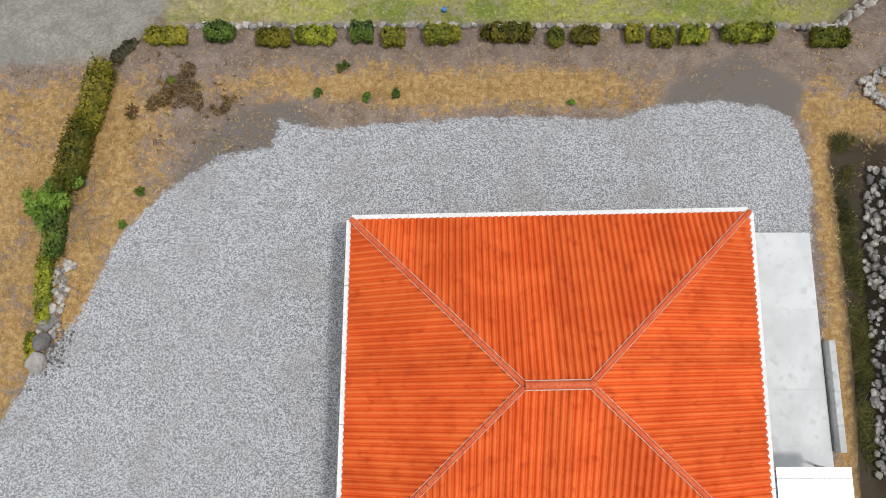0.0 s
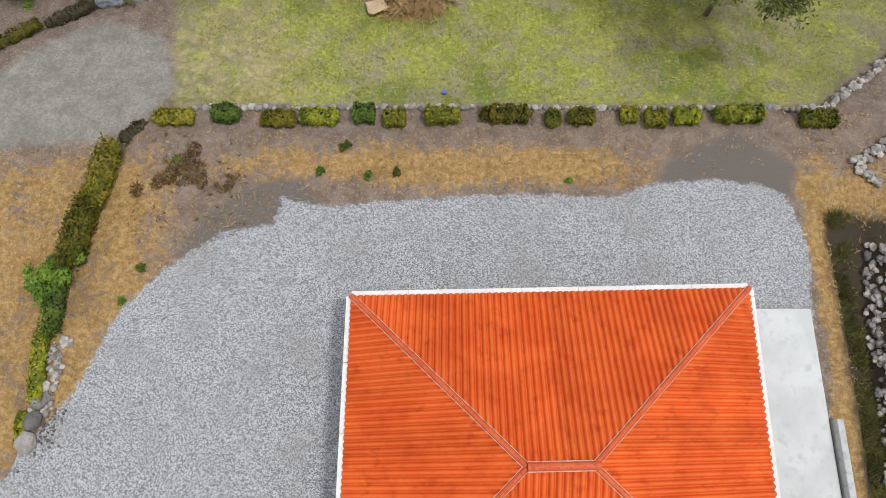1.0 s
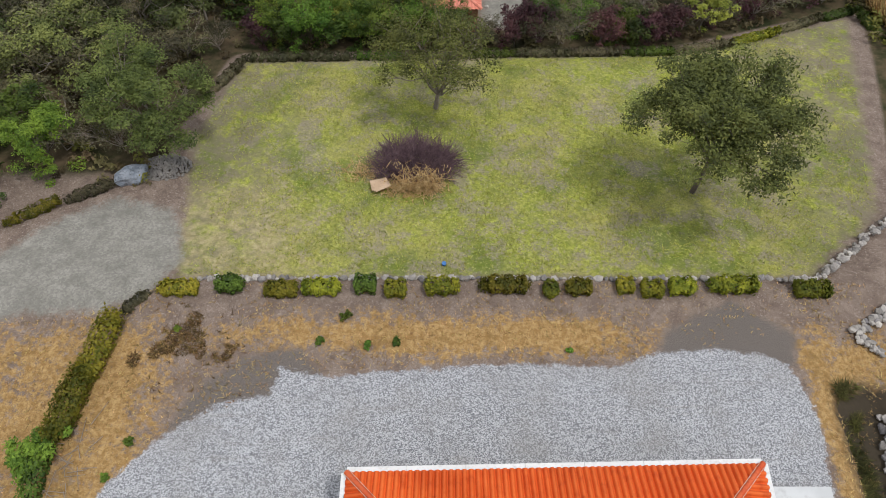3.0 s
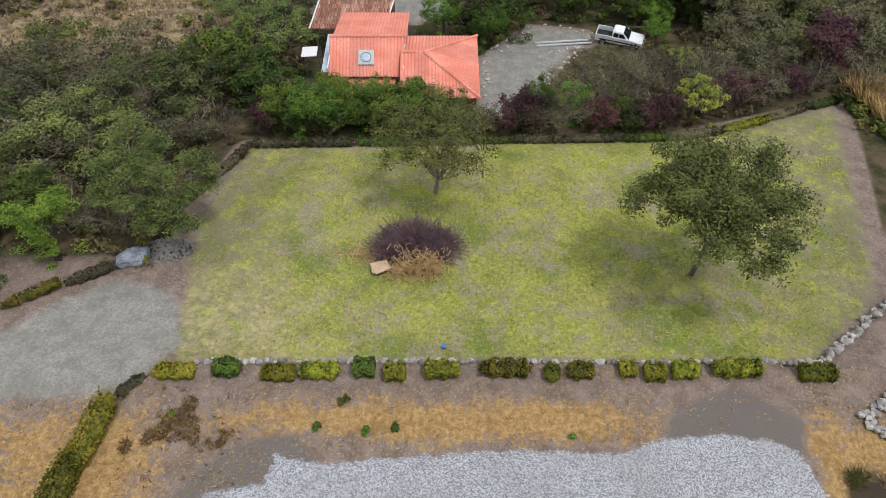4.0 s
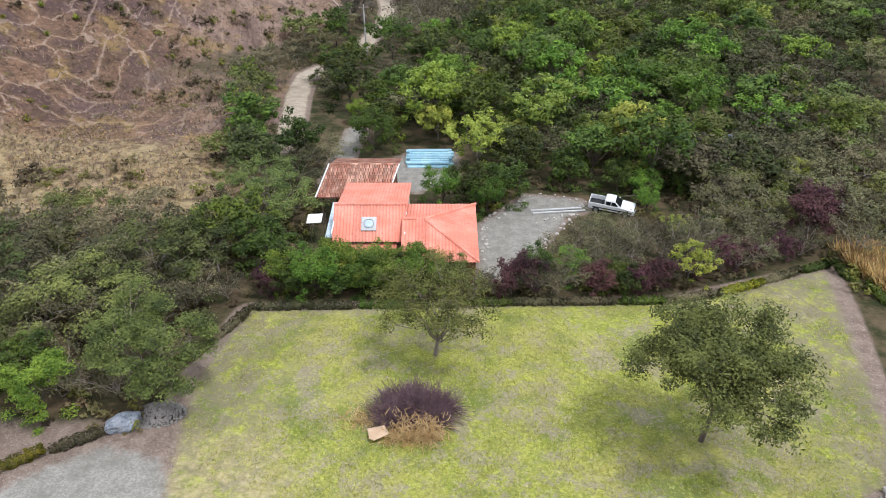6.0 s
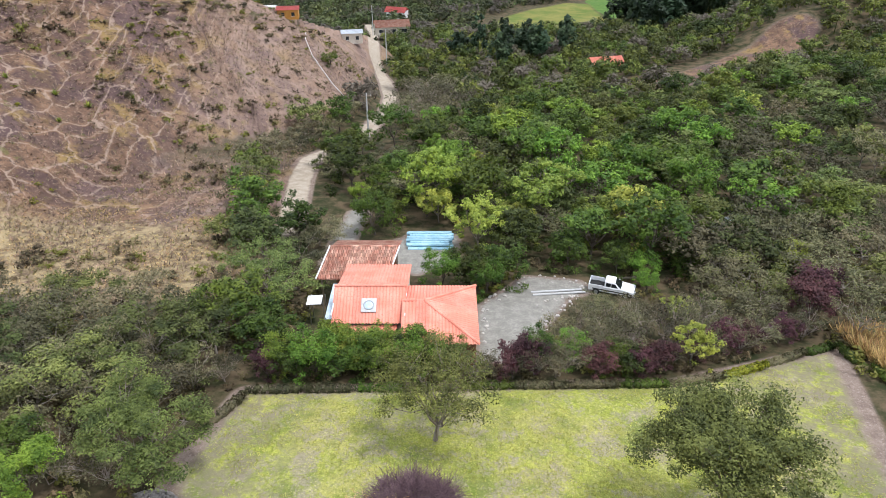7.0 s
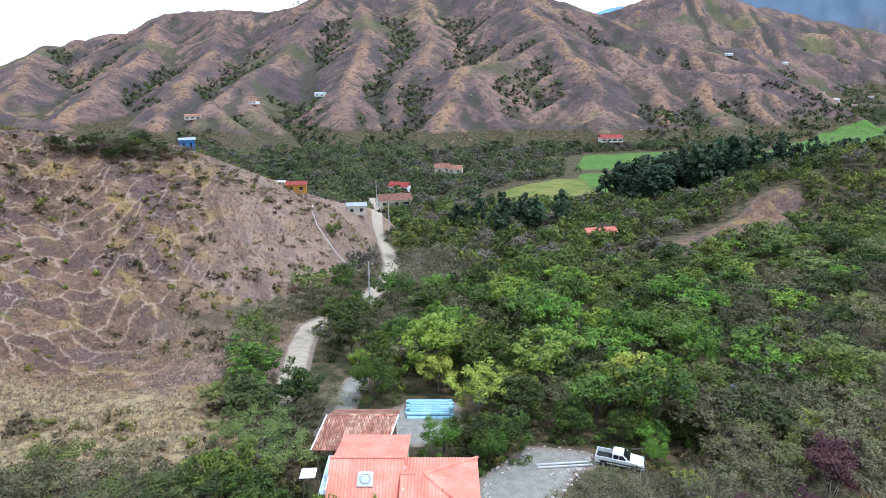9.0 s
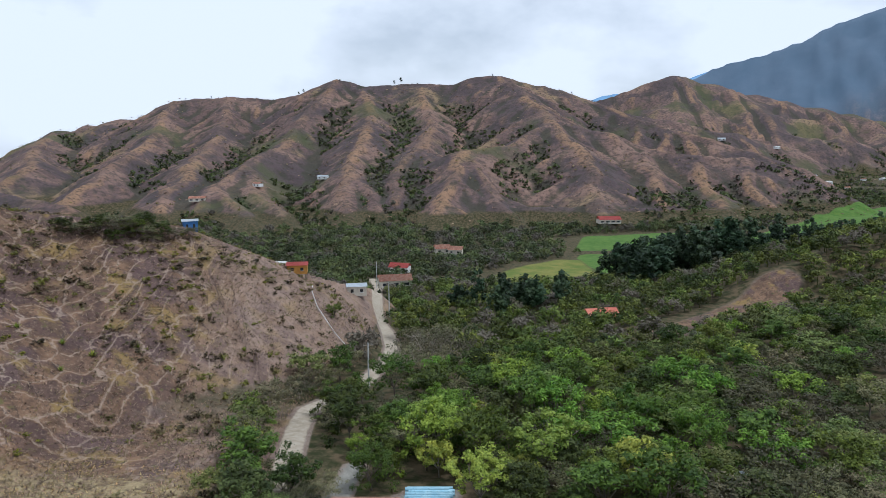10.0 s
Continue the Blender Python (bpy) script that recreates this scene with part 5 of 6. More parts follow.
# kind, x, y, size
for kind, x, y, s in [
    ("acacia", -21.5, 39.0, 1.0), ("olive", -26.5, 46.0, 1.1), ("olive", -35.5, 46.5, 1.0), ("acacia", -33.0, 36.0, 0.95), ("olive", -20.5, 33.2, 0.8), ("acacia", -40.0, 41.0, 1.0),
    ("acacia", -15.6, 51.5, 0.9), ("acacia", -17.5, 57.0, 0.8), ("dark", -14.3, 42.5, 0.8), ("acacia", -18.0, 42.0, 0.9),
    ("bare", -17.9, 36.4, 1.0), ("bare", -20.5, 27.4, 0.8), ("bare", -15.9, 37.6, 0.8), ("bare", -26.0, 30.0, 1.0), ("acacia", -29.5, 30.0, 0.75), ("dark", -27.5, 26.0, 0.6), ("olive", -34.0, 30.5, 0.9), ("olive", -38.0, 34.0, 0.9),
    ("bare", -30.5, 34.5, 1.2), ("bare", -24.0, 42.0, 1.2), ("bare", -21.0, 46.5, 1.2), ("bare", -32.0, 41.0, 1.1), ("acacia", -44.0, 47.0, 1.0), ("olive", -46.0, 38.0, 1.0), ("olive", -30.0, 24.5, 0.6), ("dark", -26.5, 22.6, 0.5),
    ("olive", -25.0, 37.5, 0.9), ("acacia", -36.5, 41.5, 0.9), ("olive", -22.5, 43.5, 0.9), ("acacia", -31.0, 47.5, 0.9), ("olive", -27.0, 33.5, 0.7), ("olive", -41.0, 46.5, 0.9), ("olive", -18.8, 48.8, 0.8),
    ("olive", -33.5, 27.5, 0.7), ("acacia", -36.0, 31.0, 0.8), ("dark", -25.2, 28.5, 0.55), ("olive", -21.0, 36.2, 0.7), ("bare", -22.4, 26.8, 1.0), ("bare", -19.2, 26.6, 1.0), ("bare", -28.5, 27.5, 1.1), 
    ("bare", 15.0, 43.0, 1.2), ("bare", 19.8, 44.0, 1.1), ("bare", 11.8, 46.5, 0.9), ("bare", 21.8, 46.0, 1.1), ("olive", 24.8, 46.8, 0.5), ("bare", 27.0, 47.5, 1.2), ("purple", 24.6, 43.2, 0.9), ("purple", 19.4, 41.2, 0.8), ("bare", 14.0, 41.5, 1.2), ("fresh", 12.6, 39.2, 0.7), ("bare", 6.8, 38.4, 0.9), ("dark", -10.9, 38.4, 0.5), ("fresh", -4.4, 39.0, 0.9),
    ("fresh", -8.4, 40.0, 0.95), ("dark", -2.2, 39.0, 0.6), ("lime", -5.0, 39.7, 0.42), ("fresh", -6.6, 39.9, 0.85), ("olive", 1.6, 38.9, 0.5),
    ("purple", -12.8, 38.2, 0.8), ("fresh", -12.0, 39.2, 0.8), ("dark", -7.6, 38.6, 0.5), ("fresh", -5.6, 38.8, 0.85), ("dark", -3.4, 38.7, 0.62), ("fresh", -1.6, 38.6, 0.95), ("fresh", 0.3, 38.6, 0.8), ("lime", -6.7, 39.6, 0.35),
    ("purple", 5.2, 38.0, 0.95), ("fresh", 7.0, 40.2, 0.8), ("bare", 8.3, 38.3, 0.9), ("fresh", 9.8, 40.6, 0.75), ("purple", 11.2, 38.4, 0.9), ("bare", 12.3, 40.3, 1.1), ("dark", 13.4, 38.8, 0.5), ("purple", 16.2, 39.6, 1.0),
    ("purple", 14.8, 38.6, 0.8), ("bare", 17.8, 40.5, 1.0), ("lime", 19.0, 40.4, 0.4), ("bare", 20.6, 41.4, 0.9), ("purple", 21.8, 42.2, 0.9), ("bare", 23.6, 42.4, 1.0), ("bare", 25.6, 43.6, 0.9), ("purple", 27.6, 44.0, 0.8), ("bare", 29.8, 44.6, 0.9),
    ("olive", 10.9, 43.6, 0.62), ("bare", 13.8, 44.8, 1.1), ("olive", 14.0, 48.2, 0.5), ("bare", 18.5, 45.0, 1.1), ("bare", 16.6, 47.0, 0.9), ("lime", 20.4, 48.5, 0.3), ("fresh", 19.6, 54.5, 0.7), ("bare", 22.8, 48.6, 1.0),
    ("purple", 31.8, 47.5, 1.5), ("purple", 33.2, 50.0, 1.4), ("olive", 27.6, 50.8, 0.95), ("acacia", 29.6, 54.5, 1.0), ("olive", 37.0, 52.0, 1.0), ("bare", 34.0, 44.0, 1.2), ("olive", 35.0, 58.5, 1.1), ("olive", 42.0, 58.0, 1.1),
    ("acacia", 42.5, 50.5, 1.0), ("olive", 48.0, 62.0, 1.0), ("acacia", 49.0, 54.0, 1.0), ("bare", 39.0, 47.0, 1.3), ("olive", 44.0, 45.0, 0.9), ("dark", 24.6, 58.5, 0.55), ("dark", 24.8, 63.4, 0.8), ("dark", 24.2, 50.6, 0.3),
    ("dark", 13.2, 60.4, 0.7), ("dark", 17.8, 58.4, 0.6), ("fresh", 20.0, 57.5, 0.8), ("dark", 5.8, 56.6, 0.75), ("dark", 2.6, 55.4, 0.75), ("fresh", -0.2, 55.6, 1.0), ("fresh", 4.0, 53.8, 0.9), ("lime", 3.8, 63.6, 0.75), ("dark", 8.0, 62.4, 0.9),
    ("fresh", -7.8, 68.6, 1.3), ("dark", -7.0, 72.5, 0.8), ("fresh", -10.4, 77.6, 0.8), ("olive", -13.8, 65.5, 0.7), ("olive", -14.8, 61.0, 0.8), ("lime", -24.6, 78.0, 0.6), ("acacia", -22.6, 70.0, 0.75), ("fresh", -24.4, 84.0, 1.0), ("lime", -27.0, 90.0, 0.55), ("dark", -20.8, 64.5, 0.6),
    ("lime", -1.2, 80.5, 0.85), ("dark", -5.6, 84.0, 1.0), ("dark", 17.0, 66.5, 1.0), ("lime", 8.0, 66.5, 0.6), ("dark", 22.0, 70.0, 0.9), ("fresh", 30.8, 76.0, 1.8),
]:
    planted(PROTO[kind], x, y, s, 0.9 + 0.2 * ((x * 7.3 + y * 3.1) % 1.0), (x * 37 + y * 91) % 360)

# low clipped hedges round the lawn
for k, (x, y, w, turn, mat_, label) in enumerate([(-12.0, 36.2, 3.6, 2, LEAF_OLIVE, "low brownish clipped hedge behind the lawn"), (-8.2, 36.3, 3.8, 0, LEAF_OLIVE, "low clipped hedge behind the lawn"), (-4.4, 36.4, 3.6, 1, LEAF_DARK, "low clipped hedge behind the lawn"),
                                                 (-0.6, 36.6, 3.8, 1, LEAF_OLIVE, "low clipped hedge behind the lawn"), (3.2, 36.7, 3.6, 1, LEAF_DARK, "low clipped hedge behind the lawn"), (7.0, 36.8, 3.8, 1, LEAF_OLIVE, "low clipped hedge behind the lawn"), (10.8, 36.9, 3.8, 1, LEAF_OLIVE, "low clipped hedge behind the lawn"),
                                                 (14.6, 37.0, 3.6, 2, LEAF_DARK, "low dark clipped hedge behind the lawn"), (18.6, 37.6, 4.2, 12, LEAF_OLIVE, "low clipped hedge behind the lawn"), (22.6, 39.0, 4.0, 20, LEAF_HEDGE, "low clipped hedge behind the lawn"), (26.6, 40.9, 4.2, 25, LEAF_OLIVE, "low clipped hedge behind the lawn"), (30.0, 42.3, 3.0, 20, LEAF_DARK, "low clipped hedge behind the lawn"),
                                                 (-14.6, 33.8, 3.4, 62, LEAF_OLIVE, "low reddish clipped hedge beside the lawn"), (-15.8, 31.2, 2.4, 66, LEAF_OLIVE, "low reddish clipped hedge beside the lawn"), (-20.0, 23.0, 2.6, 30, LEAF_OLIVE, "low reddish clipped hedge beside the drive"), (-22.6, 21.4, 2.8, 35, LEAF_HEDGE, "low clipped hedge beside the drive"), (-25.2, 19.6, 3.0, 36, LEAF_HEDGE, "low clipped hedge beside the drive"),
                                                 (31.6, 40.6, 3.6, -78, LEAF_DARK, "dark clipped hedge at the lawn's far side"), (32.3, 37.0, 3.6, -80, LEAF_DARK, "dark clipped hedge at the lawn's far side"), (32.8, 33.4, 3.6, -82, LEAF_DARK, "dark clipped hedge at the lawn's far side")]):
    hedge_bush(x, y, w, 0.7, 0.55, mat_, 50 + k, int(600 * w), turn, label, "hedge", "hedges round the lawn")
grass("tall_yellow_grass", STRAW_BLADES, 6000, (32.6, 40, 30, 45), 1.2, "tall yellow reed grass beyond the hedge", 6, 5, lambda x, y, r: x > 33 - (y - 30) * 0.02, 0.12, 0.6)
grass("bank_grass", BANK_BLADES, 12000, (17.2, 19.3, -4, 11), 0.32, "long green grass on the dark bank", 7, 5, lambda x, y, r: (np.abs(x - 18.35) < 0.3 + 0.5 * r) & (r < 0.5 + fractal(x, y, 1.2, 3, 44)), 0.16)


# ---- the lower house ----
def build_lower_house():
    house = empty("house", pose(-3, 45, -6), "house with salmon-pink clay tile roofs among trees", "house")
    inv = house.matrix_world.inverted()
    slope_sheets(house, (-3.0, 45.2 - 2.9, -2.6), (-1, 0), (0, 1), 5.7, 2.9, 1.6, 0, 0, PINK_ROOF, 0.26, "roof_sheet", 0.06)
    slope_sheets(house, (-8.5, 51.4, -2.9), (1, 0), (0, -1), 5.7, 6.2, 1.9, 0, 0, PINK_ROOF, 0.26, "roof_sheet", 0.06)
    slope_sheets(house, (-3.2, 39.75, -2.6), (1, 0), (0, 1), 5.95, 3.9, 1.25, 0, 4.2, PINK_ROOF, 0.26, "roof_sheet", 0.06)
    slope_sheets(house, (2.75, 47.6, -2.6), (-1, 0), (0, -1), 5.95, 3.95, 1.25, 4.2, 0, PINK_ROOF, 0.26, "roof_sheet", 0.06)
    slope_sheets(house, (2.75, 39.75, -2.6), (0, 1), (-1, 0), 7.85, 4.2, 1.25, 3.9, 3.95, PINK_ROOF, 0.26, "roof_sheet", 0.06)
    cap_line(house, "ridge_cap", (-8.7, 45.2, -0.97), (-2.9, 45.2, -0.97), PINK_ROOF, 0.13)
    cap_line(house, "ridge_cap", (-3.1, 43.65, -1.32), (-1.45, 43.65, -1.32), PINK_ROOF, 0.13)
    cap_line(house, "hip_cap", (2.75, 47.6, -2.55), (-1.45, 43.65, -1.32), PINK_ROOF, 0.13)
    cap_line(house, "hip_cap", (2.75, 39.75, -2.55), (-1.45, 43.65, -1.32), PINK_ROOF, 0.13)
    # the lower front roof and the glazed side strip
    slope_sheets(house, (-3.6, 40.6, -3.7), (-1, 0), (0, 1), 4.8, 1.9, 0.8, 0, 0, PINK_ROOF, 0.26, "roof_sheet", 0.06)
    part("side_glazing", box((-9.05, 45.6, -2.75), (0.6, 5.0, 0.06), 0.01), SKYGLASS, house, "pale glazed strip along the roof edge")
    for cx, cy, sx, sy, z0, z1, m in ((-5.7, 42.9, 5.2, 0.2, -7.2, -2.75, PLASTER), (-5.7, 51.0, 5.2, 0.2, -8.2, -3.05, PLASTER), (-8.3, 46.95, 0.2, 7.9, -8.2, -2.75, PLASTER), (-3.1, 47, 0.2, 7.8, -8.2, -2.75, PLASTER),
                                      (-0.2, 40.3, 5.4, 0.2, -6.8, -2.7, BRICK), (-0.2, 47.1, 5.4, 0.2, -7.6, -2.7, PLASTER), (2.35, 43.7, 0.2, 6.7, -7.6, -2.7, PLASTER), (-5.8, 41.2, 4.4, 0.2, -6.8, -3.75, BRICK)):
        part("wall", box((cx, cy, (z0 + z1) / 2), (sx, sy, z1 - z0)), m, house)
    for p, m in (((-8.65, 43.75, -1.8), 1), ((-2.95, 43.75, -1.8), 1)):
        part("barge_board", box(p, (0.08, 3.0, 0.18), 0.01), WHITE, house, "", None)
    tilt = math.atan2(1.6, 2.9)
    frame_bm = box((0, 0, 0), (1.2, 1.2, 0.10), 0.02)
    sl = part("skylight", frame_bm, CONCRETE, house, "square pale skylight with a round dome", Matrix.Translation((-5.85, 43.6, -1.76)) @ Matrix.Rotation(tilt, 4, "X"))
    bm = bmesh.new()
    bmesh.ops.create_uvsphere(bm, u_segments=24, v_segments=8, radius=0.36)
    bmesh.ops.scale(bm, vec=(1, 1, 0.12), verts=bm.verts)
    dome = part("dome", bm, SKYGLASS, sl, "round glazed dome", Matrix.Translation((0, 0, 0.05)), True)
    bm = bmesh.new()
    for k in range(24):
        a, b = k * math.pi / 12, (k + 1) * math.pi / 12
        rod(bm, (math.cos(a) * 0.38, math.sin(a) * 0.38, 0.06), (math.cos(b) * 0.38, math.sin(b) * 0.38, 0.06), 0.04, None, 5)
    part("dome_ring", bm, STEEL, sl)
    for ob in house.children:
        ob.matrix_basis = inv @ ob.matrix_basis


build_lower_house()


def build_barn():
    barn = empty("outbuilding", pose(-8, 54, -7), "open outbuilding with a weathered mottled clay tile roof", "outbuilding")
    inv = barn.matrix_world.inverted()
    # single barrel tiles in courses on the front slope, joined sheets behind
    bm = bmesh.new()
    for k in range(5):
        t = math.pi * k / 4
        for y, r in ((0, 0.105), (0.46, 0.085)):
            bm.verts.new((math.cos(t) * r, y, math.sin(t) * r * 0.9))
    bm.verts.ensure_lookup_table()
    for k in range(4):
        bm.faces.new([bm.verts[i] for i in (2 * k, 2 * k + 2, 2 * k + 3, 2 * k + 1)])
    tile = bm_mesh("roof_tile", bm, OLD_TILE, True)
    tilt = math.atan2(1.4, 3.4)
    for i in range(27):
        for j in range(9):
            x, w = -11.2 + 0.235 * i + 0.02 * math.sin(i * 9 + j * 5), 0.4 * j
            skew = 0.85 * w / 3.5
            child("roof_tile", tile, barn, "", pose(x + skew, 51.05 + w * math.cos(tilt), -4.2 + w * math.sin(tilt) + 0.03 * math.sin(i * 3.1 + j * 1.7) * 0.4, math.degrees(tilt) - 2, 0, 0))
    bm = bmesh.new()
    vs = [bm.verts.new(p) for p in ((-11.4, 51.0, -4.23), (-5.0, 51.0, -4.23), (-4.1, 54.5, -2.83), (-10.5, 54.5, -2.83))]
    bm.faces.new(vs)
    bmesh.ops.solidify(bm, geom=bm.faces[:], thickness=0.05)
    part("roof_deck", bm, OLD_TILE, barn)
    bm = bmesh.new()
    vs = [bm.verts.new(p) for p in ((-10.5, 54.5, -2.83), (-4.1, 54.5, -2.83), (-4.0, 58.0, -4.2), (-10.4, 58.0, -4.2))]
    bm.faces.new(vs)
    bmesh.ops.solidify(bm, geom=bm.faces[:], thickness=0.05)
    part("roof_deck", bm, OLD_TILE, barn)
    cap_line(barn, "ridge_cap", (-10.5, 54.5, -2.8), (-4.1, 54.5, -2.8), OLD_TILE, 0.13, 0.5)
    for a, b in (((-11.45, 51.0, -4.15), (-10.55, 54.5, -2.75)), ((-5.0, 51.0, -4.15), (-4.05, 54.5, -2.75))):
        part("barge_board", rod(bmesh.new(), a, b, 0.07, None, 6), WHITE, barn)
    for x in (-11.0, -8.2, -5.4):
        for y in (51.4, 57.6):
            part("post", box((x + (0.8 if y > 55 else 0), y, -6.4), (0.16, 0.16, 4.2), 0.01), TIMBER, barn)
    part("wall", box((-7.6, 56.4, -6.3), (6.0, 0.2, 3.9)), BRICK, barn)
    for ob in barn.children:
        ob.matrix_basis = inv @ ob.matrix_basis


build_barn()
canopy = empty("canopy", on_ground(-10.9, 48.2), "small white sheet canopy on four posts", "canopy")
part("sheet", box((0, 0, 2.5), (1.3, 1.2, 0.06), 0.01), WHITE, canopy, "", pose(0, 0, 0, 6, -4, 0))
for x in (-0.6, 0.6):
    for y in (-0.6, 0.6):
        part("post", box((x, y, 1.2), (0.06, 0.06, 2.5)), STEEL, canopy)
pipes = empty("pipe_stack", on_ground(-1.5, 66.6), "stack of long pale blue plastic pipes on the yard", "pipes")
for k in range(14):
    row = k // 8
    y = -2.0 + 0.52 * (k % 8) + 0.26 * row
    bm = rod(bmesh.new(), (-2.4 + 0.25 * math.sin(k * 2.3), y, 0.24 + 0.36 * row), (2.4 + 0.3 * math.sin(k * 1.3), y + 0.05 * math.sin(k), 0.24 + 0.36 * row), 0.2, None, 12)
    part("pipe", bm, BLUE, pipes)
for k, (x, y, l, turn) in enumerate([(11.2, 53.9, 5.2, 6), (11.0, 54.5, 5.0, 6), (17.5, 57.4, 4.6, 4), (15.2, 46.6, 5.5, 14), (18.8, 48.2, 4.5, 12)]):
    pole = tagged(new("timber_pole", bm_mesh("timber_pole", rod(bmesh.new(), (-l / 2, 0, 0.1), (l / 2, 0, 0.1), 0.12, 0.1, 8), CONCRETE if k < 2 else DEAD)), "pale pole lying on the ground by the yard", "pole", "poles on the ground")
    pole.matrix_world = on_ground(x, y, 0.0, turn)


def pickup(m):
    car = empty("pickup", m, "white double-cab pickup with open bed parked on the yard", "pickup truck")

    def section(profile, half, inset=0.0, material=CAR_WHITE, name="body", label=""):
        bm = bmesh.new()
        rows = []
        for sy in (-1, 1):
            rows.append([bm.verts.new((x, sy * (half - inset * max(0, z - 1.0)), z)) for x, z in profile])
        n = len(profile)
        bm.faces.new(rows[0])
        bm.faces.new(rows[1][::-1])
        for k in range(n):
            bm.faces.new((rows[0][k], rows[1][k], rows[1][(k + 1) % n], rows[0][(k + 1) % n]))
        bmesh.ops.recalc_face_normals(bm, faces=bm.faces)
        bmesh.ops.bevel(bm, geom=bm.edges[:], offset=0.05, segments=2, affect="EDGES")
        return part(name, bm, material, car, label, None, False)

    section([(-2.4, 0.45), (2.35, 0.45), (2.42, 0.75), (2.3, 1.0), (1.1, 1.12), (0.9, 1.14), (-0.75, 1.12), (-0.75, 0.62), (-2.4, 0.62)], 0.88)
    section([(-0.75, 1.05), (1.0, 1.05), (0.25, 1.68), (-0.6, 1.70), (-0.78, 1.6)], 0.84, 0.22, CAR_WHITE, "cab")
    for sy in (-1, 1):
        part("bed_side", box((-1.58, sy * 0.84, 0.88), (1.66, 0.07, 0.6), 0.02), CAR_WHITE, car)
        part("black_stripe", box((0.1, sy * 0.895, 0.72), (4.2, 0.012, 0.12)), RUBBER, car, "dark stripe along the flank")
        for x0, x1 in ((-0.62, -0.12), (-0.04, 0.58)):
            bm = bmesh.new()
            vs = [bm.verts.new((x, sy * (0.862 - 0.22 * (z - 1.0)), z)) for x, z in ((x0, 1.17), (x1 + (0.1 if x1 > 0 else 0), 1.17), (x1 - (0.25 if x1 > 0 else 0), 1.56), (x0, 1.56))]
            bm.faces.new(vs)
            bmesh.ops.solidify(bm, geom=bm.faces[:], thickness=0.02)
            part("side_window", bm, GLASS, car)
        part("mirror", box((0.62, sy * 0.98, 1.18), (0.12, 0.18, 0.16), 0.03), CAR_WHITE, car)
        part("headlight", box((2.3, sy * 0.66, 0.86), (0.16, 0.34, 0.16), 0.03), SKYGLASS, car)
        for x in (-1.55, 1.5):
            wheel = part("wheel", rod(bmesh.new(), (x, sy * 0.74, 0.37), (x, sy * 0.92, 0.37), 0.37, None, 20), RUBBER, car, "black tyre")
            part("rim", rod(bmesh.new(), (x, sy * 0.90, 0.37), (x, sy * 0.93, 0.37), 0.22, None, 12), STEEL, wheel, "grey rim")
    part("tailgate", box((-2.39, 0, 0.88), (0.07, 1.7, 0.6), 0.02), CAR_WHITE, car)
    part("bed_liner", box((-1.57, 0, 0.66), (1.6, 1.6, 0.06)), RUBBER, car, "black bed liner")
    bm = bmesh.new()
    vs = [bm.verts.new(p) for p in ((0.99, -0.76, 1.12), (0.99, 0.76, 1.12), (0.32, 0.62, 1.645), (0.32, -0.62, 1.645))]
    bm.faces.new(vs)
    bmesh.ops.solidify(bm, geom=bm.faces[:], thickness=-0.03)
    part("windscreen", bm, GLASS, car)
    part("bumper", box((2.42, 0, 0.55), (0.14, 1.7, 0.22), 0.04), CAR_WHITE, car)
    part("grille", box((2.40, 0, 0.84), (0.08, 0.8, 0.16), 0.02), RUBBER, car)
    for sy in (-1, 1):
        bm = rod(bmesh.new(), (-0.85, sy * 0.75, 1.15), (-1.25, sy * 0.75, 1.62), 0.03, None, 6)
        part("roll_bar", rod(bm, (-0.8, sy * 0.75, 1.62), (-1.25, sy * 0.75, 1.62), 0.03, None, 6), RUBBER, car)
    return car


pickup(on_ground(16.3, 54.3, 0.0, -20)).scale = (0.9, 0.9, 0.9)


def yard_rubble():
    rng = np.random.default_rng(17)
    bm = bmesh.new()
    bmesh.ops.create_icosphere(bm, subdivisions=1, radius=1.0)
    v = np.array([p.co[:] for p in bm.verts])
    f = np.array([[p.index for p in q.verts] for q in bm.faces])
    bm.free()
    n = 420
    x, y = rng.uniform(3.4, 16, n), rng.uniform(41, 59, n)
    ok = (np.abs(polygon_distance(x, y, COURT)) < 0.8) | (np.hypot(x - 10.4, y - 51.5) < 1.8)
    x, y = x[ok], y[ok]
    s = rng.uniform(0.05, 0.2, len(x))
    vv, ff = scatter((v, f), np.stack([x, y, ground_height(x, y) + s * 0.3, s, s * 0.7], 1), rng)
    stuff("yard_rubble", STONE, vv, ff, "pale rubble along the edge of the yard", "rubble")


yard_rubble()


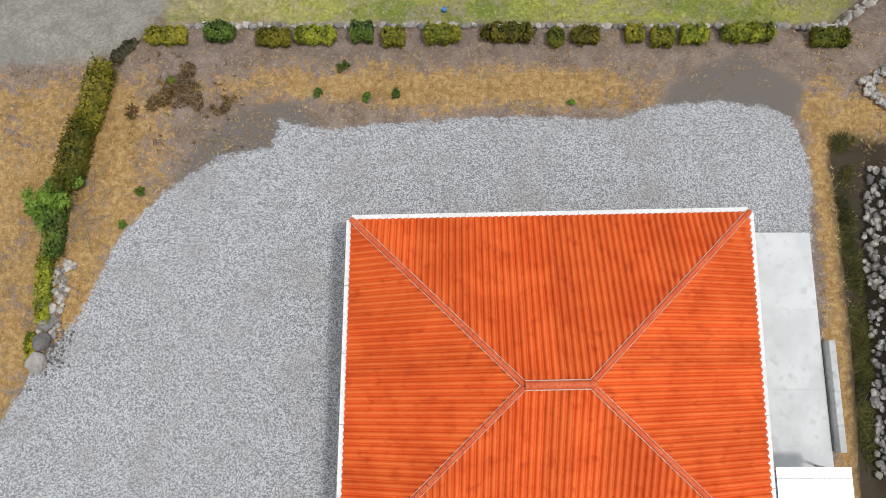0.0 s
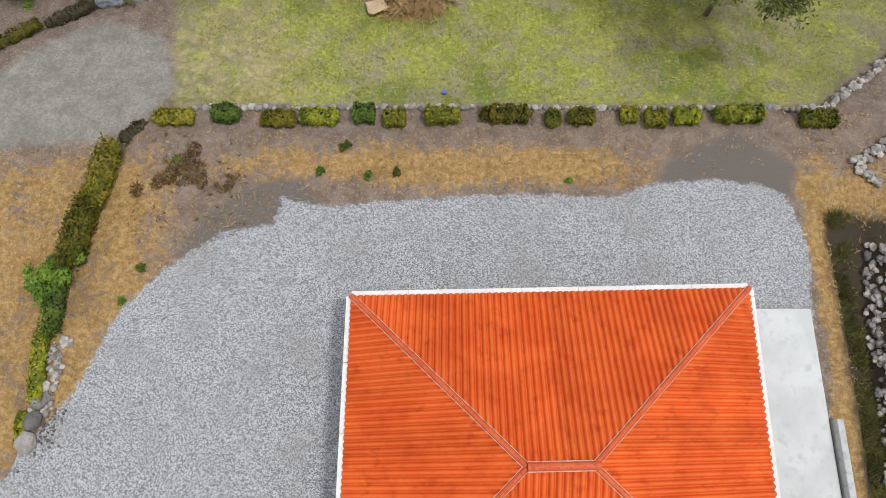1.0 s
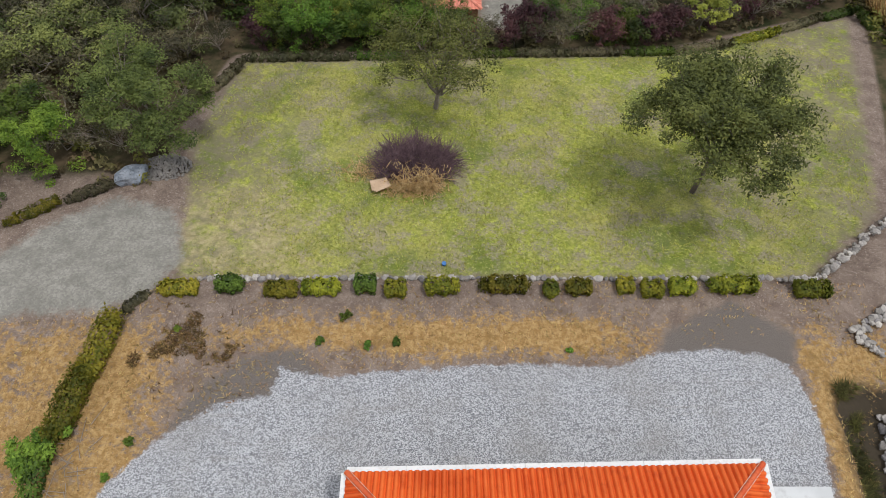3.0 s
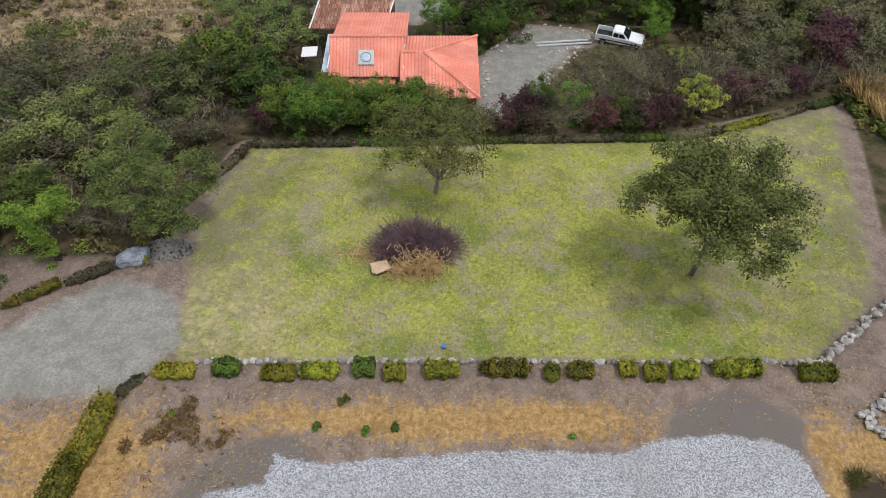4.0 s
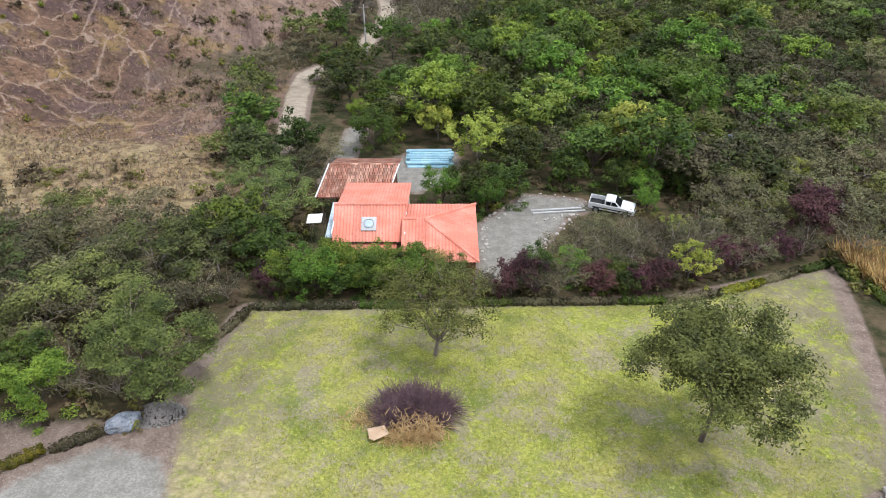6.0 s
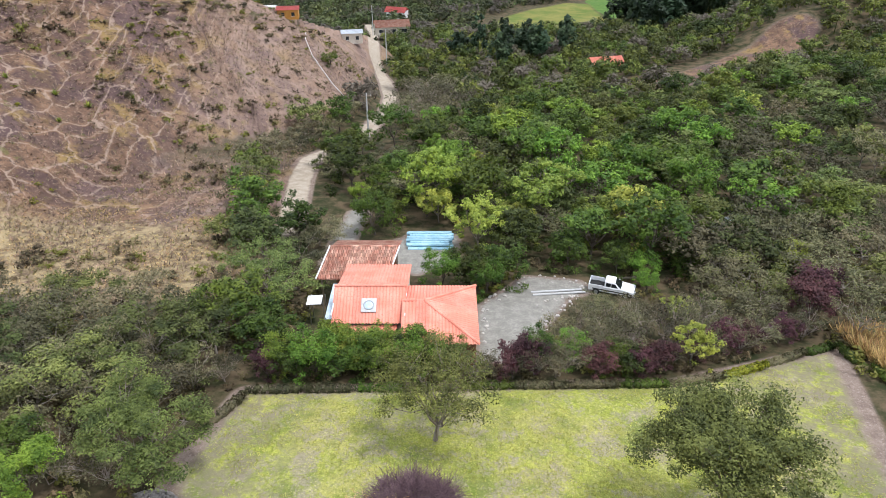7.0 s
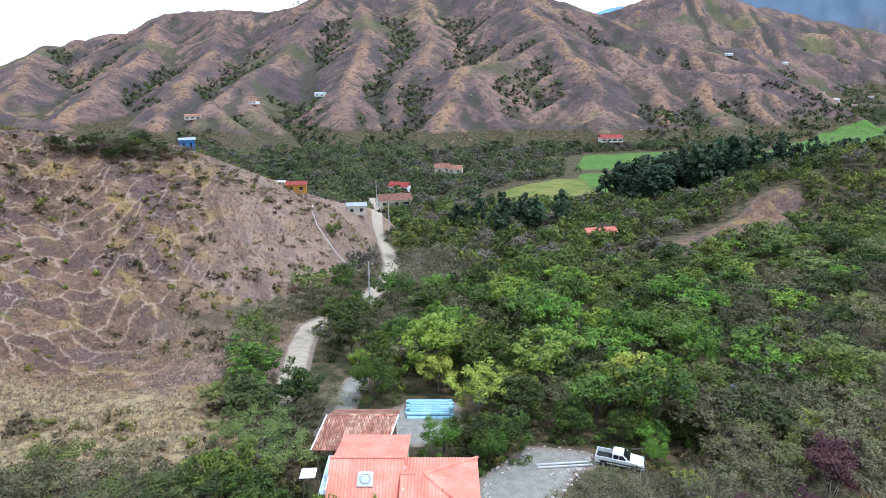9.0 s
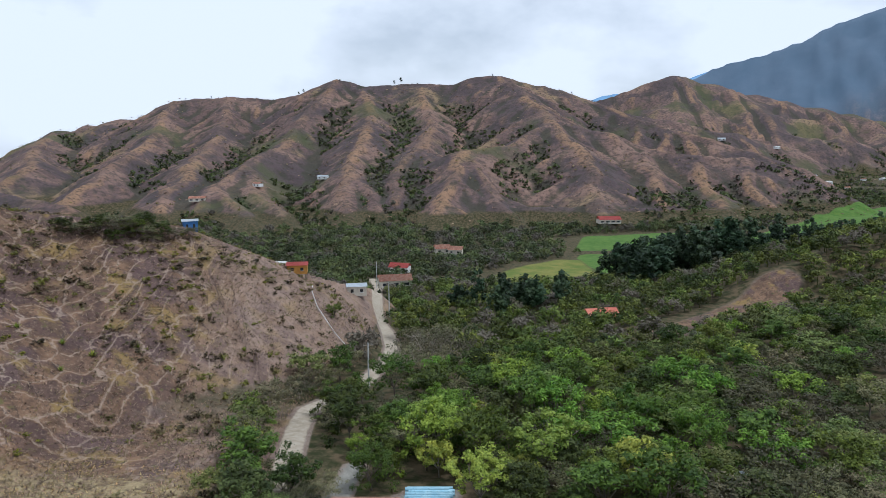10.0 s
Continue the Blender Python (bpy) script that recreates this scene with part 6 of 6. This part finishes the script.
# ---- the woods below the house ----
def keep_clear(x, y):
    """True where the woods may stand: off the roads, yards, fields, hill and garden."""
    x, y = np.asarray(x, float), np.asarray(y, float)
    ok = line_distance(x, y, ROAD)[0] > 3.2
    ok &= line_distance(x, y, LANE)[0] > 3.0
    for p, d in [(COURT, 2.5), (BACK_YARD, 3.0), (LAWN, 6.0), (MEADOW, 7.0)] + [(f, 9.0) for f in FIELDS]:
        ok &= polygon_distance(x, y, p) > d
    h, hz, across = line_distance(x, y, HILL)
    rise = ground_height(x, y) - base_height(x, y)
    ok &= ~((rise > 1.6) & (x < 20) & (y < 400))
    ok &= line_distance(x, y, [(54, 152), (94, 186)])[0] > 9.0
    ok &= ~((x > -13) & (x < 6) & (y < 60)) & ~((x > 10) & (x < 24) & (y < 57)) & (y > 56)
    ok &= np.hypot((x + 1.8) / 6.5, (y - 126) / 14.0) > 1
    # kept open along the camera's sight lines so that trees don't hide the road
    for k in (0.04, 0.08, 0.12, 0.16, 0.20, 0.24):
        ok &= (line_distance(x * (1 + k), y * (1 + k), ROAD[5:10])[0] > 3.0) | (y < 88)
    return ok & ((x > -13.5) | (y > 150) | (line_distance(x, y, ROAD)[0] < 9))


def jittered(x0, x1, y0, y1, gap, rng):
    gx, gy = np.meshgrid(np.arange(x0, x1, gap), np.arange(y0, y1, gap))
    n = gx.size
    return gx.ravel() + rng.uniform(-0.45, 0.45, n) * gap, gy.ravel() + rng.uniform(-0.45, 0.45, n) * gap


rng = np.random.default_rng(71)
WOODS = [
    tree_thing("tree", on_ground(27.0, 84.0), "leafy green woodland tree", 301, 7.0, 4.2, 1750, 0.24, LEAF_DARK, DARK_BARK, 0.25, 6, (3, 2), 0.24, 0.55, 0.03, 14, 0.02, "tree", "woodland trees"),
    tree_thing("tree", on_ground(35.0, 90.0), "leafy green woodland tree", 302, 6.4, 4.4, 1750, 0.24, LEAF_ACACIA, BARK, 0.25, 6, (3, 2), 0.22, 0.45, 0.03, 10, 0.02, "tree", "woodland trees"),
    tree_thing("tree", on_ground(16.0, 88.0), "leafy green woodland tree", 303, 7.4, 4.0, 1750, 0.24, LEAF_FRESH, DARK_BARK, 0.25, 6, (3, 2), 0.24, 0.6, 0.03, 14, 0.02, "tree", "woodland trees"),
    tree_thing("tree", on_ground(3.0, 96.0), "leafy green woodland tree", 304, 5.6, 4.6, 1300, 0.19, LEAF_OLIVE, DEAD, 0.2, 6, (4, 2), 0.22, 0.5, 0.0, 0, 0.02, "tree", "woodland trees"),
    tree_thing("tree", on_ground(41.0, 78.0), "leafy green woodland tree", 305, 6.4, 3.8, 1750, 0.24, LEAF_LIME, BARK, 0.25, 6, (3, 2), 0.23, 0.55, 0.03, 12, 0.02, "tree", "woodland trees"),
]
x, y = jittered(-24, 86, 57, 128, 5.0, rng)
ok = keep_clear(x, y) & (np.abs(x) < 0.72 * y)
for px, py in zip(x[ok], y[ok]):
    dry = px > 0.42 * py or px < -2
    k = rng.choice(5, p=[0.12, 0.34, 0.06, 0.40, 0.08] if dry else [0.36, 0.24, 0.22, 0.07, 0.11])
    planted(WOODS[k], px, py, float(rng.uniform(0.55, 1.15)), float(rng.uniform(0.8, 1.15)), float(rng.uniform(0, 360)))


def low_tree(seed, height, spread, leaves, leaf, clumps=14, flat=0.7, trunk=0.18):
    """A far tree in few faces: a thin trunk and clumps of leaves."""
    r = np.random.default_rng(seed)
    a, d = r.random(clumps) * 6.283, np.sqrt(r.random(clumps)) * spread * 0.75
    z = height * (trunk + (0.82 - trunk) * (0.25 + 0.75 * r.random(clumps))) * np.sqrt(1.08 - (d / spread) ** 2)
    cs = np.stack([np.cos(a) * d, np.sin(a) * d, z], 1)
    v, f = leaf_arrays(r, cs, r.uniform(0.22, 0.42, clumps) * spread, leaves, leaf, flat)
    stem = np.array([[-0.12, 0, -0.5], [0.12, 0, -0.5], [0.06, 0, height * 0.6], [-0.06, 0, height * 0.6], [0, -0.12, -0.5], [0, 0.12, -0.5], [0, 0.06, height * 0.6], [0, -0.06, height * 0.6]])
    if leaves < 150:
        return v, f
    return np.concatenate([v, stem]), np.concatenate([f, np.array([[0, 1, 2], [0, 2, 3], [4, 5, 6], [4, 6, 7]]) + len(v)])


def plant_stuff(name, material, protos, x, y, sizes, label, category, rng, tall=1.0, sink=0.2):
    """Many far plants in one object; each plant has its own tone."""
    z = ground_height(x, y) - sink
    pick = rng.integers(0, len(protos), len(x))
    groups, tones = [], []
    for k, p in enumerate(protos):
        m = pick == k
        if not m.any():
            continue
        s = sizes[m]
        rows = np.stack([x[m], y[m], z[m], s, s * tall * rng.uniform(0.8, 1.2, m.sum())], 1)
        groups.append(scatter(p, rows, rng))
        tones.append(np.repeat(rng.random(m.sum()), len(p[0])))
    v, f = joined(groups)
    return stuff(name, material, v, f, label, category, np.concatenate(tones))


rng = np.random.default_rng(72)
LOW = [low_tree(k, 6.2, 3.6, 300, 0.40) for k in range(4)]
x, y = jittered(-40, 190, 128, 260, 5.6, rng)
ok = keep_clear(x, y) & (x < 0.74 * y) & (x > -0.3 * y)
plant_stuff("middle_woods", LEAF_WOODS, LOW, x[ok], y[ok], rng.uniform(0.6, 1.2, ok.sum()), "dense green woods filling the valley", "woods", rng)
FAR = [low_tree(20 + k, 6.0, 4.8, 120, 0.72, 12, 0.95, 0.03) for k in range(4)]
x, y = jittered(-340, 420, 250, 620, 7.8, rng)
rise = ground_height(x, y) - base_height(x, y)
ok = keep_clear(x, y) & (x < 0.75 * y) & (x > -0.42 * y) & (rise < np.where(y > 500, 2.0, 6.0)) & (fractal(x, y, 60.0, 3, 95) > -0.55)
plant_stuff("valley_woods", LEAF_FAR, FAR, x[ok], y[ok], rng.uniform(0.6, 1.25, ok.sum()), "green woods along the valley floor", "woods", rng)
# woods that climb the ravines of the range, and scattered scrub
BLOB = [low_tree(40 + k, 5.0, 3.8, 20, 1.5, 6, 0.7, 0.03) for k in range(3)]
x, y = jittered(-800, 900, 560, 1350, 7.5, rng)
z = ground_height(x, y)
around = (ground_height(x + 35, y) + ground_height(x - 35, y) + ground_height(x, y + 35) + ground_height(x, y - 35)) / 4
hollow = around - z
rise = z - base_height(x, y)
ok = (np.abs(x) < 0.76 * y) & (((hollow > 1.6) & (rise < 120) & (fractal(x, y, 160.0, 3, 97) > -0.06)) | ((rise < 1.5) & (y < 900)) | ((x > 0.30 * y) & (rise < 45) & (fractal(x, y, 70.0, 2, 98) > 0.15)))
for p in FIELDS:
    ok &= polygon_distance(x, y, p) > 3
plant_stuff("ravine_woods", LEAF_FAR, BLOB, x[ok], y[ok], rng.uniform(0.6, 1.3, ok.sum()), "dark green woods in the ravines of the range", "woods", rng)
TINY = [low_tree(50 + k, 1.6, 2.4, 9, 0.8, 3, 0.6, 0.02) for k in range(3)]
x, y = jittered(-760, 760, 560, 1250, 11.0, rng)
ok = (np.abs(x) < 0.74 * y) & (fractal(x, y, 50.0, 3, 99) > -0.1)
plant_stuff("range_scrub", SCRUB_BLADES, TINY, x[ok], y[ok], rng.uniform(0.5, 1.4, ok.sum()), "dry grey-brown scrub on the mountain slopes", "scrub", rng)
# tall eucalypts in a belt before the fields
TALL = [low_tree(60 + k, 17.0, 3.4, 330, 0.8, 16, 1.1, 0.2) for k in range(3)]
t = rng.random(150)
x = np.interp(t, [0, 0.2, 0.5, 1.0], [70, 92, 132, 290]) + rng.normal(size=150) * 5
y = np.interp(t, [0, 0.2, 0.5, 1.0], [262, 272, 305, 430]) + rng.normal(size=150) * 8
plant_stuff("eucalypt_belt", LEAF_EUCALYPT, TALL, x, y, rng.uniform(0.95, 1.45, 150), "belt of tall dark eucalypts before the fields", "trees", rng)
x = 22 + rng.normal(size=16) * 9
y = 196 + rng.normal(size=16) * 8
plant_stuff("eucalypt_clump", LEAF_EUCALYPT, TALL, x, y, rng.uniform(0.65, 0.9, 16), "clump of tall dark eucalypts in the valley", "trees", rng)
# lone trees on the skyline
for x, y, s in [(-71, 1150, 0.85), (-82, 1150, 0.65), (-232, 1150, 0.6), (-240, 1150, 0.5), (-385, 1150, 0.4), (80, 1150, 0.4), (211, 1150, 0.35), (190, 1150, 0.3)]:
    v, f = TALL[0]
    me = mesh_from("tree", v * s, f, LEAF_EUCALYPT)
    give(me, "tone", np.full(len(v), 0.3))
    tagged(new("tree", me), "lone dark tree on the mountain skyline", "tree", "skyline trees").matrix_world = on_ground(x, y, 0.3)

# ---- the dry hill ----
rng = np.random.default_rng(73)
BUSH = [low_tree(80 + k, 1.3, 1.1, 72, 0.18, 8, 0.8, 0.02) for k in range(4)]
x, y = rng.uniform(-100, -18, 1500), rng.uniform(48, 160, 1500)
rise = ground_height(x, y) - base_height(x, y)
ok = ((rise > 1.0) | (x < -22)) & (x > -0.72 * y) & (line_distance(x, y, ROAD)[0] > 3) & (fractal(x, y, 18.0, 3, 101) > -0.1)
plant_stuff("hill_bushes", LEAF_BROWN, BUSH, x[ok], y[ok], rng.uniform(0.35, 1.25, ok.sum()), "low olive and brown bushes on the dry hill", "bushes", rng, 0.8, 0.05)
x, y = rng.uniform(-110, -18, 1300), rng.uniform(48, 165, 1300)
rise = ground_height(x, y) - base_height(x, y)
ok = (rise > 1.0) & (x > -0.72 * y) & (line_distance(x, y, ROAD)[0] > 3) & (fractal(x, y, 16.0, 3, 102) > 0.05)
plant_stuff("green_scrub", LEAF_HEDGE, BUSH, x[ok], y[ok], rng.uniform(0.3, 0.9, ok.sum()), "yellow-green scrub on the dry hill", "bushes", rng, 0.7, 0.05)
x, y = rng.uniform(-46, 48, 1900), rng.uniform(22, 62, 1900)
ok = (polygon_distance(x, y, LAWN) > 1.6) & ((x > -20) | (y < 47) | (rng.random(1900) < 0.25)) & (y > np.where(x < -14, 24.0, 38.0)) & (np.abs(x) < 0.95 * y)
for p, d in [(COURT, 1.0), (BACK_YARD, 0.5), (DRIVE, 1.0)]:
    ok &= polygon_distance(x, y, p) > d
ok &= ~((x > -12) & (x < 3.5) & (y > 39)) & ~((x > 13) & (x < 19) & (y > 51)) & (y > 22.5 + 0.25 * np.maximum(0, x + 20))
plant_stuff("undergrowth", LEAF_BROWN, BUSH, x[ok], y[ok], rng.uniform(0.35, 1.1, ok.sum()), "low brown and olive undergrowth below the trees", "undergrowth", rng, 0.8, 0.05)
grass("hill_grass", SCRUB_BLADES, 85000, (-105, -14, 46, 160), 0.34, "dry brown grass and scrub on the hill", 9, 4,
      lambda x, y, r: (x > -0.74 * y) & (line_distance(x, y, ROAD)[0] > 2.2) & ((ground_height(x, y) - base_height(x, y) > 0.6) | (x < -20)) & (r < 0.6 + fractal(x, y, 7.0, 3, 103)), 0.35)

grass("pasture_grass", STRAW_BLADES, 16000, (-52, -17, 45, 74), 0.2, "pale dry grass on the slope above the grove", 14, 4,
      lambda x, y, r: (x > -0.85 * y) & (x < -17 - 0.15 * (y - 45)) & (r < 0.5 + fractal(x, y, 3.0, 3, 104)), 0.3)


def agave(x, y, s, seed):
    rng = np.random.default_rng(seed)
    ob = empty("agave", on_ground(x, y, 0.05), "spiky green agave plant on the dry hill", "agave", "agaves")
    for k in range(14):
        a, tilt = k * 2.4, 0.35 + 0.075 * k
        bm = bmesh.new()
        l = s * (1.1 - 0.03 * k)
        pts = [(0, 0.05), (0.4, 0.11), (0.75, 0.07), (1.0, 0.004)]
        rows = [[bm.verts.new((q * l, w * s * e, abs(e) * 0.03)) for e in (-1, 0, 1)] for q, w in pts]
        for r0, r1 in zip(rows, rows[1:]):
            for i in (0, 1):
                bm.faces.new((r0[i], r0[i + 1], r1[i + 1], r1[i]))
        part("leaf", bm, LEAF_LIME, ob, "", Matrix.Rotation(a, 4, "Z") @ Matrix.Rotation(-(1.57 - tilt * 0.95), 4, "Y"))


for k, (x, y, s) in enumerate([(-55.4, 94.6, 1.0), (-51.3, 94.9, 1.1), (-52.7, 89.0, 0.8), (-34.3, 111.8, 0.9), (-27.7, 106.5, 1.2), (-60.0, 92.0, 0.9), (-47.0, 100.0, 0.7)]):
    agave(x, y, s, k)
# cactus-like trees on the crest
for k, (x, y, s) in enumerate([(-65, 119.5, 0.8), (-63.5, 121.5, 0.9), (-61, 124, 1.0), (-59, 126.5, 0.9), (-57, 128.5, 1.0), (-55, 130.5, 0.9), (-53, 133, 0.8), (-67, 118, 0.7), (-62, 126.5, 1.0), (-58.5, 130, 1.0), (-51.5, 135, 0.6), (-60, 122, 0.6), (-55.5, 127.5, 0.5)]):
    planted(PROTO["dark"] if k % 2 else PROTO["olive"], x, y, s * 0.85, 0.8, k * 47)
for px, py, s in [(-14.5, 97, 0.8), (-12.6, 100, 0.7), (-15.8, 93, 0.8), (-8.0, 105, 1.0), (-13.0, 90, 0.9), (-16.4, 66.0, 0.8), (-20.5, 67.5, 0.6)]:
    planted(WOODS[0 if s < 1 else 2], px, py, s, 1.0, px * 40 % 360)
for px, py, s in [(-6.5, 118, 2.2), (-3.0, 124, 2.4), (-7.2, 127, 2.0), (0.5, 119, 2.0), (-2.0, 132, 2.3), (3.5, 127, 2.1), (-5.0, 137, 2.2), (1.5, 139, 2.2), (-1.0, 113, 1.8)]:
    planted(PROTO["bare"], px, py, s, 0.9, px * 53 % 360)
planted(PROTO["fresh"], -23.3, 139.0, 0.9, 0.8, 20)
planted(PROTO["olive"], -37.0, 138.0, 0.4, 1.1, 10)


# ---- houses and poles farther off ----
def cottage(name, m, w, d, h, rise, wall, roof, label, stilts=0.0, windows=2):
    """A small house: four walls, a two-sided roof, window openings with frames, and stilts where it has them."""
    ob = empty(name, m, label, "house")
    for cx, cy, sx, sy in ((0, -d / 2, w, 0.15), (0, d / 2, w, 0.15), (-w / 2, 0, 0.15, d), (w / 2, 0, 0.15, d)):
        part("wall", box((cx, cy, stilts + h / 2), (sx, sy, h)), wall, ob)
    over = 0.35
    for side in (-1, 1):
        bm = bmesh.new()
        vs = [bm.verts.new(p) for p in ((-w / 2 - over, side * (d / 2 + over), stilts + h), (w / 2 + over, side * (d / 2 + over), stilts + h), (w / 2 + over, 0, stilts + h + rise), (-w / 2 - over, 0, stilts + h + rise))]
        bm.faces.new(vs if side < 0 else vs[::-1])
        bmesh.ops.solidify(bm, geom=bm.faces[:], thickness=-0.1)
        part("roof", bm, roof, ob)
    for k in range(windows):
        x = -w / 2 + w * (k + 0.5) / windows
        win = part("window", box((x, -d / 2 - 0.08, stilts + h * 0.55), (w * 0.16, 0.05, h * 0.35)), GLASS, ob)
        part("sill", box((x, -d / 2 - 0.12, stilts + h * 0.36), (w * 0.2, 0.12, 0.06)), WHITE, win)
    if stilts:
        for x in (-w * 0.42, 0, w * 0.42):
            for y in (-d * 0.42, d * 0.42):
                part("stilt", box((x, y, stilts / 2 - 0.3), (0.16, 0.16, stilts + 0.7)), TIMBER, ob)
    return ob


cottage("cabin", on_ground(-33.0, 150.0, 0.0, 8), 4.2, 3.2, 2.0, 0.5, OCHRE, RED_SHEET, "ochre timber cabin on stilts with a red sheet roof", 1.2, 2)
cottage("shed", on_ground(-39.0, 154.5, -1.0, 5), 4.4, 3.4, 1.8, 0.3, PLASTER, WHITE, "small shed with a white sheet roof behind the cabin", 0.0, 1)
cottage("cottage", on_ground(-23.5, 178.0, 0.0, 10), 5.0, 4.0, 2.6, 0.5, PLASTER, SHEET, "pale cottage with a white metal roof above the road", 0.0, 2)
cottage("house", on_ground(-18.5, 250.0, -2.0, 12), 12.0, 7.0, 3.0, 1.8, PLASTER, OLD_TILE, "house with a faded red tile roof where the road ends", 0.0, 3)
cottage("house", on_ground(-21.0, 318.0, -1.0, -15), 9.0, 6.0, 3.0, 1.8, WHITE, RED_SHEET, "white house with a red roof among trees", 0.0, 3)
cottage("house", on_ground(-1.0, 404.0, -2.0, 10), 9.0, 7.0, 3.0, 2.2, PLASTER, OLD_TILE, "house with a brown tiled roof in the valley", 0.0, 2)
cottage("house", on_ground(7.0, 398.0, -2.0, -10), 8.0, 6.0, 3.0, 2.0, PLASTER, OLD_TILE, "house with a brown tiled roof in the valley", 0.0, 2)
cottage("farmhouse", on_ground(136.0, 556.0, 0.0, 6), 18.0, 9.0, 3.4, 2.6, PLASTER, RED_SHEET, "long farmhouse with a red tile roof beyond the fields", 0.0, 4)
cottage("house", on_ground(41.0, 172.0, 0.0, 12), 8.0, 5.0, 2.4, 1.4, BRICK, PINK_ROOF, "house with a salmon tile roof hidden in the woods", 0.0, 2)
cottage("house", on_ground(-54.0, 143.0, 0.0, 25), 2.8, 2.6, 2.4, 0.3, BLUE_WALL, SHEET, "small blue-walled house behind the crest of the hill", 0.0, 2)
cottage("house", on_ground(-222.0, 610.0, 0.0, 10), 14.0, 8.0, 3.0, 1.8, PLASTER, OLD_TILE, "house with a tiled roof at the foot of the range", 0.0, 3)
cottage("house", on_ground(31.0, 66.5, 0.0, 10), 3.2, 2.4, 2.0, 0.2, TIMBER, SHEET, "little shelter with a pale sheet roof among trees", 0.0, 1)
rng = np.random.default_rng(91)
for k in range(17):
    x, y = rng.uniform(330, 760), rng.uniform(820, 1150)
    if k > 14:
        x, y = rng.uniform(-190, -120), rng.uniform(640, 760)
    w = rng.uniform(7, 13)
    cottage("house", on_ground(float(x), float(y), -1.0, float(rng.uniform(-30, 30))), float(w), float(w * 0.6), 3.0, 1.4, WHITE, [SHEET, OLD_TILE, WHITE][k % 3], "small far house on the valley side", 0.0, 2)


def utility_pole(x, y, h, turn):
    ob = empty("utility_pole", on_ground(x, y, 0.2, turn), "grey concrete utility pole with a cross-arm beside the road", "utility pole", "utility poles")
    part("pole", rod(bmesh.new(), (0, 0, 0), (0, 0, h), 0.16, 0.10, 10), CONCRETE, ob)
    part("cross_arm", box((0, 0, h - 0.5), (1.6, 0.1, 0.12), 0.01), TIMBER, ob)
    for s in (-0.7, 0.0, 0.7):
        part("insulator", rod(bmesh.new(), (s, 0, h - 0.44), (s, 0, h - 0.22), 0.05, 0.03, 8), CONCRETE, ob)
    return Matrix(ob.matrix_world) @ Vector((0, 0, h - 0.25))


tops = [utility_pole(-12.9, 111.0, 8.5, 10), utility_pole(-15.2, 183.0, 10.0, 15), utility_pole(-26.5, 262.0, 11.0, 15)]
for a, b in zip(tops, tops[1:]):
    pts = [a.lerp(b, k / 12) - Vector((0, 0, 1.6 * (1 - (k / 6 - 1) ** 2))) for k in range(13)]
    tagged(new("power_line", bars_mesh("power_line", [(np.array(p), np.array(q), 0.015, 0.015) for p, q in zip(pts, pts[1:])], RUBBER, 4)), "thin sagging power line between the poles", "cable", "power lines")
# white plastic pipe down the hillside below the cabin
line = [(-29.5, 149), (-28.5, 143), (-26.5, 138), (-22.0, 132), (-19.5, 130)]
segs = []
for (ax, ay), (bx, by) in zip(line, line[1:]):
    za, zb = (float(ground_height(np.array([p]), np.array([q]))[0]) + 0.12 for p, q in ((ax, ay), (bx, by)))
    segs.append((np.array([ax, ay, za]), np.array([bx, by, zb]), 0.06, 0.06))
tagged(new("hose", bars_mesh("hose", segs, WHITE, 6)), "white pipe running down the dry hillside", "pipe")
